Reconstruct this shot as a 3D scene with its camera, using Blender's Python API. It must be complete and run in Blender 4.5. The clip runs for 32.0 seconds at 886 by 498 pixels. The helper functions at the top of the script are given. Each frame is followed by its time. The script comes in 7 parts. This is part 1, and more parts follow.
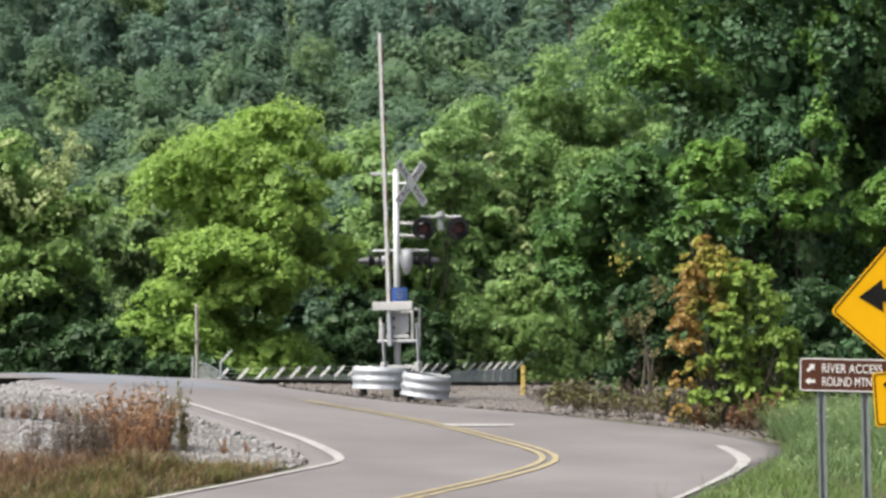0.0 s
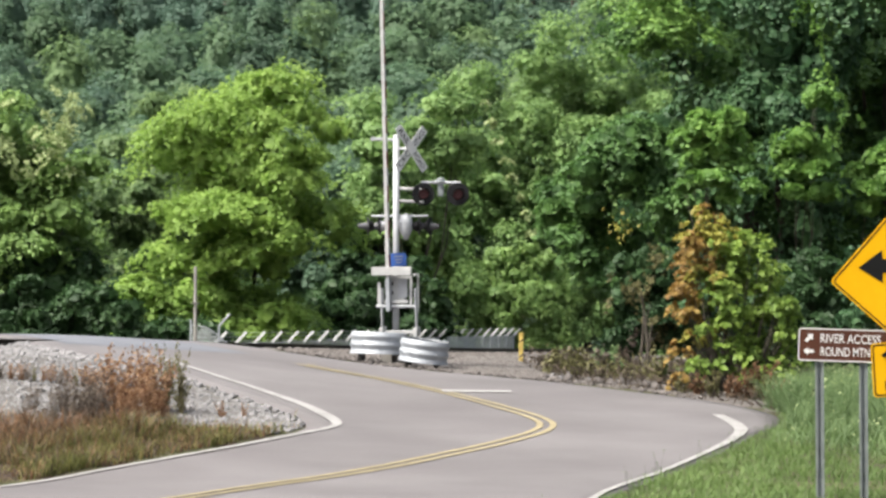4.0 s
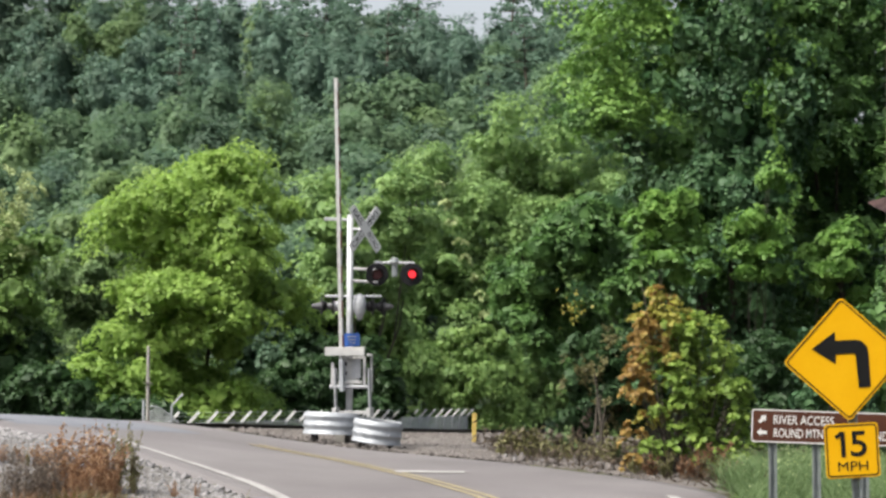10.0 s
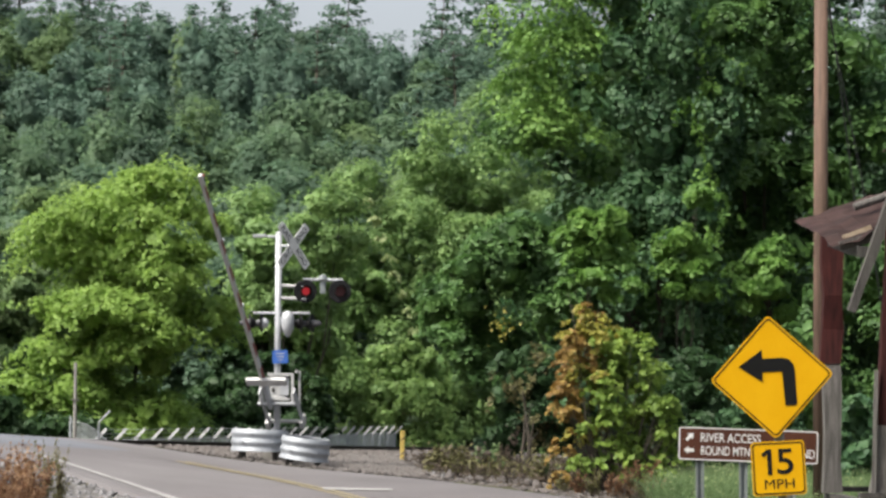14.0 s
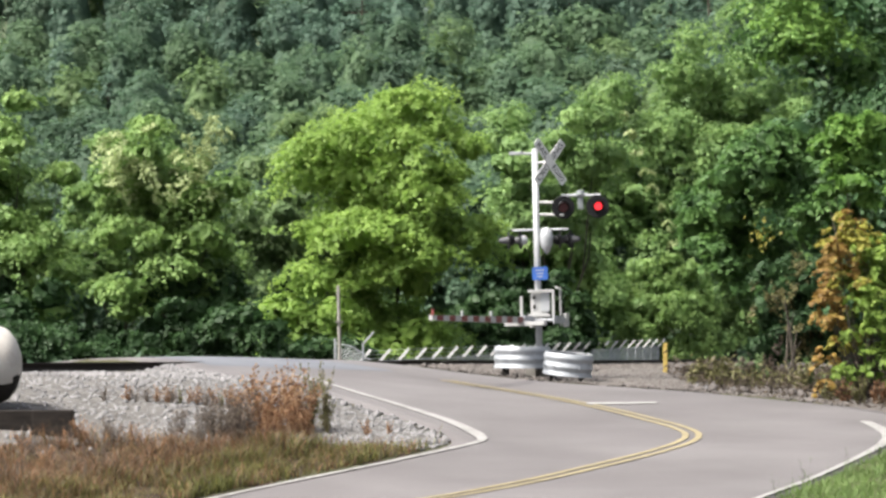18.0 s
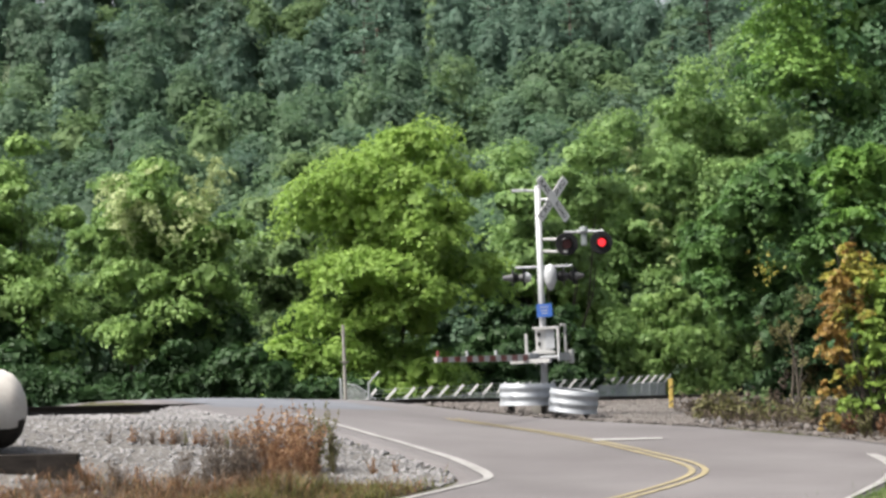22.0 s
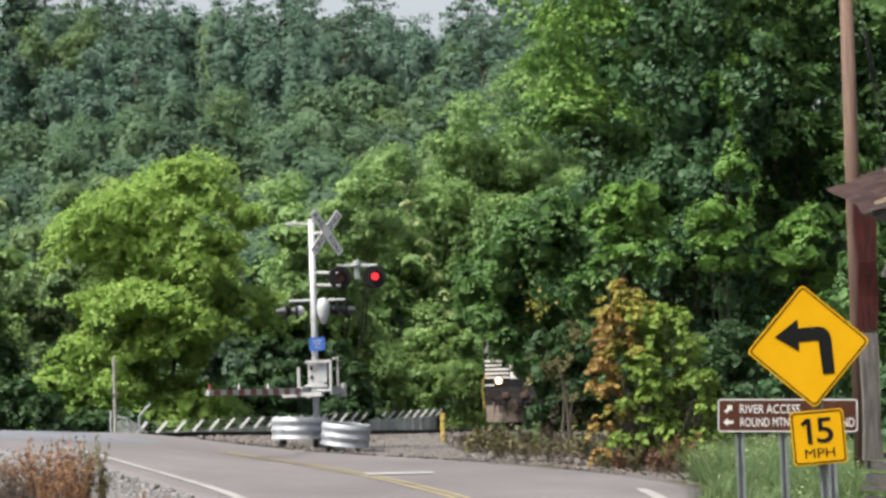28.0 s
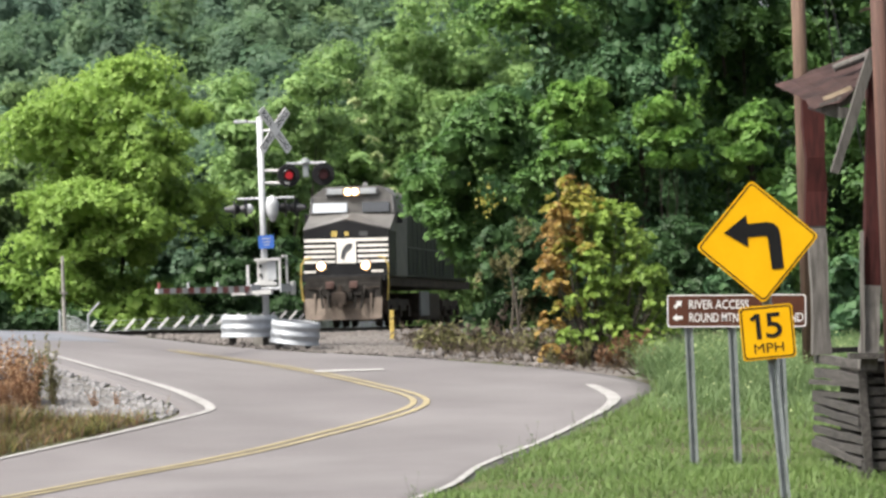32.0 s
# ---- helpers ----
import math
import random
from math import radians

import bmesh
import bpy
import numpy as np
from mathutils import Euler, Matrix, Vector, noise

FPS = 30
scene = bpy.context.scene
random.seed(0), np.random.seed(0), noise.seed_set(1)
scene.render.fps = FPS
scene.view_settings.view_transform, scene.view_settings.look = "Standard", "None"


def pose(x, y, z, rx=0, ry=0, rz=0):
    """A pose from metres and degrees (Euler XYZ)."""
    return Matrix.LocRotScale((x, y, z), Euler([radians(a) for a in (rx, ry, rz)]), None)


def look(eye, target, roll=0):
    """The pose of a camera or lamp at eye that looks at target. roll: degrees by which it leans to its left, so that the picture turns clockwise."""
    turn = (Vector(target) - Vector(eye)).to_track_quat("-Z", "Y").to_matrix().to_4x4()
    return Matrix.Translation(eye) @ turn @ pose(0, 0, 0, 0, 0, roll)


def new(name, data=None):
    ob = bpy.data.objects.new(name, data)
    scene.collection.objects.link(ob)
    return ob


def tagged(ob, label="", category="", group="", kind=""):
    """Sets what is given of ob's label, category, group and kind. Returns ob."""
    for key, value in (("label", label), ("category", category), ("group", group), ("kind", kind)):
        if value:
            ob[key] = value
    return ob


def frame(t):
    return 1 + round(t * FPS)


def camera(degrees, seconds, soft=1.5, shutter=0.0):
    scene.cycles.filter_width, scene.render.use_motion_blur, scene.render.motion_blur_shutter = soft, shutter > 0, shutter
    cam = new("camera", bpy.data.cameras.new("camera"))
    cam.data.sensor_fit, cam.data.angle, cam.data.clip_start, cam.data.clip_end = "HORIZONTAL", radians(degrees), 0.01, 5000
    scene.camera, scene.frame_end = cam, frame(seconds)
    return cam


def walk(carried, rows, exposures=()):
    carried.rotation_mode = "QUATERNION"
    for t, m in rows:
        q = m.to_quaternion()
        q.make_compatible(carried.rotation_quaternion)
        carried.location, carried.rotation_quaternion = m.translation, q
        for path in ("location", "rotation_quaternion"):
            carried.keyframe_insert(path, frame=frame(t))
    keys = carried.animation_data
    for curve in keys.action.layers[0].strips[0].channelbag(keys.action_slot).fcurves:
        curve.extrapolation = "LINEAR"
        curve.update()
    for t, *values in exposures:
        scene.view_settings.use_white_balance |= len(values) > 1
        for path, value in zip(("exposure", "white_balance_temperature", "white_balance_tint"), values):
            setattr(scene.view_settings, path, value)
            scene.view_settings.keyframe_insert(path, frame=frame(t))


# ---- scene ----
# World: x to the right of the line of sight, y away from the camera, z up; the camera stands off the road.
EYE_Z = 2.05
LENS = 17.83
PATH = [
    (0, 2.654, 2.491, 0.333, 0.014), (0.5, 3.484, 2.975, 0.351, 0.014), (1, 4.003, 3.293, 0.363, 0.014), (1.5, 4.038, 3.123, 0.537, 0.013),
    (2, 2.933, 2.811, 0.558, 0.010), (2.5, 2.109, 2.586, 0.663, 0.007), (3, 2.054, 2.507, 0.807, 0.004), (3.5, 2.363, 2.226, 0.884, 0.002),
    (4, 2.620, 1.799, 0.969, 0.000), (4.5, 3.024, 1.669, 1.115, -0.000), (6.5, 3.173, 2.003, 1.098, 0.002), (7, 2.755, 2.213, 1.020, 0.002),
    (7.5, 2.325, 2.729, 0.990, 0.002), (8, 2.057, 3.313, 1.027, 0.001), (8.5, 1.956, 3.612, 1.012, -0.001), (9, 1.997, 3.605, 1.062, -0.002),
    (9.5, 1.977, 3.483, 1.063, -0.003), (10, 1.707, 3.446, 1.093, -0.003), (10.5, 1.381, 3.569, 1.136, -0.003), (11, 1.116, 3.560, 1.109, -0.003),
    (11.5, 1.136, 3.542, 1.199, -0.003), (12, 0.966, 3.576, 1.136, -0.002), (12.5, 0.669, 3.640, 1.101, -0.001), (13, 0.438, 3.753, 1.184, -0.000),
    (13.5, 0.307, 3.860, 1.206, 0.002), (14, 0.269, 3.824, 1.183, 0.004), (14.5, 0.661, 3.263, 1.040, 0.006), (15, 2.752, 2.198, 0.333, 0.010),
    (15.5, 5.305, 1.857, 0.125, 0.015), (17.5, 5.596, 2.095, -0.401, 0.039), (18, 5.520, 2.077, -0.397, 0.039), (18.5, 5.726, 2.004, -0.386, 0.038),
    (19, 6.130, 1.957, -0.367, 0.039), (19.5, 6.185, 1.947, -0.469, 0.041), (20, 5.933, 1.953, -0.573, 0.044), (20.5, 5.797, 1.909, -0.637, 0.049),
    (21, 5.617, 2.211, -0.786, 0.056), (21.5, 5.628, 2.389, -0.975, 0.062), (22, 5.611, 2.855, -1.177, 0.066), (22.5, 5.466, 3.072, -1.120, 0.068),
    (23, 5.443, 2.891, -1.203, 0.068), (23.5, 5.273, 2.896, -1.032, 0.067), (24, 5.268, 3.007, -1.121, 0.066), (24.5, 5.305, 3.126, -0.889, 0.066),
    (25, 3.494, 3.144, -0.592, 0.065), (25.5, 1.738, 3.383, -0.180, 0.063), (27.5, 1.133, 3.603, -0.802, 0.031), (28, 0.966, 3.455, -0.895, 0.030),
    (28.5, 1.033, 3.492, -1.027, 0.030), (29, 1.165, 3.540, -1.147, 0.031), (29.5, 1.064, 2.788, -1.232, 0.030), (30, 0.810, 2.359, -1.380, 0.028),
    (30.5, 0.337, 2.585, -1.512, 0.024), (31, 0.097, 2.738, -1.416, 0.020), (31.5, 0.105, 2.034, -1.304, 0.015), (32, -0.052, 1.351, -1.204, 0.010),
]
cam = camera(LENS, 32.0, soft=2.8)
walk(cam, [(t, pose(dx, 0, EYE_Z, 90 + pitch, 0, yaw) @ pose(0, 0, 0, 0, 0, roll)) for t, yaw, pitch, roll, dx in PATH],
     exposures=[(0, 1.43), (1, 1.10), (2, 1.50), (3, 1.58), (4, 1.61), (7, 1.58), (8, 1.29), (9, 1.27), (10, 1.42), (12, 1.45), (13, 1.42), (14, 1.27), (14.6, 1.40), (15.5, 1.68), (18, 1.63), (21, 1.62), (22, 1.42), (23, 1.38), (24, 1.33), (25, 1.26), (25.5, 1.26), (28, 1.37), (29, 1.37), (30, 1.76), (31, 1.50), (32, 1.62)])

# ---- light ----
SUN_EL, SUN_AZ = 56.0, -122.0          # degrees; azimuth from +y towards +x
world = bpy.data.worlds.new("world")
scene.world = world
world.use_nodes = True
wn = world.node_tree
sky = wn.nodes.new("ShaderNodeTexSky")
sky.sky_type, sky.sun_disc = "NISHITA", False
sky.sun_elevation, sky.sun_rotation = radians(SUN_EL), radians(SUN_AZ)
sky.air_density, sky.dust_density, sky.ozone_density = 1.0, 5.0, 1.0
hazy = wn.nodes.new("ShaderNodeHueSaturation")
hazy.inputs["Saturation"].default_value = 0.4
wn.links.new(sky.outputs["Color"], hazy.inputs["Color"])
wn.links.new(hazy.outputs["Color"], wn.nodes["Background"].inputs["Color"])
wn.nodes["Background"].inputs["Strength"].default_value = 0.092
sun = new("sun", bpy.data.lights.new("sun", "SUN"))
sun.data.energy, sun.data.angle, sun.data.color = 3.5, radians(14), (1.0, 0.95, 0.86)
az, el = radians(SUN_AZ), radians(SUN_EL)
sun.matrix_world = look((60 * math.sin(az) * math.cos(el), 60 * math.cos(az) * math.cos(el), 60 * math.sin(el)), (0, 0, 0))


# ---- materials ----
def nodes_of(name):
    m = bpy.data.materials.new(name)
    m.use_nodes = True
    nt = m.node_tree
    return m, nt, nt.nodes["Principled BSDF"]


def rgb(c):
    return (*c, 1.0)


def surface(name, a, b, rough=0.7, scale=6.0, metal=0.0, bump=0.15, fine=40.0, fine_mix=0.35, spread=0.0, stretch=None, third=None):
    """Two colours mixed by a coarse and a fine noise, with relief; spread varies the value from object to object."""
    m, nt, p = nodes_of(name)
    tc = nt.nodes.new("ShaderNodeTexCoord")
    mp = nt.nodes.new("ShaderNodeMapping")
    if stretch:
        mp.inputs["Scale"].default_value = stretch
    nt.links.new(tc.outputs["Object"], mp.inputs["Vector"])
    n1 = nt.nodes.new("ShaderNodeTexNoise")
    n1.inputs["Scale"].default_value, n1.inputs["Detail"].default_value = scale, 5
    n2 = nt.nodes.new("ShaderNodeTexNoise")
    n2.inputs["Scale"].default_value, n2.inputs["Detail"].default_value = fine, 3
    for n in (n1, n2):
        nt.links.new(mp.outputs["Vector"], n.inputs["Vector"])
    mix = nt.nodes.new("ShaderNodeMix")
    mix.inputs[0].default_value = fine_mix
    nt.links.new(n1.outputs["Fac"], mix.inputs[2])
    nt.links.new(n2.outputs["Fac"], mix.inputs[3])
    ramp = nt.nodes.new("ShaderNodeValToRGB")
    ramp.color_ramp.elements[0].position, ramp.color_ramp.elements[1].position = 0.36, 0.64
    ramp.color_ramp.elements[0].color, ramp.color_ramp.elements[1].color = rgb(a), rgb(b)
    if third:
        e = ramp.color_ramp.elements.new(0.5)
        e.color = rgb(third)
    nt.links.new(mix.outputs[0], ramp.inputs["Fac"])
    out = ramp.outputs["Color"]
    if spread:
        oi = nt.nodes.new("ShaderNodeObjectInfo")
        mr = nt.nodes.new("ShaderNodeMapRange")
        mr.inputs["To Min"].default_value, mr.inputs["To Max"].default_value = 1 - spread, 1 + spread
        nt.links.new(oi.outputs["Random"], mr.inputs["Value"])
        hs = nt.nodes.new("ShaderNodeHueSaturation")
        nt.links.new(mr.outputs["Result"], hs.inputs["Value"])
        nt.links.new(out, hs.inputs["Color"])
        out = hs.outputs["Color"]
    nt.links.new(out, p.inputs["Base Color"])
    p.inputs["Roughness"].default_value, p.inputs["Metallic"].default_value = rough, metal
    if bump:
        bp = nt.nodes.new("ShaderNodeBump")
        bp.inputs["Strength"].default_value, bp.inputs["Distance"].default_value = bump, 0.02
        nt.links.new(mix.outputs[0], bp.inputs["Height"])
        nt.links.new(bp.outputs["Normal"], p.inputs["Normal"])
    return m


def leafy(name, dark, mid, light, translucent=0.42, patch=0.9, own=0.25, rough=0.55, grain=0.0):
    """Foliage: every leaf takes its own tone; patches of the crown differ; light shines through."""
    m, nt, p = nodes_of(name)
    geo = nt.nodes.new("ShaderNodeNewGeometry")
    tc = nt.nodes.new("ShaderNodeTexCoord")
    n = nt.nodes.new("ShaderNodeTexNoise")
    n.inputs["Scale"].default_value, n.inputs["Detail"].default_value = patch, 2
    nt.links.new(tc.outputs["Object"], n.inputs["Vector"])
    mix = nt.nodes.new("ShaderNodeMix")
    mix.inputs[0].default_value = 1 - own
    nt.links.new(geo.outputs["Random Per Island"], mix.inputs[2])
    nt.links.new(n.outputs["Fac"], mix.inputs[3])
    ramp = nt.nodes.new("ShaderNodeValToRGB")
    ramp.color_ramp.elements[0].position, ramp.color_ramp.elements[1].position = 0.3, 0.7
    ramp.color_ramp.elements[0].color, ramp.color_ramp.elements[1].color = rgb(dark), rgb(light)
    ramp.color_ramp.elements.new(0.5).color = rgb(mid)
    fac = mix.outputs[0]
    tr = nt.nodes.new("ShaderNodeBsdfTranslucent")
    if grain:
        n2 = nt.nodes.new("ShaderNodeTexNoise")
        n2.inputs["Scale"].default_value, n2.inputs["Detail"].default_value = grain, 4
        nt.links.new(tc.outputs["Object"], n2.inputs["Vector"])
        mx = nt.nodes.new("ShaderNodeMix")
        mx.inputs[0].default_value = 0.45
        nt.links.new(fac, mx.inputs[2])
        nt.links.new(n2.outputs["Fac"], mx.inputs[3])
        fac = mx.outputs[0]
        bp = nt.nodes.new("ShaderNodeBump")
        bp.inputs["Strength"].default_value, bp.inputs["Distance"].default_value = 0.9, 0.6
        nt.links.new(n2.outputs["Fac"], bp.inputs["Height"])
        nt.links.new(bp.outputs["Normal"], p.inputs["Normal"])
        nt.links.new(bp.outputs["Normal"], tr.inputs["Normal"])
    nt.links.new(fac, ramp.inputs["Fac"])
    nt.links.new(ramp.outputs["Color"], p.inputs["Base Color"])
    p.inputs["Roughness"].default_value = rough
    p.inputs["Specular IOR Level"].default_value = 0.25
    nt.links.new(ramp.outputs["Color"], tr.inputs["Color"])
    ms = nt.nodes.new("ShaderNodeMixShader")
    ms.inputs["Fac"].default_value = translucent
    nt.links.new(p.outputs["BSDF"], ms.inputs[1])
    nt.links.new(tr.outputs["BSDF"], ms.inputs[2])
    nt.links.new(ms.outputs["Shader"], nt.nodes["Material Output"].inputs["Surface"])
    return m


def glowing(name, colour, strength):
    m, nt, p = nodes_of(name)
    p.inputs["Base Color"].default_value = rgb([c * .25 for c in colour])
    p.inputs["Emission Color"].default_value = rgb(colour)
    p.inputs["Emission Strength"].default_value = strength
    return m


ASPHALT = surface("asphalt", (0.0692, 0.0623, 0.0642), (0.1045, 0.0963, 0.0986), 0.9, 0.35, bump=0.25, fine=55, fine_mix=0.3)
LINE_WHITE = surface("road_paint_white", (0.155, 0.15, 0.145), (0.245, 0.24, 0.234), 0.8, 3, fine=60)
LINE_YELLOW = surface("road_paint_yellow", (0.16, 0.132, 0.072), (0.215, 0.18, 0.1), 0.8, 3, fine=60)
EARTH = surface("earth", (0.032, 0.0288, 0.016), (0.072, 0.06, 0.0368), 0.95, 0.5, bump=0.4, fine=14, third=(0.044, 0.0464, 0.0208))
BALLAST = surface("ballast_bed", (0.05, 0.047, 0.044), (0.13, 0.123, 0.118), 0.95, 5, bump=0.6, fine=22)
STONE = surface("crushed_stone", (0.068, 0.065, 0.067), (0.192, 0.187, 0.191), 0.9, 0.9, bump=0.3, fine=22, fine_mix=0.5)
STONE_BROWN = surface("brown_stone", (0.04, 0.034, 0.031), (0.11, 0.097, 0.09), 0.9, 3, bump=0.3, fine=25, fine_mix=0.45)
GALV = surface("galvanised_steel", (0.24, 0.256, 0.276), (0.32, 0.336, 0.36), 0.5, 5, metal=0.25, bump=0.03, fine=30)
SIGN_WHITE = surface("white_sheeting", (0.496, 0.496, 0.496), (0.592, 0.592, 0.584), 0.45, 4, bump=0.02)
POST_STEEL = surface("dull_post_steel", (0.128, 0.144, 0.148), (0.2, 0.22, 0.224), 0.55, 5, metal=0.2, bump=0.03, fine=30)
FENCE_WIRE = surface("pale_zinc_wire", (0.4, 0.43, 0.44), (0.5, 0.53, 0.54), 0.6, 5, bump=0)
ALU_PAINT = surface("aluminium_paint", (0.266, 0.276, 0.29), (0.37, 0.381, 0.399), 0.5, 4, metal=0.15, bump=0.03)
WHITE_PAINT = surface("white_paint", (0.286, 0.286, 0.286), (0.394, 0.394, 0.389), 0.5, 4, bump=0.04)
BLACK_PAINT = surface("black_paint", (0.0071, 0.0071, 0.0077), (0.0148, 0.0148, 0.016), 0.5, 4, bump=0.03)
RED_STRIPE = surface("red_reflective", (0.118, 0.0207, 0.0207), (0.178, 0.0355, 0.0326), 0.5, 4, bump=0.02)
SIGN_YELLOW = surface("yellow_sheeting", (0.53, 0.274, 0), (0.574, 0.31, 0.0032), 0.42, 3, bump=0.02)
SIGN_BROWN = surface("brown_sheeting", (0.0503, 0.019, 0.0118), (0.0681, 0.0266, 0.0166), 0.45, 3, bump=0.02)
SIGN_BLUE = surface("blue_sheeting", (0.0178, 0.071, 0.284), (0.0296, 0.101, 0.355), 0.45, 3, bump=0.02)
SIGN_BLACK = surface("black_legend", (0.00474, 0.00474, 0.00474), (0.00832, 0.00832, 0.00832), 0.5, 4, bump=0)
RAIL_STEEL = surface("rail_steel", (0.0089, 0.0065, 0.0053), (0.0177, 0.0133, 0.0106), 0.7, 8, bump=0.1)
RAIL_TOP = surface("polished_rail_top", (0.103, 0.103, 0.106), (0.148, 0.148, 0.154), 0.3, 8, metal=1.0, bump=0.02)
CREOSOTE = surface("creosoted_timber", (0.0148, 0.0118, 0.0101), (0.0444, 0.0355, 0.0296), 0.9, 3, stretch=(1, 8, 8), bump=0.4, spread=0.2)
GREY_WOOD = surface("weathered_grey_wood", (0.0414, 0.0373, 0.0343), (0.118, 0.11, 0.101), 0.9, 2.5, stretch=(9, 9, 0.8), bump=0.5, spread=0.2)
GREY_LOG = surface("weathered_log", (0.009, 0.0081, 0.0074), (0.056, 0.05, 0.0455), 0.9, 2.5, stretch=(9, 0.9, 9), bump=0.6, spread=0.25)
RED_WOOD = surface("red_painted_wood", (0.018, 0.0052, 0.005), (0.052, 0.0135, 0.012), 0.85, 3, stretch=(8, 8, 0.7), bump=0.4, spread=0.15)
POLE_WOOD = surface("pole_wood", (0.05, 0.029, 0.02), (0.125, 0.075, 0.052), 0.85, 2.2, stretch=(7, 7, 0.4), bump=0.35)
RED_POLE = surface("reddish_pole_wood", (0.03, 0.0135, 0.0095), (0.082, 0.037, 0.026), 0.85, 2.2, stretch=(7, 7, 0.4), bump=0.35)
RUST_TIN = surface("rusted_tin", (0.024, 0.0112, 0.0104), (0.08, 0.0424, 0.0368), 0.7, 3, metal=0.2, bump=0.2, third=(0.048, 0.0232, 0.02))
OLD_TIE = surface("old_railway_timber", (0.0075, 0.0062, 0.0055), (0.028, 0.0232, 0.0203), 0.9, 3, stretch=(0.65, 5.2, 5.2), bump=0.4, spread=0.15)
FOREST_FLOOR = surface("forest_floor", (0.03, 0.045, 0.022), (0.055, 0.075, 0.036), 0.95, 0.4, bump=0.4, fine=8)
SOIL = surface("dark_soil", (0.024, 0.016, 0.0112), (0.056, 0.0384, 0.0272), 0.95, 2, bump=0.4, fine=18)
PATCH = surface("asphalt_patch", (0.0704, 0.0752, 0.0896), (0.1, 0.106, 0.122), 0.9, 0.8, bump=0.2, fine=50)
PALE_BOARD = surface("bare_board", (0.178, 0.13, 0.0832), (0.296, 0.237, 0.172), 0.85, 4, stretch=(1, 6, 6), bump=0.3)
BARK = surface("bark", (0.0207, 0.0166, 0.0118), (0.071, 0.0592, 0.0444), 0.95, 4, stretch=(4, 4, 1), bump=0.6)
STEM_RUST = surface("russet_stem", (0.072, 0.036, 0.0208), (0.144, 0.08, 0.048), 0.9, 6, bump=0.1)
CREAM_TANK = surface("cream_tank_paint", (0.3, 0.277, 0.252), (0.425, 0.405, 0.382), 0.55, 1.6, bump=0.05, third=(0.38, 0.36, 0.336))
# oily grime; also the dark fill that paints shade inside the shed's crib
GRIME_AND_SHADE = surface("grime_and_shade_dark", (0.00888, 0.0077, 0.0071), (0.0296, 0.0266, 0.0237), 0.8, 3, bump=0.1)
CONCRETE = surface("concrete", (0.166, 0.154, 0.142), (0.266, 0.254, 0.237), 0.9, 3, bump=0.2)
YELLOW_PAINT = surface("yellow_paint", (0.32, 0.23, 0.05), (0.43, 0.325, 0.085), 0.6, 4, bump=0.04)
LOCO_BLACK = surface("locomotive_black", (0.00532, 0.00532, 0.00621), (0.0142, 0.0142, 0.0159), 0.55, 1.2, bump=0.03)
LOCO_GREY = surface("dusty_grey_paint", (0.0237, 0.0249, 0.0272), (0.0533, 0.055, 0.0592), 0.6, 2, bump=0.04)
LOCO_WHITE = surface("locomotive_white", (0.5, 0.48, 0.45), (0.68, 0.66, 0.63), 0.5, 3, bump=0.03)
# lighter grey than the black body, for cab and nose top
NOSE_GREY = surface("grey_nose_paint", (0.042, 0.04, 0.039), (0.088, 0.084, 0.081), 0.6, 2, bump=0.04)
DUST_TOP = surface("dusty_sloping_top", (0.08, 0.08, 0.0832), (0.128, 0.128, 0.132), 0.7, 2, bump=0.04)
PILOT_DUST = surface("dusty_pilot_steel", (0.075, 0.058, 0.046), (0.16, 0.126, 0.103), 0.85, 2.5, bump=0.1)
UNDERFRAME = surface("underframe_grime", (0.014, 0.011, 0.009), (0.05, 0.038, 0.031), 0.85, 3, bump=0.15)
COUPLER_RUST = surface("rusty_steel", (0.03, 0.014, 0.011), (0.075, 0.036, 0.028), 0.8, 5, bump=0.1)
GLASS_DARK, _nt, _p = nodes_of("cab_glass")
_p.inputs["Base Color"].default_value, _p.inputs["Roughness"].default_value = (0.02, 0.022, 0.025, 1), 0.06
_p.inputs["Specular IOR Level"].default_value = 0.9
GLASS_BRIGHT, _nt, _p = nodes_of("sky_reflecting_glass")
_p.inputs["Base Color"].default_value, _p.inputs["Roughness"].default_value, _p.inputs["Metallic"].default_value = (0.4, 0.42, 0.44, 1), 0.3, 0.8
for _m in (SIGN_YELLOW, SIGN_BROWN, BLACK_PAINT, LOCO_BLACK, SIGN_BLACK, OLD_TIE, CREOSOTE, GRIME_AND_SHADE, UNDERFRAME, RAIL_STEEL, RED_WOOD, EARTH, SOIL, BALLAST):
    _m.node_tree.nodes["Principled BSDF"].inputs["Specular IOR Level"].default_value = 0.15
LENS_DARK, _nt, _p = nodes_of("dark_red_lens")
_p.inputs["Base Color"].default_value, _p.inputs["Roughness"].default_value = (0.07, 0.008, 0.01, 1), 0.5
LAMP_RED = glowing("lit_red_lamp", (1.0, 0.03, 0.04), 0.65)
LAMP_RED_DIM = glowing("lit_red_lamp_aside", (0.9, 0.03, 0.045), 0.12)
# emissive ring that imitates the warm halo round a lit lamp
HALO_RING = glowing("warm_halo_ring", (1.0, 0.62, 0.3), 0.75)
HEADLAMP = glowing("lit_headlamp", (1.0, 0.78, 0.5), 6.0)

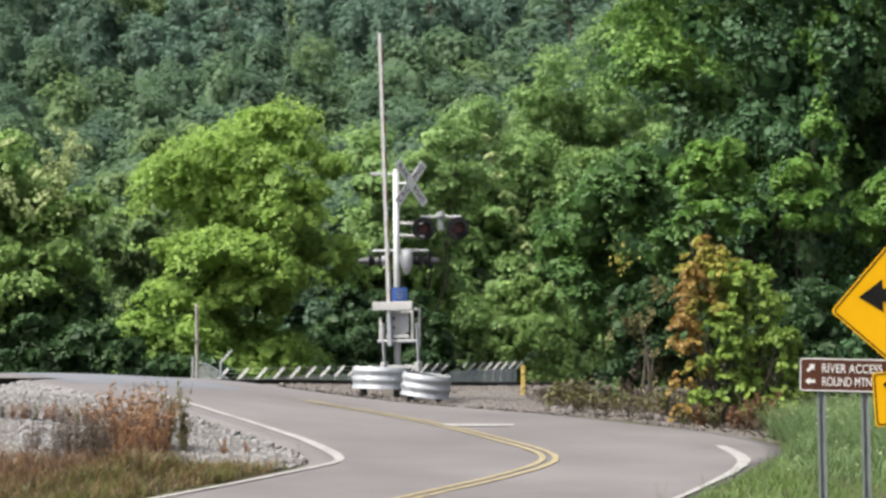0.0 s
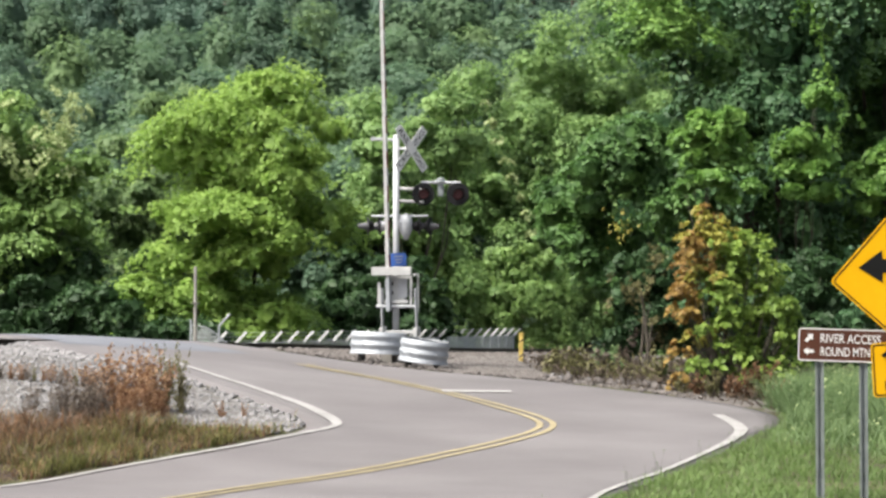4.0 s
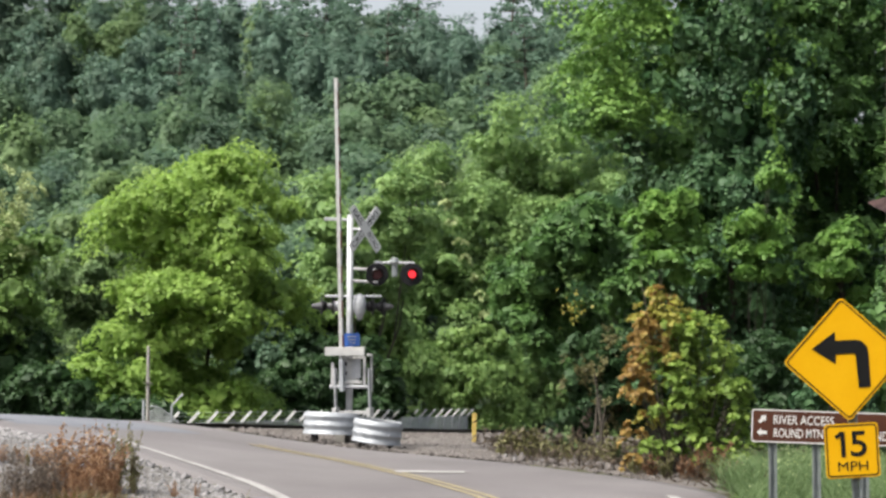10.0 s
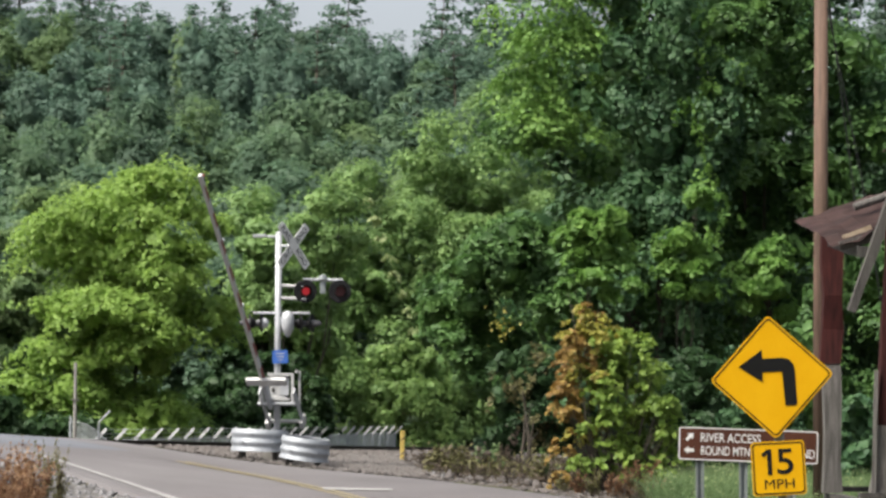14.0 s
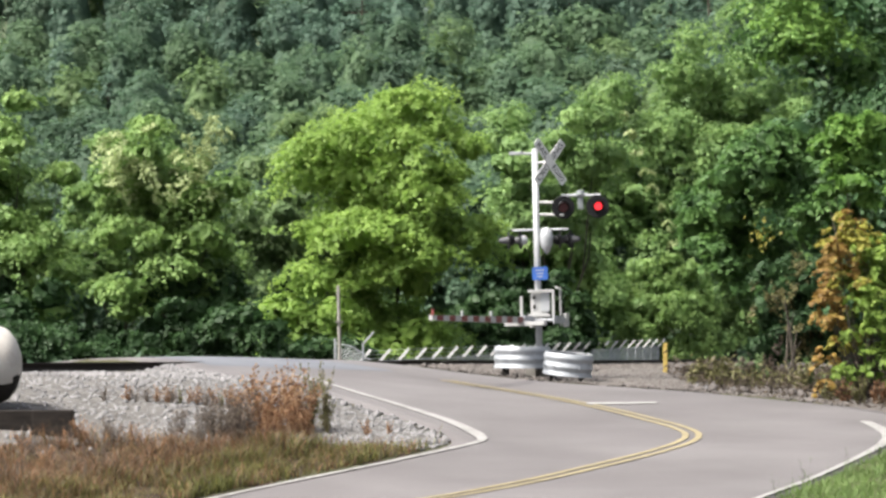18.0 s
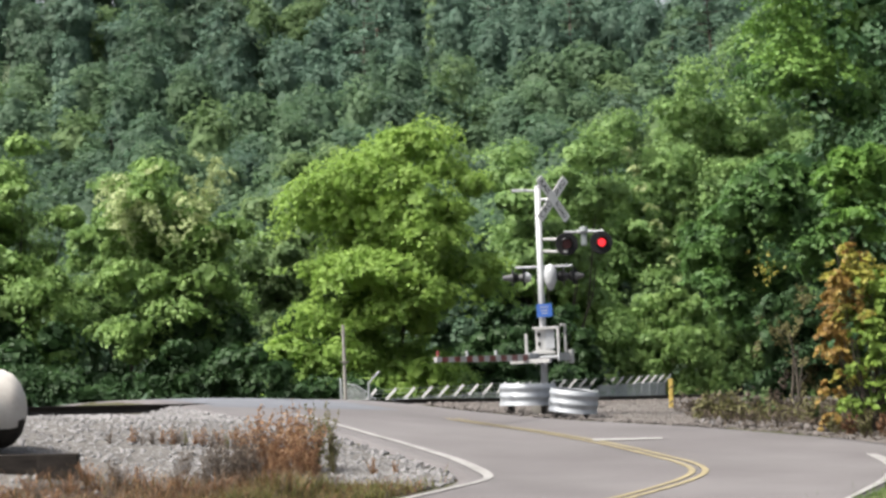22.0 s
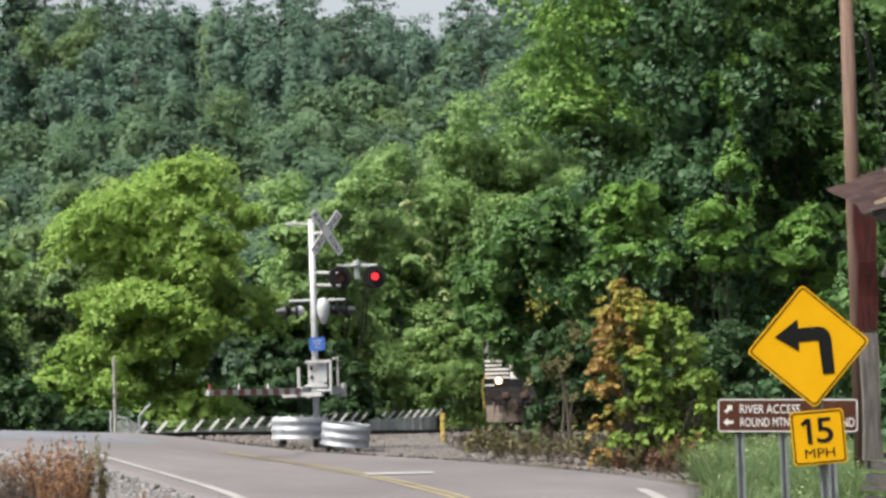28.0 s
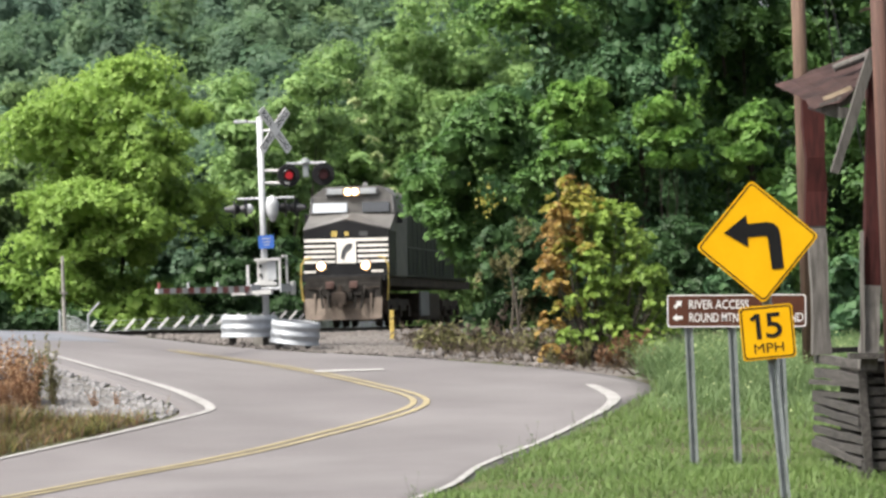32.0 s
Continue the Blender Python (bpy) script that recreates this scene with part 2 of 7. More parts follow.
LEAF_NEAR = leafy("leaf_dark_broad", (0.039, 0.086, 0.028), (0.065, 0.136, 0.037), (0.104, 0.2, 0.05), 0.36, own=0.25)
LEAF_VINE = leafy("leaf_vine", (0.031, 0.074, 0.036), (0.049, 0.107, 0.045), (0.074, 0.145, 0.056), 0.36, own=0.25)
LEAF_MID = leafy("leaf_mid_green", (0.108, 0.188, 0.066), (0.162, 0.264, 0.088), (0.222, 0.338, 0.114), 0.42, own=0.22)
LEAF_LIME = leafy("leaf_lime", (0.135, 0.225, 0.05), (0.202, 0.318, 0.07), (0.278, 0.402, 0.096), 0.52, own=0.22)
LEAF_SOFT = leafy("leaf_soft_green", (0.11, 0.188, 0.056), (0.162, 0.262, 0.078), (0.222, 0.332, 0.1), 0.42, own=0.22)
LEAF_PALE = leafy("leaf_pale_yellowing", (0.2, 0.25, 0.11), (0.32, 0.385, 0.18), (0.44, 0.5, 0.27), 0.45)
LEAF_GREY = leafy("leaf_grey_green", (0.075, 0.125, 0.05), (0.125, 0.195, 0.08), (0.19, 0.265, 0.115), 0.45)
# hill and pine greens are bluer and paler: distance haze put into the colour
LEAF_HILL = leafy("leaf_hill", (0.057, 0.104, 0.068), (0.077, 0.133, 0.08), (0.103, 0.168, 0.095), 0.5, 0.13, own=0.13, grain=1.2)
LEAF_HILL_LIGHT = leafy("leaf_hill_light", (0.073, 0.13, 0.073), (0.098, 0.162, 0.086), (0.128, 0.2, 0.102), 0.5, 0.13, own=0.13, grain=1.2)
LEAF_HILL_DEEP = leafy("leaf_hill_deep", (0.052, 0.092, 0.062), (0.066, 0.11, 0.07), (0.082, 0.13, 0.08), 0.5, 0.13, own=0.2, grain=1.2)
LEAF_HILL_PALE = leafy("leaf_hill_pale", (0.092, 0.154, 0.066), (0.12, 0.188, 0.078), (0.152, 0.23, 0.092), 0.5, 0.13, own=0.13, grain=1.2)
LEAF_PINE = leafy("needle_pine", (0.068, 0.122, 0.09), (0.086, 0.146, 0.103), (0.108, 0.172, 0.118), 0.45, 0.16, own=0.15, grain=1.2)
LEAF_YOUNG = leafy("leaf_young_bright", (0.062, 0.138, 0.03), (0.108, 0.214, 0.044), (0.165, 0.29, 0.064), 0.45, own=0.25)
# lighter copy of LEAF_NEAR: sunlight put into the leaf colour
LEAF_SUNNY = leafy("leaf_painted_sun", (0.079, 0.16, 0.037), (0.126, 0.235, 0.053), (0.188, 0.32, 0.072), 0.42, own=0.25)
LEAF_BUSH = leafy("leaf_yellow_green", (0.1, 0.17, 0.032), (0.168, 0.256, 0.047), (0.25, 0.345, 0.07), 0.45, patch=1.6)
LEAF_ORANGE = leafy("leaf_turning_orange", (0.15, 0.088, 0.03), (0.255, 0.16, 0.045), (0.34, 0.25, 0.068), 0.45, patch=2.2, own=0.35)
LEAF_RUST = leafy("leaf_rust", (0.134, 0.0702, 0.0397), (0.251, 0.135, 0.0732), (0.358, 0.233, 0.135), own=0.5)
LEAF_DEAD = leafy("leaf_grey_brown", (0.0765, 0.0612, 0.0504), (0.135, 0.108, 0.09), (0.207, 0.171, 0.14), own=0.5)
# shade under and between the trees, put into the leaf colour
LEAF_SHADE = leafy("leaf_painted_shade", (0.017, 0.042, 0.015), (0.03, 0.066, 0.023), (0.05, 0.1, 0.034), 0.4, own=0.2)
LEAF_OLIVE = leafy("leaf_olive_weed", (0.07, 0.068, 0.03), (0.13, 0.125, 0.055), (0.2, 0.19, 0.085), own=0.5)
LEAF_GOLD = leafy("leaf_turning_yellow", (0.16, 0.14, 0.03), (0.25, 0.235, 0.045), (0.33, 0.33, 0.065), 0.45, patch=2.0, own=0.35)
LEAF_DRY = leafy("leaf_dry_brown", (0.041, 0.0312, 0.0246), (0.082, 0.064, 0.0492), (0.139, 0.111, 0.082), own=0.5)
LEAF_RUSSET = leafy("leaf_russet", (0.082, 0.0426, 0.0246), (0.156, 0.082, 0.0451), (0.246, 0.148, 0.082), own=0.5)
GRASS_GREEN = leafy("grass_green", (0.0767, 0.127, 0.0361), (0.104, 0.167, 0.0474), (0.14, 0.208, 0.0646), 0.45, 0.35, 0.3)
GRASS_OLIVE = leafy("grass_olive", (0.06, 0.068, 0.02), (0.122, 0.126, 0.038), (0.205, 0.2, 0.068), 0.42, 0.7, 0.5)
GRASS_TALL = leafy("grass_tall", (0.085, 0.135, 0.055), (0.125, 0.187, 0.078), (0.175, 0.24, 0.11), 0.45, 0.5, 0.35)
GRASS_STRAW = leafy("grass_straw", (0.052, 0.041, 0.018), (0.108, 0.086, 0.037), (0.185, 0.152, 0.07), 0.42, 0.7, 0.5)


# ---- building helpers ----
def thing(name, m, label, category, group="", kind=""):
    e = new(name)
    e.empty_display_size = 0.2
    e.matrix_world = m
    return tagged(e, label, category, group, kind)


def from_bm(bm, name, smooth=False):
    me = bpy.data.meshes.new(name)
    bm.normal_update()
    bm.to_mesh(me)
    bm.free()
    if smooth:
        me.polygons.foreach_set("use_smooth", [True] * len(me.polygons))
    return me


def part(name, bm, material, parent, label="", smooth=False, m=None):
    """Links a bmesh as ONE mesh object under a thing or a part."""
    me = bm if isinstance(bm, bpy.types.Mesh) else from_bm(bm, name, smooth)
    if not me.materials:
        me.materials.append(material)
    ob = new(name, me)
    ob.parent = parent
    if m is not None:
        ob.matrix_basis = m
    if label:
        ob["label"] = label
    return ob


def alone(name, bm, material, label, category, group="", kind="", m=None, smooth=False):
    me = bm if isinstance(bm, bpy.types.Mesh) else from_bm(bm, name, smooth)
    if not me.materials:
        me.materials.append(material)
    ob = new(name, me)
    if m is not None:
        ob.matrix_world = m
    return tagged(ob, label, category, group, kind)


def box(bm, cx, cy, cz, sx, sy, sz, bevel=0.0, m=None):
    t = Matrix.Translation((cx, cy, cz)) @ Matrix.Diagonal((sx, sy, sz, 1))
    if m is not None:
        t = m @ t
    r = bmesh.ops.create_cube(bm, size=1, matrix=t)
    if bevel:
        es = list({e for v in r["verts"] for e in v.link_edges})
        bmesh.ops.bevel(bm, geom=es, offset=bevel, segments=2, affect="EDGES", profile=0.7)
    return bm


def rod(bm, a, b, r0, r1=None, n=10):
    a, b = Vector(a), Vector(b)
    d = b - a
    q = d.to_track_quat("Z", "Y").to_matrix().to_4x4()
    bmesh.ops.create_cone(bm, cap_ends=True, segments=n, radius1=r0, radius2=r0 if r1 is None else r1, depth=d.length,
                          matrix=Matrix.Translation((a + b) / 2) @ q)
    return bm


def tube(bm, pts, r, n=8):
    """A bent rod through points."""
    pts = [Vector(p) for p in pts]
    rings = []
    for i, p in enumerate(pts):
        d = (pts[min(i + 1, len(pts) - 1)] - pts[max(i - 1, 0)]).normalized()
        q = d.to_track_quat("Z", "Y")
        rr = r[i] if isinstance(r, (list, tuple)) else r
        rings.append([bm.verts.new(p + q @ Vector((rr * math.cos(2 * math.pi * k / n), rr * math.sin(2 * math.pi * k / n), 0))) for k in range(n)])
    for a, b in zip(rings, rings[1:]):
        for k in range(n):
            bm.faces.new((a[k], a[(k + 1) % n], b[(k + 1) % n], b[k]))
    bm.faces.new(rings[0][::-1])
    bm.faces.new(rings[-1])
    return bm


def slab(bm, pts, depth, m=None):
    """A plate: an outline in x, z, given a depth in y."""
    m = m or Matrix.Identity(4)
    f = [bm.verts.new(m @ Vector((x, -depth / 2, z))) for x, z in pts]
    b = [bm.verts.new(m @ Vector((x, depth / 2, z))) for x, z in pts]
    n = len(pts)
    bm.faces.new(f)
    bm.faces.new(b[::-1])
    for i in range(n):
        bm.faces.new((f[i], b[i], b[(i + 1) % n], f[(i + 1) % n]))
    return bm


def lathe(bm, prof, n=24, m=None):
    """Turns a profile of (r, z) about the z axis."""
    m = m or Matrix.Identity(4)
    rings = [[bm.verts.new(m @ Vector((r * math.cos(2 * math.pi * k / n), r * math.sin(2 * math.pi * k / n), z))) for k in range(n)] for r, z in prof]
    for a, b in zip(rings, rings[1:]):
        for k in range(n):
            bm.faces.new((a[k], a[(k + 1) % n], b[(k + 1) % n], b[k]))
    return bm


def rounded(w, h, r, n=4):
    """The outline of a rounded rectangle about the origin."""
    out = []
    for cx, cz, a0 in ((w / 2 - r, h / 2 - r, 0), (-w / 2 + r, h / 2 - r, 90), (-w / 2 + r, -h / 2 + r, 180), (w / 2 - r, -h / 2 + r, 270)):
        for k in range(n + 1):
            a = radians(a0 + 90 * k / n)
            out.append((cx + r * math.cos(a), cz + r * math.sin(a)))
    return out


def lettering(text, width, height, material, parent, m, bold=0.0):
    """One line of letters, fitted to a width and a height, standing in x and z and facing -y."""
    cu = bpy.data.curves.new("text", "FONT")
    cu.body, cu.size, cu.extrude, cu.offset = text, 1.0, 0.01, bold
    tmp = bpy.data.objects.new("text", cu)
    me = bpy.data.meshes.new_from_object(tmp)
    bpy.data.objects.remove(tmp)
    co = np.zeros(len(me.vertices) * 3, np.float32)
    me.vertices.foreach_get("co", co)
    co = co.reshape(-1, 3)
    lo, hi = co.min(0), co.max(0)
    n = np.empty_like(co)
    n[:, 0] = ((co[:, 0] - lo[0]) / (hi[0] - lo[0]) - .5) * width
    n[:, 2] = ((co[:, 1] - lo[1]) / (hi[1] - lo[1]) - .5) * height
    n[:, 1] = -co[:, 2] * .15
    me.vertices.foreach_set("co", n.ravel())
    me.update()
    return part("lettering", me, material, parent, "", m=m)




def mesh_np(name, verts, quads=None, tris=None):
    """A mesh from arrays, fast."""
    me = bpy.data.meshes.new(name)
    verts = np.asarray(verts, np.float32)
    me.vertices.add(len(verts))
    me.vertices.foreach_set("co", verts.ravel())
    loops, starts = [], []
    pos = 0
    for arr in (quads, tris):
        if arr is None or not len(arr):
            continue
        arr = np.asarray(arr, np.int32)
        starts.append(pos + np.arange(len(arr)) * arr.shape[1])
        loops.append(arr.ravel())
        pos += arr.size
    loops, starts = np.concatenate(loops), np.concatenate(starts)
    me.loops.add(len(loops))
    me.loops.foreach_set("vertex_index", loops.astype(np.int32))
    me.polygons.add(len(starts))
    me.polygons.foreach_set("loop_start", starts.astype(np.int32))
    me.update(calc_edges=True)
    return me


# ---- the lie of the land ----
KNOTS = np.array([(-12, 18, -.2), (0, 15, 0), (10, 20, 0), (8, 31, .02), (4, 31, 0), (6, 37, .08), (-4.6, 36, .02), (-7.8, 38, .08), (-2.3, 42, .25),
                  (-4, 48, .66), (-.4, 48, .68), (3, 48, .58), (8, 48, .5), (3.5, 55, 1.0), (-3.9, 62, 1.45), (-6.3, 57, 1.42), (-1, 56, 1.15),
                  (-12, 47, 1.75), (-9.8, 60, 1.92), (-8, 70, 1.85), (-5, 86, 1.65), (-3.5, 99, 1.5), (1, 130, 1.2), (-9.5, 42, .72), (-19, 40, .9),
                  (-17, 30, .6), (-25, 60, .9), (-20, 80, .6), (12, 70, 1.2), (15, 100, 1.0), (-12, 100, 1.3)])
KNOTS = np.vstack([KNOTS, [(25, 40, .5), (-30, 30, 1.0), (-12.5, 41.2, .8)]])


def bend(r):
    return np.where(r > 1e-9, r * r * np.log(r + 1e-9), 0.0)


_n = len(KNOTS)
_k = bend(np.hypot(KNOTS[:, None, 0] - KNOTS[None, :, 0], KNOTS[:, None, 1] - KNOTS[None, :, 1])) + np.eye(_n) * 2.0
_p1 = np.c_[np.ones(_n), KNOTS[:, :2]]
WEIGHTS = np.linalg.solve(np.block([[_k, _p1], [_p1.T, np.zeros((3, 3))]]), np.r_[KNOTS[:, 2], 0, 0, 0])


def smooth(a, b, x):
    t = np.clip((np.asarray(x, float) - a) / (b - a), 0, 1)
    return t * t * (3 - 2 * t)


def hill(x, y):
    """The wooded ridge beyond the line."""
    rise = 40 * smooth(130, 390, y + 0.12 * x) + 5 * smooth(-40, 60, x) * smooth(200, 380, y)
    rise = rise + 9 * smooth(-36, -80, x) * smooth(220, 380, y) + (4 - 3.5 * np.exp(-((x + 7) / 9) ** 2)) * smooth(260, 350, y)
    return rise * (1 - 0.6 * smooth(420, 900, y)) + 1.2 * np.sin(x * 0.05 + y * 0.03) * smooth(150, 220, y)


def surface_z(x, y):
    """The made ground: road level, before the cutting of the track."""
    x, y = np.asarray(x, float), np.asarray(y, float)
    z = (bend(np.hypot(x[..., None] - KNOTS[:, 0], y[..., None] - KNOTS[:, 1])) * WEIGHTS[:_n]).sum(-1) + WEIGHTS[_n] + WEIGHTS[_n + 1] * x + WEIGHTS[_n + 2] * y
    inside = smooth(-45, -26, x) * (1 - smooth(22, 45, x)) * smooth(5, 16, y) * (1 - smooth(112, 150, y))
    return np.clip(z, -0.6, 2.1) * inside + 0.5 * (1 - inside)


TRACK_Y = np.array([-40, 0, 20, 35, 43, 50, 57, 69, 84, 99, 114, 130, 200, 420])
TRACK_X = np.array([-64, -38, -27, -18.6, -15.5, -13.2, -11.3, -8.2, -5.6, -3.4, -1.2, 1.1, 11.3, 43.2])
_ty = np.arange(-40, 420, 0.5)
_tx = np.interp(_ty, TRACK_Y, TRACK_X)
_tx = np.convolve(np.pad(_tx, 12, mode="reflect", reflect_type="odd"), np.hanning(27)[1:-1] / np.hanning(27).sum(), "same")[12:-12]


def track_x(y):
    return np.interp(y, _ty, _tx)


def rail_z(y):
    return np.interp(y, [-40, 50, 69, 99, 130, 420], [1.9, 1.9, 1.84, 1.70, 1.62, 1.6])


def catmull(pts, step=0.4):
    pts = [Vector(p) for p in pts]
    out = []
    ext = [2 * pts[0] - pts[1]] + pts + [2 * pts[-1] - pts[-2]]
    for a, b, c, d in zip(ext, ext[1:], ext[2:], ext[3:]):
        k = int(step) if step > 10 else max(2, int((c - b).length / step))
        for i in range(k):
            t = i / k
            out.append(0.5 * (2 * b + (c - a) * t + (2 * a - 5 * b + 4 * c - d) * t * t + (3 * b - a - 3 * c + d) * t ** 3))
    return np.array([(p.x, p.y) for p in out + [pts[-1]]])


# paired points on the two edges of the pavement, from behind the camera over the crossing
EDGES = [((-24, -20), (-16.6, -20)), ((-18.2, 0), (-10.8, 0)), ((-13.3, 15), (-6, 15)), ((-10, 27), (-1.95, 26)), ((-8.3, 33.5), (-.15, 32.5)),
         ((-7.42, 36.45), (.62, 37)), ((-6.68, 38.75), (1.5, 40.8)), ((-5.58, 41.1), (2.08, 43)), ((-4.8, 43.2), (2.76, 45.6)), ((-4.28, 45.15), (3.15, 47.5)),
         ((-4.42, 46.6), (3.65, 49.3)), ((-5.0, 48.0), (3.6, 51.3)), ((-6.2, 49.7), (2.75, 53.3)), ((-7.8, 51.9), (1.2, 55.4)), ((-9.2, 52.8), (-1.2, 58.6)),
         ((-10.25, 54.1), (-3.6, 60.5)), ((-11.1, 56.4), (-6.2, 62.6)), ((-13.4, 59.4), (-8.8, 66)), ((-17, 63), (-12.5, 69.5)), ((-24, 67.5), (-19, 74)), ((-45, 79), (-42, 89))]
LEFT = catmull([e[0] for e in EDGES], 12)
RIGHT = catmull([e[1] for e in EDGES], 12)
CENTRE = catmull([(-20.5, -20), (-15, 0), (-10.4, 15), (-7, 27), (-4.4, 36), (-3.3, 38.8), (-2.55, 40.6), (-1.8, 42.6), (-1.25, 44), (-.78, 45.3), (-.48, 46.3), (-.38, 47.35),
                  (-.7, 48.8), (-1.16, 50.1), (-1.68, 51.4), (-2.6, 53.25), (-4.15, 56), (-5.55, 58.2)])
INNER = catmull([(-18, 0), (-13, 15), (-9.4, 27), (-7.65, 34.5), (-6.75, 37.9), (-6.15, 39.48), (-5.51, 40.9), (-4.88, 42.4), (-4.21, 44.38), (-3.87, 45.66), (-3.82, 46.42), (-3.96, 47.22), (-4.22, 48.1), (-4.66, 49.08), (-5.25, 50.0), (-5.86, 50.92), (-6.49, 51.88), (-7.23, 53.3), (-7.82, 54.44), (-8.39, 55.36)])
OUTER = catmull([(-11.2, 0), (-6.4, 15), (-2.2, 26), (-.2, 32.5), (.5, 37.3), (1.29, 40.5), (2.1, 43.74), (2.58, 45.7), (2.86, 47.4), (2.85, 48.6), (2.62, 50.3)])


def side_of(line, x, y):
    """Signed distance from a line of points: positive to its right."""
    x, y = np.atleast_1d(np.asarray(x, float)), np.atleast_1d(np.asarray(y, float))
    shape = x.shape
    x, y = x.ravel(), y.ravel()
    a, d = line[:-1], np.diff(line, axis=0)
    ll = (d ** 2).sum(1)
    out = np.empty(len(x))
    for s in range(0, len(x), 20000):
        px, py = x[s:s + 20000, None] - a[:, 0], y[s:s + 20000, None] - a[:, 1]
        t = np.clip((px * d[:, 0] + py * d[:, 1]) / ll, 0, 1)
        ex, ey = px - t * d[:, 0], py - t * d[:, 1]
        q = ex * ex + ey * ey
        k = q.argmin(1)
        r = np.arange(len(k))
        sign = np.sign(d[k, 1] * px[r, k] - d[k, 0] * py[r, k])
        out[s:s + 20000] = sign * np.sqrt(q[r, k])
    return out.reshape(shape)


def off_left(x, y):
    return -side_of(LEFT, x, y)


def off_right(x, y):
    return side_of(RIGHT, x, y)


def ground_z(x, y):
    x, y = np.asarray(x, float), np.asarray(y, float)
    z = surface_z(x, y)
    d = x - track_x(y)
    out = np.maximum(off_left(x, y), off_right(x, y)).reshape(x.shape)
    clear = smooth(-.1, 1.2, out)
    near = smooth(20, 40, y) * (1 - smooth(140, 200, y))
    z = z - 0.005 - 0.07 * (1 - smooth(-.4, -.1, out))
    wide = np.where(d > 0, 2.2 + 2.8 * smooth(64, 72, y), 2.2)
    z = z - clear * (0.24 + .17 * smooth(64, 72, y)) * np.exp(-(d / wide) ** 2) * near
    # beyond the line the land falls away to the fence and the wood
    fall = smooth(2.2, 6.0, -d) * smooth(30, 44, y) * (1 - smooth(160, 220, y)) * clear
    z = z * (1 - fall) + 0.3 * fall
    # the line runs through the hill in a cutting
    return z + hill(x, y) * smooth(4, 16, np.abs(d))


def gz(x, y):
    return float(ground_z(np.array([x]), np.array([y]))[0])


# ---- ground, road and track ----
def graded(lo, hi, fine_lo, fine_hi, step, grow=1.25):
    mid = list(np.arange(fine_lo, fine_hi + step, step))
    a, s = [], step
    x = fine_lo
    while x > lo:
        s *= grow
        x -= s
        a.append(x)
    b, s = [], step
    x = mid[-1]
    while x < hi:
        s *= grow
        x += s
        b.append(x)
    return np.array(a[::-1] + mid + b)


def build_ground():
    gx, gy = graded(-2600, 2600, -30, 26, 0.45), graded(-600, 3400, 24, 140, 0.5)
    xx, yy = np.meshgrid(gx, gy)
    zz = np.zeros_like(xx)
    for r in range(len(gy)):
        zz[r] = ground_z(xx[r], yy[r])
    rng = np.random.default_rng(3)
    zz += rng.normal(0, 0.012, zz.shape)
    w, h = len(gx), len(gy)
    idx = np.arange(w * h).reshape(h, w)
    quads = np.stack([idx[:-1, :-1], idx[:-1, 1:], idx[1:, 1:], idx[1:, :-1]], -1).reshape(-1, 4)
    me = mesh_np("ground", np.c_[xx.ravel(), yy.ravel(), zz.ravel()], quads)
    me.polygons.foreach_set("use_smooth", [True] * len(me.polygons))
    alone("ground", me, EARTH, "dry brown earth and thin turf around the road", "ground", kind="structure")


def strip(path, half, lift, side=0.0):
    """A painted line along a path."""
    t = np.gradient(path, axis=0)
    t /= np.hypot(t[:, 0], t[:, 1])[:, None]
    r = np.c_[t[:, 1], -t[:, 0]]
    v = []
    for o in (side - half, side + half):
        p = path + r * o
        v.append(np.c_[p, surface_z(p[:, 0], p[:, 1]) + lift])
    v = np.stack(v, 1)
    idx = np.arange(len(path) * 2).reshape(-1, 2)
    quads = np.stack([idx[:-1, 0], idx[:-1, 1], idx[1:, 1], idx[1:, 0]], -1)
    return mesh_np("line", v.reshape(-1, 3), quads)


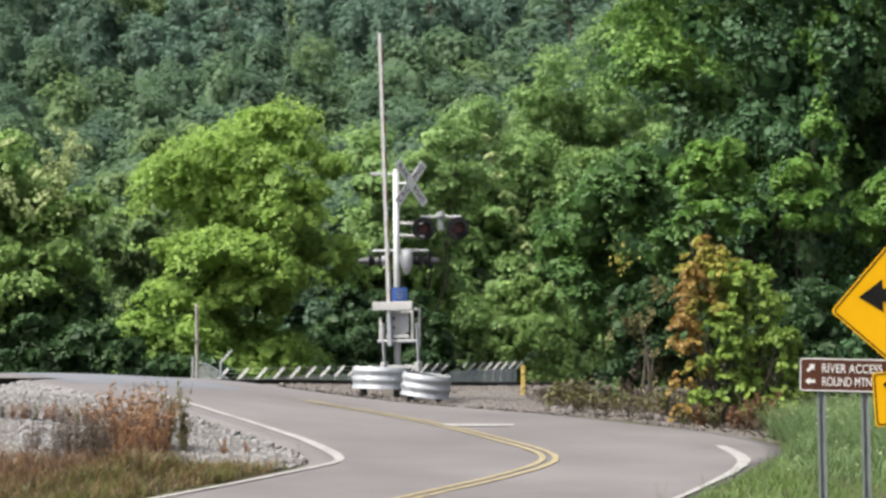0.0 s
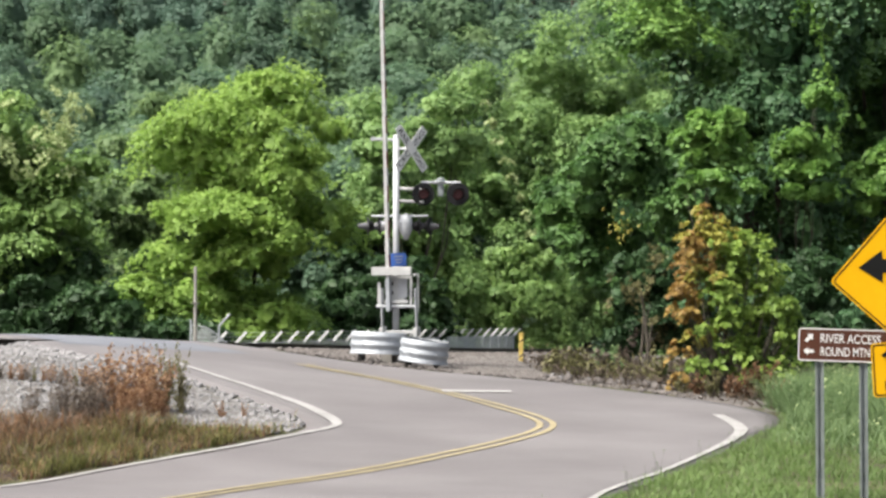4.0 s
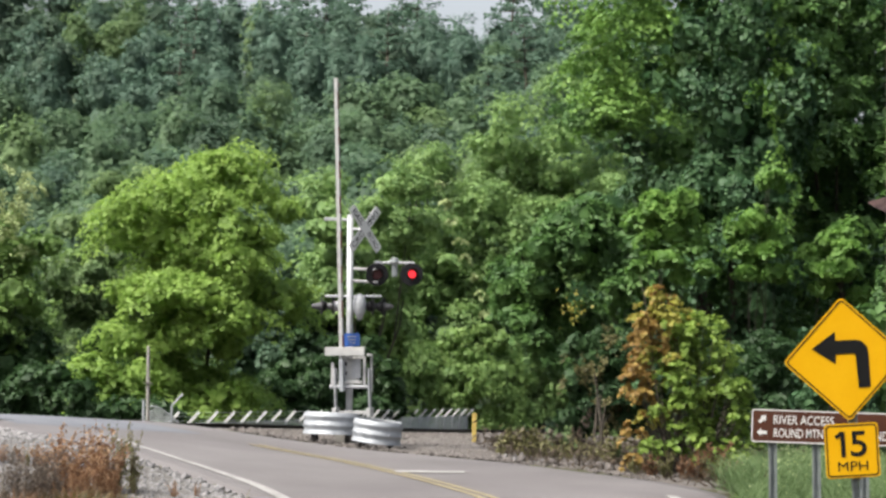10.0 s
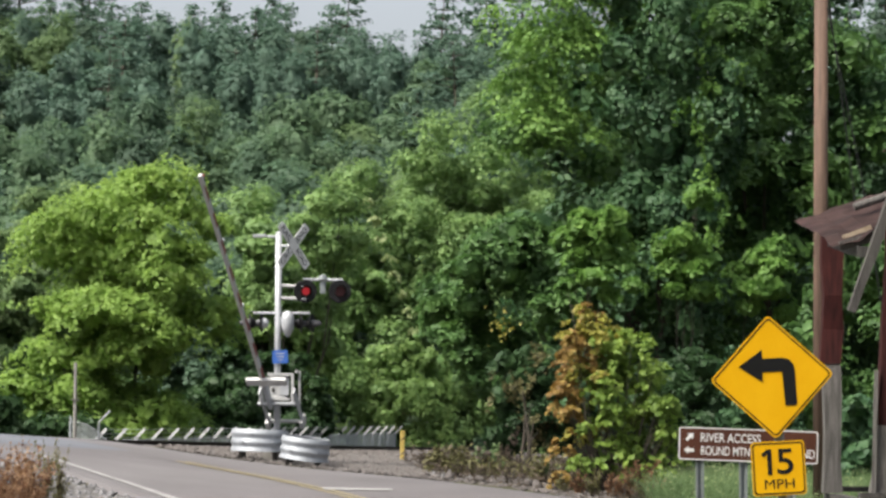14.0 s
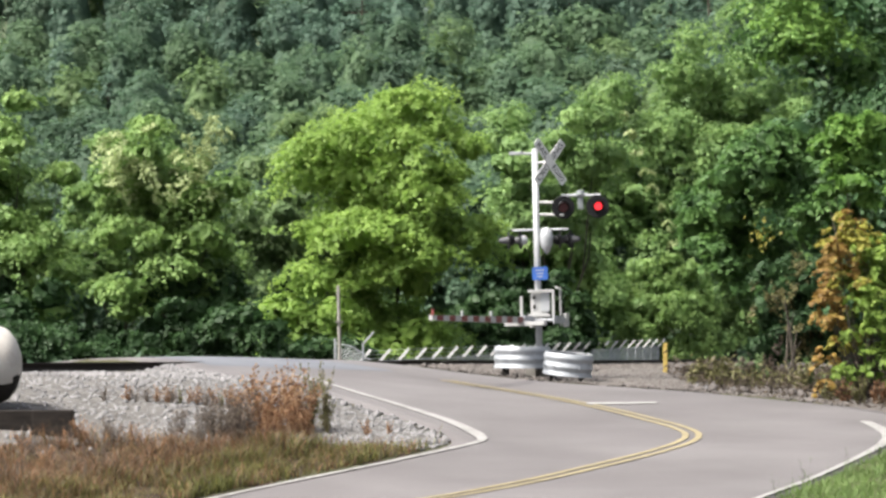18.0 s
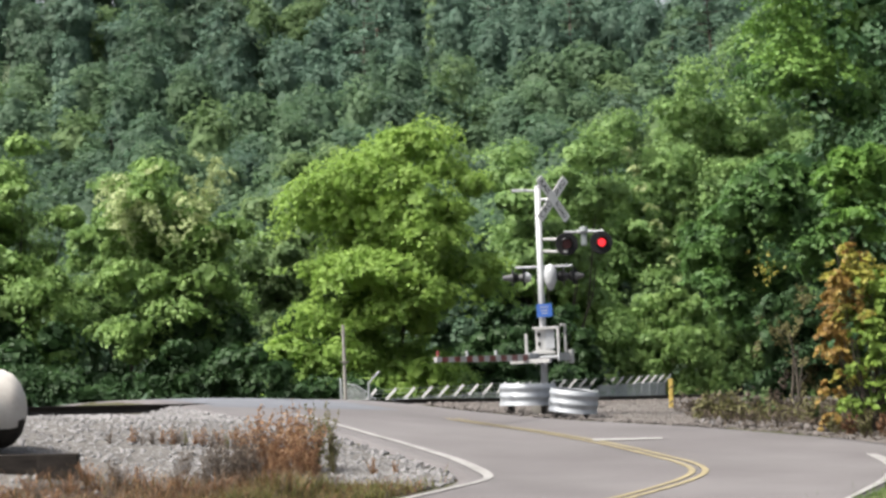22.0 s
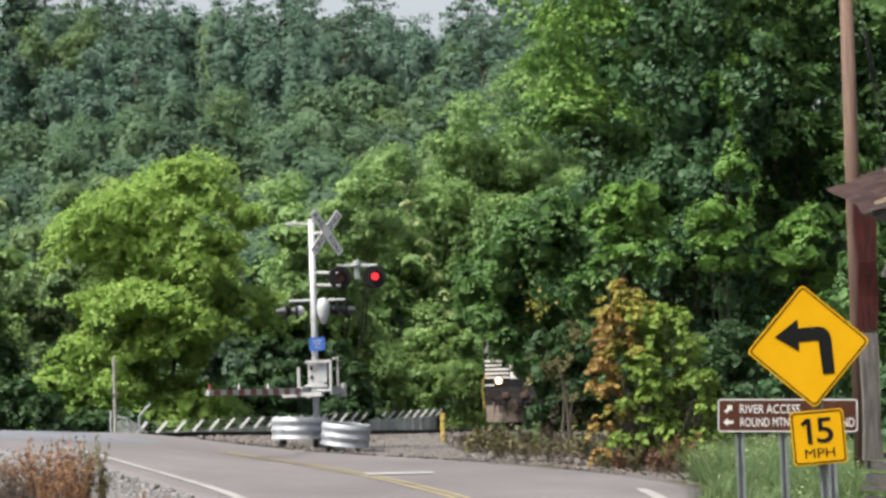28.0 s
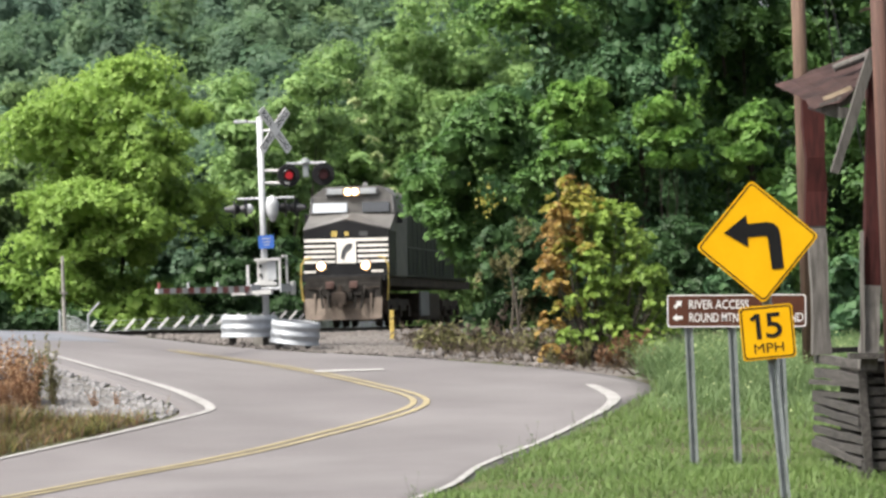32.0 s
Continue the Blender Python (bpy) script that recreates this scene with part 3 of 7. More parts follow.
def build_road():
    across = 21
    v = []
    for k in range(across):
        p = LEFT + (RIGHT - LEFT) * k / (across - 1)
        v.append(np.c_[p, surface_z(p[:, 0], p[:, 1]) + 0.02 - (0.02 if k in (0, across - 1) else 0)])
    v = np.stack(v, 1)
    n = len(LEFT)
    idx = np.arange(n * across).reshape(n, across)
    quads = np.stack([idx[:-1, :-1], idx[:-1, 1:], idx[1:, 1:], idx[1:, :-1]], -1).reshape(-1, 4)
    verts = v.reshape(-1, 3)
    low, m0 = verts - np.array([0, 0, .25]), len(verts)
    rim = [list(idx[0, :]), list(idx[-1, ::-1]), list(idx[::-1, 0]), list(idx[:, -1])]
    extra = [(a, a + m0, b + m0, b) for line in rim for a, b in zip(line, line[1:])]
    me = mesh_np("road", np.vstack([verts, low]), np.vstack([quads, np.array(extra)]))
    me.polygons.foreach_set("use_smooth", [True] * len(me.polygons))
    road = alone("road", me, ASPHALT, "worn grey asphalt road bending sharply over the railway", "road", kind="structure")
    # the edge lines widen round the bend
    inner = np.interp(INNER[:, 1], [44, 46.2, 47.5, 50, 55], [.045, .07, .13, .11, .08])[:, None]
    outer = np.interp(OUTER[:, 1], [38, 44, 46.5, 48.5, 50.3], [.05, .055, .09, .13, .1])[:, None]
    for name, path, half, side, mat in (("yellow_line", CENTRE, .055, -.11, LINE_YELLOW), ("yellow_line", CENTRE, .055, .11, LINE_YELLOW),
                                        ("edge_line", INNER, inner, 0, LINE_WHITE), ("edge_line", OUTER, outer, 0, LINE_WHITE)):
        part(name, strip(path, half, 0.034, side), mat, road)
    # newer patch of asphalt by the rails
    p = v[187:208, 2:15]
    q = np.arange(p.shape[0] * p.shape[1]).reshape(p.shape[:2])
    part("asphalt_patch", mesh_np("asphalt_patch", p.reshape(-1, 3) + np.array([0, 0, .006]), np.stack([q[:-1, :-1], q[:-1, 1:], q[1:, 1:], q[1:, :-1]], -1).reshape(-1, 4)), PATCH, road, "bluish newer asphalt patch")
    # stop line across the lane before the gate
    bm = bmesh.new()
    q = [(-2.38, 52.8), (-1.1, 53.4), (-1.12, 53.8), (-2.42, 53.32)]
    fs = [bm.verts.new((x, y, float(surface_z(np.array([x]), np.array([y]))[0]) + 0.036)) for x, y in q]
    bm.faces.new(fs)
    part("stop_line", bm, LINE_WHITE, road)


def build_track():
    base = thing("railway_track", pose(0, 0, 0), "single railway track of dark rails on timber sleepers", "railway track", kind="structure")
    ys = np.concatenate([np.arange(-30, 140, 1.0), np.arange(140, 400, 6.0)])
    prof = [(-.07, -.17), (.07, -.17), (.07, -.155), (.012, -.14), (.012, -.045), (.037, -.035), (.037, 0), (-.037, 0), (-.037, -.035), (-.012, -.045), (-.012, -.14), (-.07, -.155)]
    for s in (-0.7535, 0.7535):
        cx = track_x(ys)
        dx = np.gradient(cx, ys)
        nx, ny = 1 / np.hypot(1, dx), -dx / np.hypot(1, dx)
        v = np.stack([np.c_[cx + nx * (s + a), ys + ny * (s + a), rail_z(ys) + b] for a, b in prof], 1)
        n, k = len(ys), len(prof)
        idx = np.arange(n * k).reshape(n, k)
        nxt = np.roll(idx, -1, axis=1)
        quads = np.stack([idx[:-1], nxt[:-1], nxt[1:], idx[1:]], -1).reshape(-1, 4)
        me = mesh_np("rail", v.reshape(-1, 3), quads)
        me.materials.append(RAIL_STEEL)
        me.materials.append(RAIL_TOP)
        mi = np.zeros(len(quads), np.int32)
        mi.reshape(n - 1, k)[:, 6] = 1
        me.polygons.foreach_set("material_index", mi)
        part("rail", me, RAIL_STEEL, base)
    bm = box(bmesh.new(), 0, 0, 0, 2.6, 0.23, 0.18, 0.015)
    tie = from_bm(bm, "sleeper")
    tie.materials.append(CREOSOTE)
    y = 30.0
    while y < 150:
        x, d = float(track_x(y)), float(track_x(y + .5) - track_x(y - .5))
        if not 58.5 < y < 68.0:
            part("sleeper", tie, CREOSOTE, base, m=pose(x, y, float(rail_z(y)) - 0.27, rz=-math.degrees(math.atan(d))))
        y += 0.56 if y < 120 else 1.12
    # ballast shoulder
    ys = np.arange(-10, 150, 1.0)
    prof = [(-4.0, -1.3), (-1.9, -.24), (-1.4, -.2), (1.4, -.2), (1.9, -.26), (3.2, -.8)]
    cx = track_x(ys)
    dx = np.gradient(cx, ys)
    nx, ny = 1 / np.hypot(1, dx), -dx / np.hypot(1, dx)
    v = np.stack([np.c_[cx + nx * a, ys + ny * a, rail_z(ys) + b] for a, b in prof], 1)
    idx = np.arange(len(ys) * len(prof)).reshape(len(ys), len(prof))
    quads = np.stack([idx[:-1, :-1], idx[:-1, 1:], idx[1:, 1:], idx[1:, :-1]], -1).reshape(-1, 4)
    cut = (ys[:-1] > 58.4) & (ys[:-1] < 67.6)
    quads = quads[np.repeat(~cut, len(prof) - 1)]
    part("ballast_bed", mesh_np("ballast_bed", v.reshape(-1, 3), quads), BALLAST, base)


# ---- leaves, grass and stones ----
def unit(v):
    return v / np.maximum(np.linalg.norm(v, axis=-1, keepdims=True), 1e-9)


def leaf_arrays(rng, pos, nrm, size, aspect=0.62, droop=0.25, jitter=0.3):
    """Folded leaves at the given places, facing about nrm."""
    n = len(pos)
    nrm = unit(nrm + rng.normal(0, jitter, (n, 3)))
    t = unit(np.cross(nrm, rng.normal(0, 1, (n, 3))))
    t = unit(t - np.array([0, 0, droop]))
    b = unit(np.cross(nrm, t))
    s = size * rng.uniform(0.65, 1.35, (n, 1))
    fold = nrm * s * 0.14
    v = np.stack([pos - t * s * .5, pos + b * s * aspect * .5 + fold, pos + t * s * .5, pos - b * s * aspect * .5 + fold], 1)
    return v.reshape(-1, 3)


def leaf_mesh(name, verts):
    n = len(verts) // 4
    i = np.arange(n)[:, None] * 4
    return mesh_np(name, verts, None, np.concatenate([i + np.array([0, 1, 2]), i + np.array([0, 2, 3])], 1).reshape(-1, 3))


def tri_leaves(rng, pos, nrm, size, jitter=0.3):
    """Three-cornered leaves, for the far woods."""
    n = len(pos)
    nrm = unit(nrm + rng.normal(0, jitter, (n, 3)))
    t = unit(np.cross(nrm, rng.normal(0, 1, (n, 3))))
    b = np.cross(nrm, t)
    s = size * rng.uniform(0.65, 1.35, (n, 1))
    return np.stack([pos - t * s * .5 - b * s * .3, pos + t * s * .5 - b * s * .3, pos + b * s * .55], 1).reshape(-1, 3)


def core_points(rng, lobes, per=120, depth=0.66, spread=0.31, leaf=0.0):
    """The inner foliage of every lobe: places, directions, sizes."""
    L = np.array(lobes)
    d = unit(rng.normal(0, 1, (len(L), per, 3)))
    p = L[:, None, :3] + d * L[:, None, 3:] * depth * rng.uniform(.8, 1.1, (len(L), per, 1))
    s = np.repeat(L[:, 3] * spread if not leaf else L[:, 3] * 0 + leaf, per)[:, None]
    return p.reshape(-1, 3), d.reshape(-1, 3), s


def gaps(p, f):
    """A cheap smooth noise about zero, for the holes between sprays."""
    x, y, z = p[:, 0] * f, p[:, 1] * f, p[:, 2] * f
    return (np.sin(x * 1.7 + 2.1 * np.sin(z * 1.1)) + np.sin(z * 2.3 + 1.7 * np.sin(x * .9 + y)) + np.sin(y * 1.9 + x * .7 + z * 1.3)) / 3


def crown_points(rng, lobes, clump=0.34, clumps_per_m2=1.1, leaves=40, flat=0.6, holes=1.0):
    """Leaves on sprays that stand out from every lobe, with holes between them; flat over 1: sprays that hang."""
    P, N = [], []
    up = np.array([0, 0, 1.0])
    for cx, cy, cz, rx, ry, rz in lobes:
        area = 4 * math.pi * ((rx * ry) ** 1.6 / 3 + (rx * rz) ** 1.6 / 3 + (ry * rz) ** 1.6 / 3) ** (1 / 1.6)
        k = max(6, int(area * clumps_per_m2 / clump ** 2 * 0.19))
        d = unit(rng.normal(0, 1, (k, 3)))
        d = d[d[:, 2] > -0.5]
        c = np.array([cx, cy, cz]) + d * np.array([rx, ry, rz]) * (1 + rng.uniform(-.25, .16, (len(d), 1)))
        ok = gaps(c, 1.25) > rng.uniform(-.75, -.05, len(d)) - (1 - holes)
        d, c = d[ok], c[ok]
        k = len(d)
        if not k:
            continue
        r = (clump * rng.uniform(.6, 1.45, k) * min(1.25, .35 + (rx + rz) / 2))[:, None, None]
        o = unit(d * np.array([1, 1, .3]) + rng.normal(0, .25, (k, 3)))
        if flat > 1:
            n = unit(o + up * .35 + rng.normal(0, .2, (k, 3)))
            t = unit(-up + o * .35 + rng.normal(0, .2, (k, 3)))
        else:
            n = unit(up * .8 + d * .55 + rng.normal(0, .2, (k, 3)))
            t = o
        t = unit(t - n * (t * n).sum(1, keepdims=True))
        b = np.cross(n, t)
        u, v = rng.uniform(-.7, 1.1, (k, leaves, 1)), rng.uniform(-1, 1, (k, leaves, 1))
        w = rng.normal(0, .13, (k, leaves, 1))
        p = c[:, None] + r * (t[:, None] * u * 1.15 + b[:, None] * v * (.95 - .4 * np.abs(u)) + n[:, None] * w - up * .28 * u * np.abs(u))
        P.append(p.reshape(-1, 3))
        N.append((n[:, None] + t[:, None] * u * .35 + b[:, None] * v * .3).reshape(-1, 3))
    return np.concatenate(P), np.concatenate(N)


def scatter_lobes(rng, c, r, n, size, low=-0.5):
    """Flattened lobes in loose tiers over an ellipsoid: the crown's uneven outline."""
    out = []
    for i in range(n):
        while True:
            d = unit(rng.normal(0, 1, 3))
            if d[2] > low:
                break
        f = rng.uniform(0.6, 1.0)
        s = size * rng.uniform(0.55, 1.3)
        if i % 4 == 3:
            f *= .55
        out.append((c[0] + d[0] * r[0] * f, c[1] + d[1] * r[1] * f, c[2] + d[2] * r[2] * f, s, s, s * rng.uniform(0.5, 0.75)))
    return out


def fill(rng, n, x, y, z, size, flat=.65):
    """Lobes strewn through a box."""
    out = []
    for _ in range(n):
        s = size * rng.uniform(.6, 1.3)
        out.append((rng.uniform(*x), rng.uniform(*y), rng.uniform(*z), s, s, s * flat * rng.uniform(.8, 1.2)))
    return out


def trunk_mesh(rng, height, r, limbs, lean=0.0):
    bm = bmesh.new()
    pts = [Vector((lean * height * k / 6 + rng.normal(0, r * .3), rng.normal(0, r * .3), height * k / 6 - 0.3 * (k == 0))) for k in range(7)]
    tube(bm, pts, [r * (1.25 if k == 0 else 1 - 0.11 * k) for k in range(7)], 9)
    for x, y, z in limbs:
        h = height * rng.uniform(0.35, 0.8)
        a = Vector((lean * h, 0, h))
        b = Vector((x, y, max(z, h + 0.3)))
        mid = (a + b) / 2 + Vector((rng.normal(0, .2), rng.normal(0, .2), -0.15 * (b - a).length))
        tube(bm, [a, mid, b], [r * .34, r * .2, r * .07], 6)
    return from_bm(bm, "trunk", True)


def tree(name, x, y, lobes, material, label, size=0.24, clump=0.34, leaves=40, density=1.1, trunk=0.22, bark=None, seed=1, group="", extra=None, flat=0.6, boughs=5, holes=1.0):
    """A broad-leaved tree: lobes are (dx, dy, z above the base, rx, ry, rz)."""
    rng = np.random.default_rng(seed)
    z = gz(x, y)
    t = thing(name, pose(x, y, z), label, "tree" if "bush" not in name and "shrub" not in name else "bush", group)
    hi = max(l[2] for l in lobes)
    limbs = [l[:3] for l in lobes[:boughs]]
    part("trunk", trunk_mesh(rng, hi * 0.42, trunk, limbs), bark or BARK, t, m=pose(0, .6, 0))
    p, n = crown_points(rng, lobes, clump, density, int(leaves * .6), flat, holes)
    q, m, s = core_points(rng, lobes, 110 if size < .2 else 80, leaf=size * 2.1)
    part("crown", leaf_mesh("crown", np.concatenate([leaf_arrays(rng, p, n, size, jitter=.34), leaf_arrays(rng, q, m, s, .8, .1, .35)])), material, t)
    for mat, lb, keep in (extra or []):
        q, m = crown_points(rng, keep, clump, density, int(leaves * .6), flat)
        part("crown", leaf_mesh("crown", leaf_arrays(rng, q, m, size, jitter=.42)), mat, t, lb)
    return t


def build_near_trees():
    R = np.random.default_rng
    # the great tree beside the line: a flank coloured lighter as if sunlit over the track, creepers down its middle,
    # drooping boughs to the east
    r = R(11)
    g = gz(4.9, 78)
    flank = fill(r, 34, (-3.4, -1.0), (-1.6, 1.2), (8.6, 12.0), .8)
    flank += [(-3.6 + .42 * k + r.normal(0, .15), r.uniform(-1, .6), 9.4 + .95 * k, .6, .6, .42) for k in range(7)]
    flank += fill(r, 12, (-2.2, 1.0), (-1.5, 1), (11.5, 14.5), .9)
    boughs = fill(r, 44, (-4.6, -1.8), (-1.6, .4), (4.1, 6.3), .62)
    boughs += fill(r, 12, (-2.0, -.2), (-1.8, -.4), (4.2, 6.6), .7)
    # the hanging edge over the line
    for k in range(30):
        f = r.uniform(0, 1)
        x = -.72 + 1.7 * f - 4.9
        boughs.append((x, r.uniform(-1.2, .4), 4.75 - 1.95 * f - g + .42 + abs(r.normal(0, .35)), .34, .34, .26))
    for k in range(34):
        f = r.uniform(.12, 1.5)
        boughs.append((-.72 + 1.7 * f - 4.9, r.uniform(.3, 1.6), max(4.75 - 1.95 * f, 2.9) - g + .75 + r.uniform(0, 1.5), .5, .5, .42))
    back = fill(r, 46, (-3.4, 4.4), (.6, 3.0), (2.2, 14.5), 1.15)
    back = [l for l in back if not (-3.9 < l[0] < -1.7 and 5.6 < l[2] < 8.2) and l[2] - l[5] > 2.2 - .9 * (l[0] + 3.4)]
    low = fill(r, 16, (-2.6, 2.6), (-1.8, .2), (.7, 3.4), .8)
    great = tree("broadleaf_tree", 4.9, 78, back + boughs, LEAF_NEAR, "tall dark green tree beside the railway, one flank coloured lighter for sun", 0.165, 0.34, 46, 1.0, 0.26, seed=12, boughs=0,
         extra=[(LEAF_SUNNY, "yellow-green boughs, sunlight put into their colour", flank), (LEAF_SHADE, "low boughs, shade put into their dark green", low)])
    p = np.array([-3.7, -1.75, 5.1 - g]) + r.normal(0, 1, (40, 3)) * np.array([.2, .12, .2])
    part("leaves", leaf_mesh("leaves", leaf_arrays(r, p, np.tile([0, -.6, .5], (40, 1)), .12, .7, .3, .5)), LEAF_GOLD, great, "a few yellowed leaves")
    r = R(13)
    column = fill(r, 46, (-1.7, 1.7), (-1.2, 1.0), (1.6, 13.4), .8, 1.05)
    tree("vine_clad_tree", 5.6, 76.5, column, LEAF_VINE, "tall stem hung with dark bluish-green creepers", 0.15, 0.3, 44, 1.0, 0.2, seed=18, flat=1.3, boughs=0,
         extra=[(LEAF_YOUNG, "bright creeper strands", [(1.0 + .9 * math.sin(k * .8) * .6 + r.normal(0, .2), -1.3, 5.4 + .5 * k, .34, .3, .3) for k in range(16)])])
    for x, y, z0, z1, w, n, sd in ((3.5, 70, 4.1, 6.2, .95, 20, 14), (5.75, 70.5, 4.3, 6.9, .62, 12, 15), (7.7, 71, 3.9, 5.7, .75, 12, 16)):
        r = R(sd)
        young = fill(r, n, (-w, w), (-.5, .5), (z0, z1), .42, .6)
        young = [(a * (1.15 - .5 * (c - z0) / (z1 - z0)), b, c, d, e, f) for a, b, c, d, e, f in young]
        tree("young_tree", x, y, young, LEAF_YOUNG, "bright green young tree before the dark wood", 0.15, 0.26, 44, 1.05, 0.07, seed=sd, boughs=6, group="young trees before the dark wood")
    # vine-clad trees to its side
    r = R(21)
    droop = [(-1.8 + .75 * j + .16 * k * (1 if j > 2 else -1), -1.6 + .3 * j - .25 * k, 12.6 - 1.25 * j - .3 * k * k * .5, .75, .7, .42) for j in range(7) for k in range(4)]
    tree("vine_clad_tree", 9.2, 80, fill(r, 52, (-3.0, 3.0), (-1.2, 2.6), (.8, 14.6), 1.0, .8) + droop, LEAF_NEAR, "tall dark green tree with drooping creeper-hung boughs", 0.165, 0.34, 46, 1.0, 0.24, seed=22)
    r = R(25)
    for x, y in ((5.5, 86), (11.5, 87), (9.0, 92)):
        tree("vine_clad_tree", x, y, fill(r, 46, (-3.2, 3.2), (-1.5, 1.5), (1.2, 16.5), 1.3, .85), LEAF_VINE, "dark tree crowded behind its neighbours", 0.27, 0.4, 26, .9, 0.24, seed=26 + int(x))
    r = R(31)
    tree("vine_clad_tree", 15.0, 82, scatter_lobes(r, (0, 0, 7.5), (3.8, 3.0, 7.6), 50, 1.35, -0.9), LEAF_VINE, "tall tree hung with dark green creepers", 0.2, 0.34, 44, .9, 0.24, seed=32, flat=1.3)
    r = R(41)
    tree("vine_clad_tree", 10.6, 66, scatter_lobes(r, (0, 0, 3.4), (2.6, 2.0, 3.4), 38, .85, -0.95), LEAF_NEAR, "broad dark green tree behind the roadside grass", 0.15, 0.32, 46, 1.0, 0.14, seed=42)
    r = R(45)
    for i, (x, y, h, w) in enumerate([(7.2, 61, 3.0, 1.6), (4.9, 63, 3.4, 1.6), (3.6, 71, 3.0, 1.2), (5.4, 68, 3.0, 1.6), (8.9, 57.5, 2.4, 1.4), (11.5, 58, 3.4, 1.6)]):
        # every second shrub has the undershade put into its leaf colour
        tree("broadleaf_shrub", x, y, scatter_lobes(r, (0, 0, h * .48), (w, 1.1, h * .5), 24, 0.5, -0.95), LEAF_SHADE if i % 2 else LEAF_VINE, "dense dark green shrub behind the roadside grass", 0.13, 0.28, 46, 1.0, 0.05, seed=46 + i, group="shrubs behind the grass")
    # creeper-grown shrub at the line's edge, half withered
    r = R(58)
    tree("creeper_shrub", 2.0, 71.5, fill(r, 30, (-.9, .95), (-.5, .5), (.3, 2.5), .38, 1.0), LEAF_SHADE, "shrub overgrown with olive and browning creepers", 0.12, 0.24, 44, 1.2, 0.03, seed=59, flat=1.3, boughs=0,
         extra=[(LEAF_OLIVE, "olive creeper leaves", fill(r, 20, (-.9, .9), (-.7, .2), (.3, 2.5), .32, 1.0)), (LEAF_DEAD, "withered leaves", fill(r, 3, (-.6, .6), (-.7, -.2), (.6, 1.6), .2, 1.0))])
    # bush turning orange: leafy shoots fanning from one root
    r = R(51)
    bush = thing("turning_bush", pose(3.1, 55.7, gz(3.1, 55.7) - .05), "leafy bush, yellow-green with one side turned orange", "bush")
    sets = {0: [], 1: [], 2: []}
    for k in range(150):
        x = r.uniform(-.95, 1.3)
        top = float(np.interp(x, [-.95, -.75, -.5, -.2, .2, .6, 1.0, 1.35], [2.2, 3.2, 3.8, 3.1, 3.2, 3.0, 2.4, 1.4]))
        z = .1 + (top - .1) * r.uniform(0, 1) ** .8
        y, w = r.uniform(-.5, .4), r.uniform(.17, .32)
        turn = -.72 - x + r.normal(0, .16) + (.2 if z > 2.6 else -.12 if z < 1.6 else 0)
        sets[1 if turn > -.1 else 2 if turn > -.3 else 0].append((x, y, z, w, w, w * .85))
        if k % 2 == 0:
            part("stem", tube(bmesh.new(), [(x * .15, y * .3, 0), (x * .7, y * .8, z * .5), (x, y, z)], [.016, .012, .005], 4), BARK, bush)
    for kind, mat, lb in ((0, LEAF_BUSH, "yellow-green leaves"), (1, LEAF_ORANGE, "leaves turned orange"), (2, LEAF_GOLD, "leaves turned yellow")):
        p, n = crown_points(r, sets[kind], .17, 1.3, 16, holes=.3)
        part("leaves", leaf_mesh("leaves", leaf_arrays(r, p, n + np.array([0, -.25, 0]), .12, .7, .3, .5)), mat, bush, lb)
    for x, y, h, a in ((1.5, 63.4, 1.5, 5), (1.75, 63.0, 1.9, -6), (1.6, 63.8, 1.2, 11)):
        s = thing("dead_sapling", pose(x, y, gz(x, y) - .05, 0, a, 0), "thin bare dead sapling on the bank", "sapling", "dead saplings")
        part("stem", tube(bmesh.new(), [(0, 0, 0), (.04, 0, h * .5), (0, 0, h)], [.045, .035, .015], 6), BARK, s)
        part("twig", tube(bmesh.new(), [(.03, 0, h * .6), (.16, -.05, h * .85)], [.015, .006], 5), BARK, s)


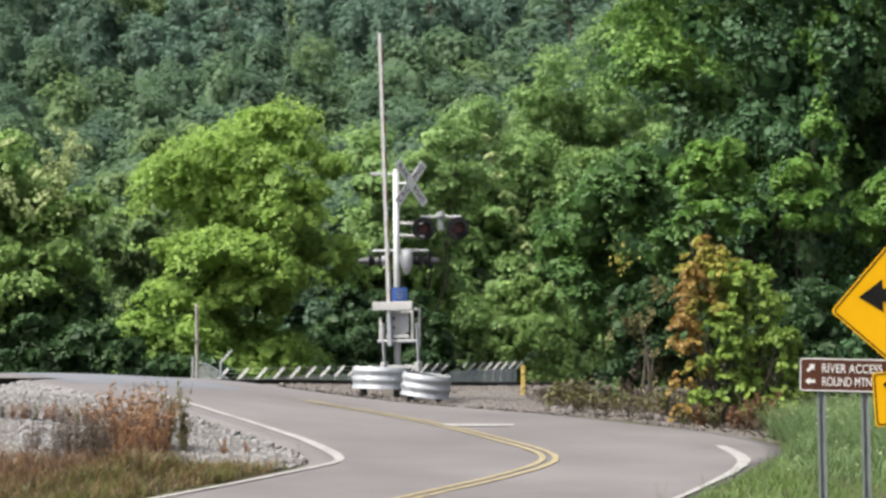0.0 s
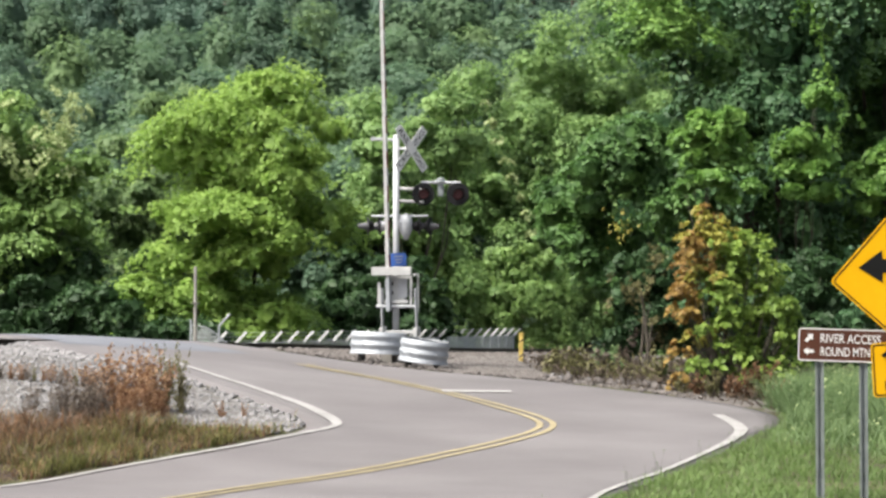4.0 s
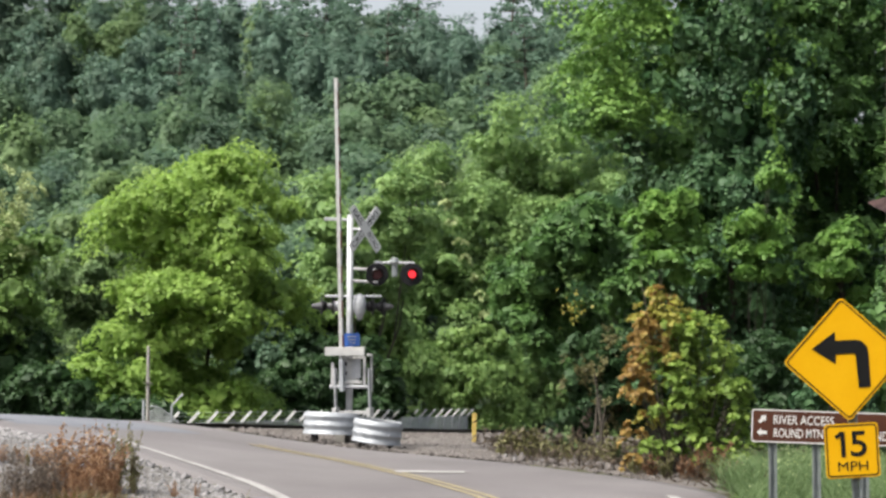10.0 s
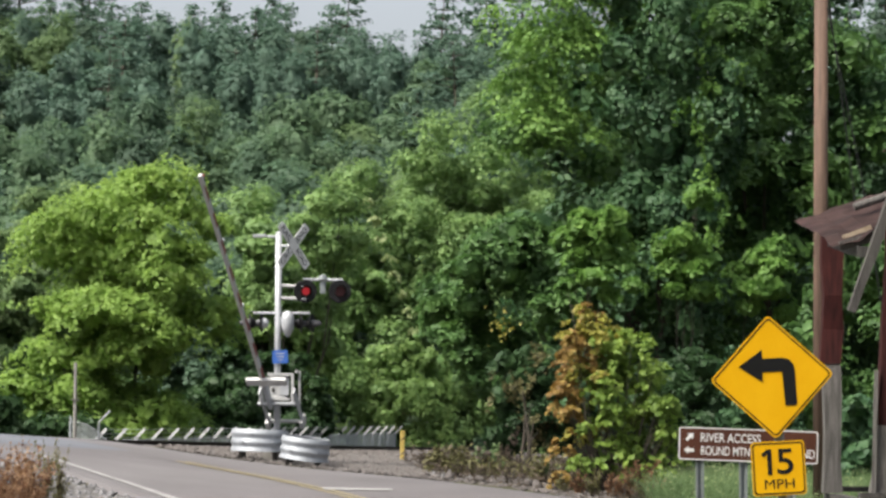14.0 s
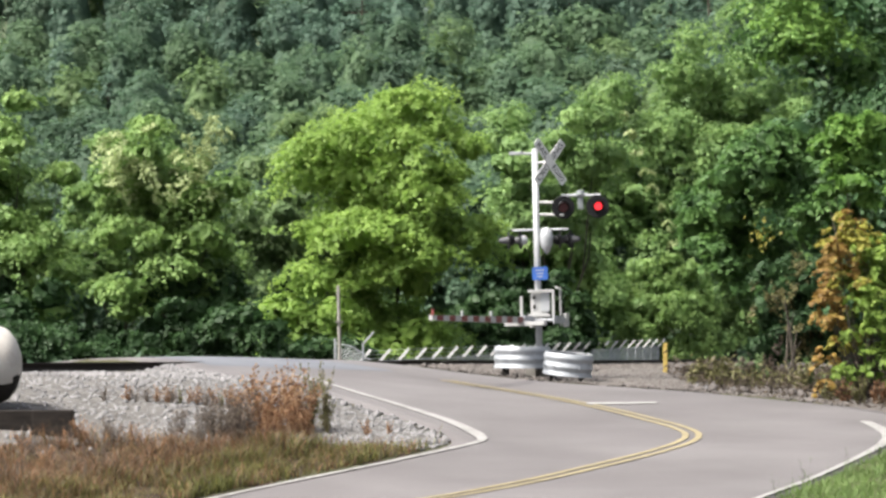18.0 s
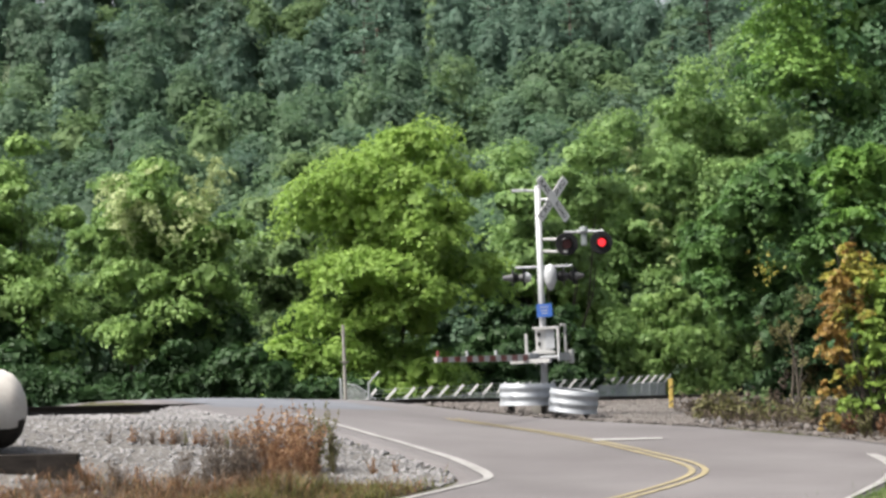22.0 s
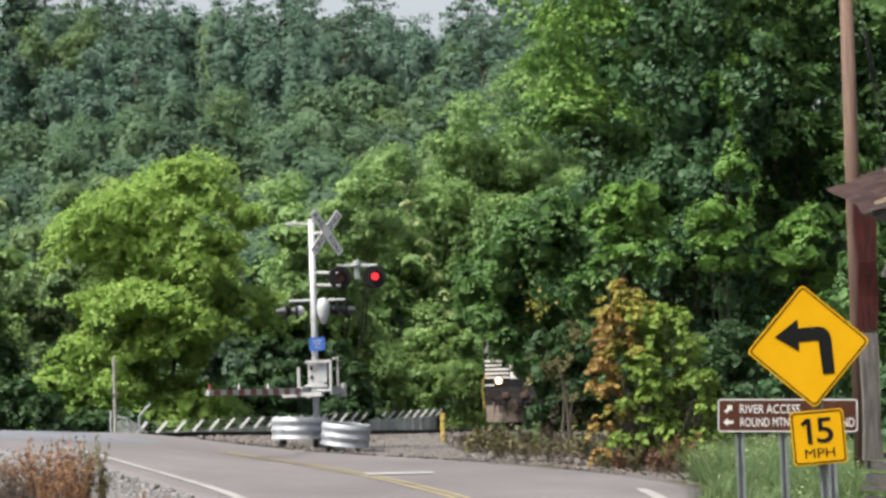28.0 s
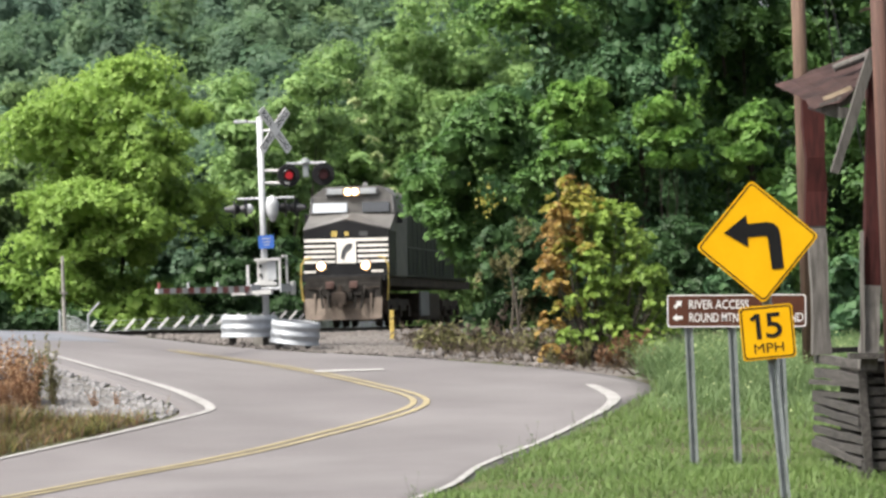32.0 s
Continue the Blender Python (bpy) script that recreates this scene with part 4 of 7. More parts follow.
def build_far_trees():
    R = np.random.default_rng
    r = R(61)
    lime = scatter_lobes(r, (0, 0, 6.1), (3.6, 3.2, 5.2), 86, 1.15, -0.95) + [(r.uniform(-4.2, 2.4), r.uniform(-2.2, .5), r.uniform(.7, 3.6), 1.0, .9, .75) for _ in range(30)] + [(-2.8, 0, 2.4, 1.4, 1.2, 1.0), (2.4, 0, 2.6, 1.5, 1.2, 1.1), (0, -1.5, 1.9, 1.6, 1.2, 1.0), (-3.6, 0, 1.6, 1.2, 1, .9), (1.2, -1.5, 1.4, 1.4, 1, .9)]
    lime = [l for l in lime if l[0] < 3.1 and not (l[0] > 1.4 and l[2] < 4.9)]
    tree("lime_green_tree", -11.5, 102, lime,
         LEAF_LIME, "full lime-green tree behind the fence", 0.17, 0.38, 80, .95, 0.2, seed=62, boughs=0, holes=.6)
    r = R(71)
    tree("rounded_tree", 0.8, 144, scatter_lobes(r, (0.6, 0, 10.6), (5.6, 4.0, 8.4), 130, 1.25, -0.8), LEAF_MID, "large rounded mid-green tree beyond the railway", 0.18, 0.36, 48, .95, 0.3, seed=72, holes=.35)
    r = R(75)
    tree("rounded_tree", -5.6, 142, scatter_lobes(r, (0, 0, 7.9), (3.8, 3.2, 6.8), 80, 1.15, -0.8), LEAF_MID, "mid-green tree beyond the railway, some sprays turned pale", 0.19, 0.36, 60, 1.0, 0.24, seed=76, holes=.4,
         extra=[(LEAF_PALE, "pale sprays", [(1.2 + .35 * k, -3.2, 13.2 - .9 * k, .16, .14, .16) for k in range(8)])])
    r = R(81)
    for i, (x, y, h, w) in enumerate([(-8.6, 136, 5.2, 2.2), (-5.4, 138, 6.4, 2.6), (-2.4, 138, 7.0, 2.6), (1.0, 140, 7.4, 2.6), (-10.6, 128, 4.2, 2.0), (4.4, 141, 6.5, 2.4)]):
        # two thickets have the hollow's shade put into their leaf colour
        tree("creeper_thicket", x, y, scatter_lobes(r, (0, 0, h * .5), (w, 1.6, h * .52), 44, 0.9, -0.95), LEAF_SHADE if i in (0, 4) else LEAF_MID if i % 2 else LEAF_SOFT, "thicket overgrown with light green creepers", 0.14, 0.33, 50, 1.05, 0.08, flat=1.3, holes=.6, seed=82 + i, group="thickets beyond the railway")
    # a crown that roofs the dark hollow beside the lime-green tree
    r = R(88)
    tree("hollow_tree", -6.4, 118, fill(r, 34, (-2.6, 2.2), (-3.0, 2.0), (6.6, 11.6), 1.05, .6), LEAF_MID, "mid-green tree arching over a dark hollow", 0.19, 0.38, 46, 1.0, 0.18, seed=89, boughs=6)
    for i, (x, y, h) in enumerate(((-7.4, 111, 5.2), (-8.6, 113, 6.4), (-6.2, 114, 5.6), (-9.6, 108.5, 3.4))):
        tree("shaded_shrub", x, y, scatter_lobes(r, (0, 0, h * .48), (1.5, 1.2, h * .5), 22, .6, -.95), LEAF_SHADE, "shrub within the hollow, shade put into its dark leaves", 0.16, 0.32, 40, .9, 0.06, seed=180 + i, boughs=0, group="shrubs within the hollow")
    # the row of trees to the west
    r = R(91)
    for i, (x, y, c, rad, mat, lb, n) in enumerate([
            (-28.2, 108, 7.0, (3.3, 3.0, 5.6), LEAF_SOFT, "light green tree at the edge of the wood", 46),
            (-24.2, 114, 6.4, (2.8, 2.4, 4.9), LEAF_MID, "light green tree at the edge of the wood", 36),
            (-20.6, 106, 6.0, (2.8, 2.2, 4.9), LEAF_SOFT, "green tree with pale yellowing top", 40),
            (-16.6, 116, 6.9, (3.1, 2.6, 5.6), LEAF_GREY, "grey-green tree with thin leaves", 44),
            (-33.5, 114, 7.6, (3.8, 3.0, 6.0), LEAF_MID, "dark green tree at the edge of the wood", 44)]):
        tree("woodside_tree", x, y, scatter_lobes(r, (0, 0, c), rad, n, 1.05, -0.62), mat, lb, 0.18, 0.36, 60, 1.0, 0.16, seed=92 + i, group="trees at the edge of the wood",
             extra=[(LEAF_PALE, "pale yellowing sprays", [(r.uniform(-2.3, 2.2), r.uniform(-2.4, -.6), r.uniform(7.6, 10.4), .42, .4, .6) for _ in range(24)])] if "pale" in lb else None)
    for i in range(15):
        x, y = -44 + i * 4.6 + r.uniform(-1, 1), r.uniform(126, 150)
        h = r.uniform(9.5, 13)
        if abs(x - float(track_x(y))) < 6.5:
            continue
        tree("wood_tree", x, y, scatter_lobes(r, (0, 0, h * .54), (2.6, 2.4, h * .46), 34, 1.2, -0.6), (LEAF_MID, LEAF_HILL, LEAF_SOFT)[i % 3], "green tree standing within the wood", 0.32, 0.42, 20, 0.75, 0.2, seed=130 + i, group="trees within the wood")
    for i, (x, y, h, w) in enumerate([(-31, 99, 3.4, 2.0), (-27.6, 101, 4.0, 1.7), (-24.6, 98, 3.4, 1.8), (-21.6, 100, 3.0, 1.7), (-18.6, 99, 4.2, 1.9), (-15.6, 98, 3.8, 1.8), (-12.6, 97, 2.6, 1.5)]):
        tree("shaded_shrub", x - 1.4, y + 7.5, scatter_lobes(r, (0, 0, h * .6), (2.4, 1.3, h * .66), 26, 0.85, -0.95), LEAF_SHADE, "shrub within the wood's edge, shade put into its dark leaves", 0.24, 0.36, 24, 1.0, 0.06, seed=202 + i, boughs=0, group="shrubs within the wood's edge")
        tree("woodside_shrub", x, y, scatter_lobes(r, (0, 0, h * .42), (w, 1.4, h * .44), 20, 0.7, -0.95), LEAF_SHADE, "leafy shrub along the fence, shade put into its colour", 0.16, 0.34, 56, 1.0, 0.06, seed=102 + i, group="shrubs along the fence")


def build_hill():
    """The far wood: many rounded crowns, joined."""
    rng = np.random.default_rng(7)
    bm = bmesh.new()
    bmesh.ops.create_icosphere(bm, subdivisions=2, radius=1)
    ball = np.array([v.co for v in bm.verts])
    faces = np.array([[v.index for v in f.verts] for f in bm.faces])
    bm.free()
    V = {k: [] for k in range(5)}
    C = {k: [] for k in range(5)}
    for k in range(18):
        y = 152 + k * 11.0
        x = -0.33 * y
        while x < 0.15 * y:
            yy = y + rng.uniform(-6, 6)
            if abs(x - float(track_x(yy))) < 5.5:
                x += 1.5
                continue
            z = float(ground_z(np.array([x]), np.array([yy]))[0])
            h = rng.uniform(8, 13.5)
            w = rng.uniform(2.3, 4.4)
            kind = int(rng.choice([2, 3], p=[.7, .3])) if (k > 11 and rng.random() < 0.6) else int(rng.choice(5, p=[.34, .3, .06, .18, .12]))
            if kind == 2:
                h, w = h * 1.15, w * .75
            tall = rng.uniform(.8, 1.15)
            lob = np.array(scatter_lobes(rng, (x, yy, z + h * .62), (w * .95, w * .95, h * .32 * tall), 15, w * .34, -0.5))
            # crowns narrow towards their tops
            lift = (lob[:, 2] - (z + h * .62)) / (h * .32 * tall)
            lob[:, 0] = x + (lob[:, 0] - x) * (.95 - .32 * lift)
            core = np.array([(x, yy, z + h * .56, w * .56, w * .56, h * .24 * tall), (x, yy, z + h * .25, w * (.55 if k > 2 else .07), w * (.55 if k > 2 else .07), h * .27)])
            q, m, e = core_points(rng, core[:1], 170, 1.28, leaf=.62)
            V[kind].append(tri_leaves(rng, q, m + np.array([0, 0, .3]), e, .3))
            C[kind].append((core[:, None, :3] + ball[None] * core[:, None, 3:] * rng.uniform(.86, 1.1, (len(core), len(ball), 1))).reshape(-1, 3))
            p, n, s = core_points(rng, lob, 54, .94, .38)
            out = np.repeat(unit((lob[:, :3] - np.array([x, yy, z + h * .45])) / np.array([w, w, h * .4])), 54, 0)
            V[kind].append(tri_leaves(rng, p + rng.normal(0, .2, p.shape), n * .6 + out * .7 + np.array([0, 0, .25]), s, .32))
            x += w * rng.uniform(.9, 1.5) * (1 if k < 11 else 1.2)
    gx, gy = np.arange(-130, 90, 4.0), np.arange(118, 440, 4.0)
    xx, yy = np.meshgrid(gx, gy)
    zz = ground_z(xx.ravel(), yy.ravel()) + .08 + .25 * smooth(160, 230, yy.ravel())
    idx = np.arange(xx.size).reshape(xx.shape)
    quads = np.stack([idx[:-1, :-1], idx[:-1, 1:], idx[1:, 1:], idx[1:, :-1]], -1).reshape(-1, 4)
    mx, my = xx.ravel()[quads].mean(1), yy.ravel()[quads].mean(1)
    alone("forest_floor", mesh_np("forest_floor", np.c_[xx.ravel(), yy.ravel(), zz], quads[np.abs(mx - track_x(my)) > 7]), FOREST_FLOOR, "dark leaf litter under the far wood", "ground", kind="structure")
    # low growth between the stems
    n = 90000
    y = rng.uniform(94, 300, n)
    x = rng.uniform(-.34, .2, n) * y
    keep = (x < track_x(y) - 5.2) | (x > track_x(y) + 9) | ((y > 146) & (np.abs(x - track_x(y)) > 4))
    x, y = x[keep], y[keep]
    z = ground_z(x, y)
    bump = np.abs(np.sin(x * .9) * np.cos(y * .7)) * 1.4
    V[0].append(tri_leaves(rng, np.c_[x, y, z + rng.uniform(0, 1, len(x)) * (0.4 + bump)], np.tile([0, -.3, .8], (len(x), 1)), 0.42))
    # crown tones of the hill, haze included in their colours
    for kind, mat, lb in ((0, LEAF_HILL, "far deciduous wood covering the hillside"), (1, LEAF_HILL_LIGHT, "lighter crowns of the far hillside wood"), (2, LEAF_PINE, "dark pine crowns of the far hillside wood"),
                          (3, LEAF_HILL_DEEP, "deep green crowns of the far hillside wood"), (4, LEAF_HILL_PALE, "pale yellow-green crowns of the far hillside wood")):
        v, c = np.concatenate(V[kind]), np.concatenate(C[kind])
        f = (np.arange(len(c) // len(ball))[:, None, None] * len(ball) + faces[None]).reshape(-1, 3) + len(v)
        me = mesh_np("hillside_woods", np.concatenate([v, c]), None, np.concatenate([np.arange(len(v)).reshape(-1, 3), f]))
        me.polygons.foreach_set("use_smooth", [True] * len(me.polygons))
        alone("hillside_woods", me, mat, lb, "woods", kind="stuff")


def build_pines():
    """Pines on the ridge: rising boughs with tufted ends on a bare stem, rounded tops."""
    def pine(seed, h):
        rng = np.random.default_rng(seed)
        bm = bmesh.new()
        tube(bm, [(0, 0, -0.5), (0.15, 0, h * .5), (0, 0, h)], [0.26, 0.17, 0.04], 7)
        P, N = [], []
        z = h * 0.42
        while z < h - .2:
            f = math.sqrt(max(.02, 1 - ((z / h - .64) / .375) ** 2)) * rng.uniform(.35, 1.1) * (1.25 - .6 * z / h)
            k = rng.integers(3, 6)
            a0 = rng.uniform(0, 6.28)
            for j in range(k):
                a = a0 + j * 6.28 / k + rng.normal(0, .35)
                ln = (0.3 + 3.0 * f) * rng.uniform(0.5, 1.2)
                tip = Vector((math.cos(a) * ln, math.sin(a) * ln, z + ln * rng.uniform(.05, .5)))
                tube(bm, [(0, 0, z), tip * .6 + Vector((0, 0, z * .4 - .06 * ln)), tip], [0.06, .04, 0.015], 4)
                m = int(12 * ln)
                s = rng.uniform(0.2, 1.0, m)[:, None] ** .6 * 1.06
                c = np.array([0, 0, z]) * (1 - s) + np.array(tip) * s
                P.append(c + rng.normal(0, 1, (m, 3)) * np.array([.34, .34, .2]) + np.array([0, 0, .1]))
                N.append(unit(np.array(tip) - np.array([0, 0, z])) * .6 + np.array([0, 0, .6]) + rng.normal(0, .3, (m, 3)))
            z += rng.uniform(0.8, 1.6)
        v = leaf_arrays(rng, np.concatenate(P), np.concatenate(N), 0.66, 0.5, 0.0, 0.35)
        return from_bm(bm, "trunk", True), leaf_mesh("crown", v)
    kinds = [pine(s, h) for s, h in ((1, 17.0), (2, 15.0), (3, 19.0), (4, 16.0), (6, 18.0))]
    rng = np.random.default_rng(5)
    i = 0
    for row, gap in ((268, 24), (292, 17), (316, 11), (346, 7.2), (366, 6.4)):
        x = -.29 * row
        while x < .17 * row:
            y = row + rng.uniform(-9, 9)
            tr, cr = kinds[i % 5]
            s = rng.uniform(.8, 1.2)
            t = thing("pine_tree", pose(x, y, gz(x, y) + (rng.uniform(-2.5, .5) if row > 340 else -1.5), rng.normal(0, 1.5), rng.normal(0, 1.5), rng.uniform(0, 360)) @ Matrix.Diagonal((s * 1.1, s * 1.1, s * (.96 if row > 340 else .85), 1)), "dark pine standing on the ridge" if row > 340 else "dark pine among the trees of the hillside", "tree", "pines on the ridge" if row > 340 else "pines on the hillside")
            part("trunk", tr, BARK, t)
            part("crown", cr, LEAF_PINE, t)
            x += gap * rng.uniform(.35, 1.7)
            i += rng.integers(1, 5)


def grass_mesh(rng, x, y, h, width, lean=0.35):
    """Blades: thin bent leaves standing on the ground."""
    n = len(x)
    z = ground_z(x, y)
    a = rng.uniform(0, 2 * np.pi, n)
    d = np.c_[np.cos(a), np.sin(a), np.zeros(n)]
    s = np.c_[-np.sin(a), np.cos(a), np.zeros(n)] * (width * rng.uniform(.6, 1.4, n))[:, None]
    h = h * rng.uniform(0.5, 1.3, n)
    base = np.c_[x, y, z - 0.02]
    mid = base + d * (h * lean * .35)[:, None] + np.array([0, 0, 1]) * (h * .6)[:, None]
    tip = base + d * (h * lean * rng.uniform(.5, 1.8, n))[:, None] + np.array([0, 0, 1]) * h[:, None]
    v = np.stack([base - s, base + s, mid + s * .7, mid - s * .7, tip], 1).reshape(-1, 3)
    i = np.arange(n)[:, None] * 5
    return mesh_np("grass", v, i + np.array([0, 1, 2, 3]), i + np.array([3, 2, 4]))


def build_grass():
    rng = np.random.default_rng(17)
    # mown verge on the camera's side of the bend
    n = 85000
    x, y = rng.uniform(-2.5, 9, n), 27 + 26 * rng.random(n) ** 1.1
    k = (off_right(x, y) > -.06 + rng.uniform(0, .2, n)) & (np.abs(x) < .21 * y + .5) & ~((y > 50.3) & (x < 3.6 + (y - 50) * .2))
    x, y = x[k], y[k]
    patch = np.array([noise.noise((a * .55, b * .4, 3)) for a, b in zip(x, y)])
    alone("verge_grass", grass_mesh(rng, x, y, 0.12 + 0.1 * patch, 0.008, .8), GRASS_GREEN, "green grass verge beside the road", "grass", kind="stuff")
    n = 44000
    x, y = rng.uniform(2.6, 13, n), rng.uniform(43, 58, n)
    far = (x - 3.4) * .35 + (y - 47.5) * .3 + np.array([noise.noise((a * .7, b * .7, 5)) for a, b in zip(x, y)])
    k = (off_right(x, y) > .2) & (far > rng.uniform(-.8, 1.2, n)) & (x > 3.0 + np.maximum(0, y - 50) * .25)
    x, y, far = x[k], y[k], far[k]
    alone("tall_weeds", grass_mesh(rng, x, y, .16 + .38 * np.clip(far, 0, 1.1), 0.011, 1.1), GRASS_TALL, "tall pale green weeds along the wood", "weeds", kind="stuff")
    k = rng.random(len(x)) < .05
    p = np.c_[x[k], y[k], ground_z(x[k], y[k]) + (.2 + .42 * np.clip(far[k], 0, 1.1)) * rng.uniform(.6, 1.1, k.sum())]
    alone("weed_heads", leaf_mesh("weed_heads", leaf_arrays(rng, p, np.tile([0, -.5, .6], (len(p), 1)), .045, .8, 0, .6)), LEAF_PALE, "pale seed heads among the tall weeds", "weeds", kind="stuff")
    # dry verge of the inner side
    bed("soil_bed", lambda x, y: off_left(x, y) < .15 + 4.3 * smooth(44.7, 40.5, y) + .5 * smooth(45, 43.5, y) * np.sin(x * 2.1 + y), -17, -3.6, 30, 49, SOIL, "dark dry soil beside the road", off_left, .05)
    n = 230000
    x, y = rng.uniform(-14, -3, n), rng.uniform(33, 48, n)
    band = .1 + 4.3 * smooth(44.7, 40.5, y)
    d = off_left(x, y)
    tuft = np.array([noise.noise((a * .8, b * .6, 7)) + .5 * noise.noise((a * 2.6, b * 2.2, 2)) for a, b in zip(x, y)])
    k = (d > 0.12) & (d < band * rng.uniform(.35, 1.5, n)) & (x < -4.0) & (tuft > rng.uniform(-.75, .3, n))
    x, y, d, tuft = x[k], y[k], d[k], tuft[k]
    g = np.clip(rng.random(len(x)) + .5 * tuft + .22 * (d < 1.1), -5, 5)
    g = np.where((d > 1.5 + .5 * tuft) & (rng.random(len(x)) < .65), .4 + .3 * rng.random(len(x)), g)
    h = (.12 + .2 * np.clip(tuft + .5, 0, 1.4)) * np.where(d > 1.0, 1.3, .85)
    for lo, hi, mat, name, lb in ((-9, .38, GRASS_STRAW, "dry_grass", "straw-coloured dry grass beside the road"), (.38, .55, LEAF_RUSSET, "dry_grass", "reddish-brown dead grass beside the road"), (.55, .64, LEAF_DRY, "dry_grass", "dark dead grass beside the road")):
        k = (g >= lo) & (g < hi)
        alone(name, grass_mesh(rng, x[k], y[k], h[k], .008, .9), mat, lb, "grass", kind="stuff")
    k = (g >= .64) & (d < 1.9)
    alone("verge_grass", grass_mesh(rng, x[k], y[k], h[k] * .8, .008, .6), GRASS_OLIVE, "patchy olive green grass beside the road", "grass", kind="stuff")


def weed(rng, h, stems, leaf_n, size):
    st, P = [], []
    for s in range(stems):
        a, ln = rng.uniform(0, 6.28), rng.uniform(.03, .5) * h
        tip = Vector((math.cos(a) * ln, math.sin(a) * ln, h * rng.uniform(.3, 1.05)))
        bm = tube(bmesh.new(), [(math.cos(a) * .05, math.sin(a) * .05, -.05), tip * .5 + Vector((rng.normal(0, .04), 0, 0)), tip], [.006, .004, .002], 3)
        st.append(from_bm(bm, "stem"))
        f = rng.uniform(.1, 1, leaf_n)[:, None] ** .8
        P.append(np.array(tip) * f + rng.normal(0, .06, (leaf_n, 3)) * (1.1 - .7 * f))
    P = np.concatenate(P)
    return st, leaf_mesh("leaves", leaf_arrays(rng, P, np.tile([0, -.3, .6], (len(P), 1)), size, .5, .4, .8))


def build_weeds():
    rng = np.random.default_rng(23)
    kinds = [weed(rng, 1.0, 17, 34, .066) for _ in range(4)]
    stems = [[[s.copy() for s in st] for st, lv in kinds] for _ in range(3)]
    spots = [(-7.45, 44.6, .9, 0), (-7.3, 44.9, 1.1, 0), (-7.05, 45.0, 1.1, 0), (-6.8, 45.2, 1.2, 0), (-6.5, 45.3, 1.25, 1), (-6.3, 45.7, 1.2, 1), (-6.95, 44.2, .95, 0), (-6.65, 44.5, 1.0, 0), (-6.7, 43.8, .7, 0), (-6.4, 44.3, .6, 0), (-6.95, 43.5, .6, 0), (-7.2, 44.3, .9, 0), (-6.6, 44.9, 1.05, 0), (-6.2, 45.0, .5, 1), (-5.6, 45.5, .35, 0), (-5.3, 45.9, .3, 0),
             (-7.55, 42.9, .85, 2), (-7.35, 43.1, .9, 2), (-7.75, 43.2, .8, 2), (-7.5, 43.4, .8, 2), (-7.2, 42.7, .75, 2), (-7.15, 43.2, .8, 2), (-7.9, 42.8, .6, 2), (-8.3, 43.4, .45, 2), (-8.5, 44.4, .3, 2), (-8.1, 44.6, .35, 2),
             (-9.6, 45.6, .36, 0), (-9.45, 45.6, .32, 2), (-9.3, 45.8, .34, 2), (-9.15, 45.9, .36, 0), (-9.0, 46.0, .38, 0), (-8.9, 46.0, .36, 2), (-8.8, 46.1, .38, 1), (-8.65, 46.2, .36, 0), (-8.55, 46.4, .4, 0), (-8.4, 46.3, .38, 2), (-8.3, 46.6, .42, 0), (-8.15, 46.4, .4, 1), (-8.05, 46.5, .44, 0), (-9.9, 45.3, .3, 2), (-7.9, 46.3, .42, 2), (-7.8, 46.2, .45, 0),
             (-9.6, 41.2, .4, 0), (-10.2, 41.0, .36, 0), (-9.0, 41.6, .5, 2), (-10.8, 40.8, .36, 0), (-10.5, 40.2, .4, 0), (-9.9, 40.4, .4, 2), (-9.5, 41.9, .5, 0), (-9.2, 42.3, .45, 2), (-8.8, 42.2, .4, 0),
             (-11.2, 40.9, .36, 2), (-11.6, 40.3, .4, 0), (-10.9, 39.8, .45, 0), (-11.4, 39.4, .5, 2), (-10.2, 39.4, .5, 0), (-9.6, 39.9, .45, 0), (-8.9, 40.6, .4, 2), (-8.2, 42.2, .4, 2), (-7.0, 42.7, .45, 0)]
    for i, (x, y, h, c) in enumerate(spots):
        st, lv = kinds[i % 4]
        t = thing("dry_weed", Matrix.LocRotScale((x, y, gz(x, y)), Euler((0, 0, rng.uniform(0, 6))), (h * (.92, .55, .92)[c], h * (.92, .55, .92)[c], h * .93)), ("dry weed with russet leaves on the gravel", "leggy olive and brown weed on the gravel", "grey-brown dead weed on the gravel")[c], "weed", "dry weeds beside the road")
        for s in stems[c][i % 4]:
            part("stem", s, (STEM_RUST, STEM_RUST, BARK)[c], t)
        me = lv.copy()
        me.materials.clear()
        part("leaves", me, (LEAF_RUST, LEAF_OLIVE, LEAF_DEAD)[c], t)
    # dead brush on the bank behind the bend
    n = 4600
    x, y = rng.uniform(-1.2, 5.2, n), rng.uniform(51.5, 66, n)
    k = (off_right(x, y) > .15) & (x > -.6 - (y - 56) * .12 + .5)
    x, y = x[k], y[k]
    z = ground_z(x, y)
    p = np.c_[x, y, z + np.abs(rng.normal(0, .17, len(x)))]
    alone("dead_brush", leaf_mesh("dead_brush", leaf_arrays(rng, p, np.tile([0, -.5, .6], (len(p), 1)), .2, .14, -.4, .8)), LEAF_DRY, "dead brown brush on the bank", "brush", kind="stuff")


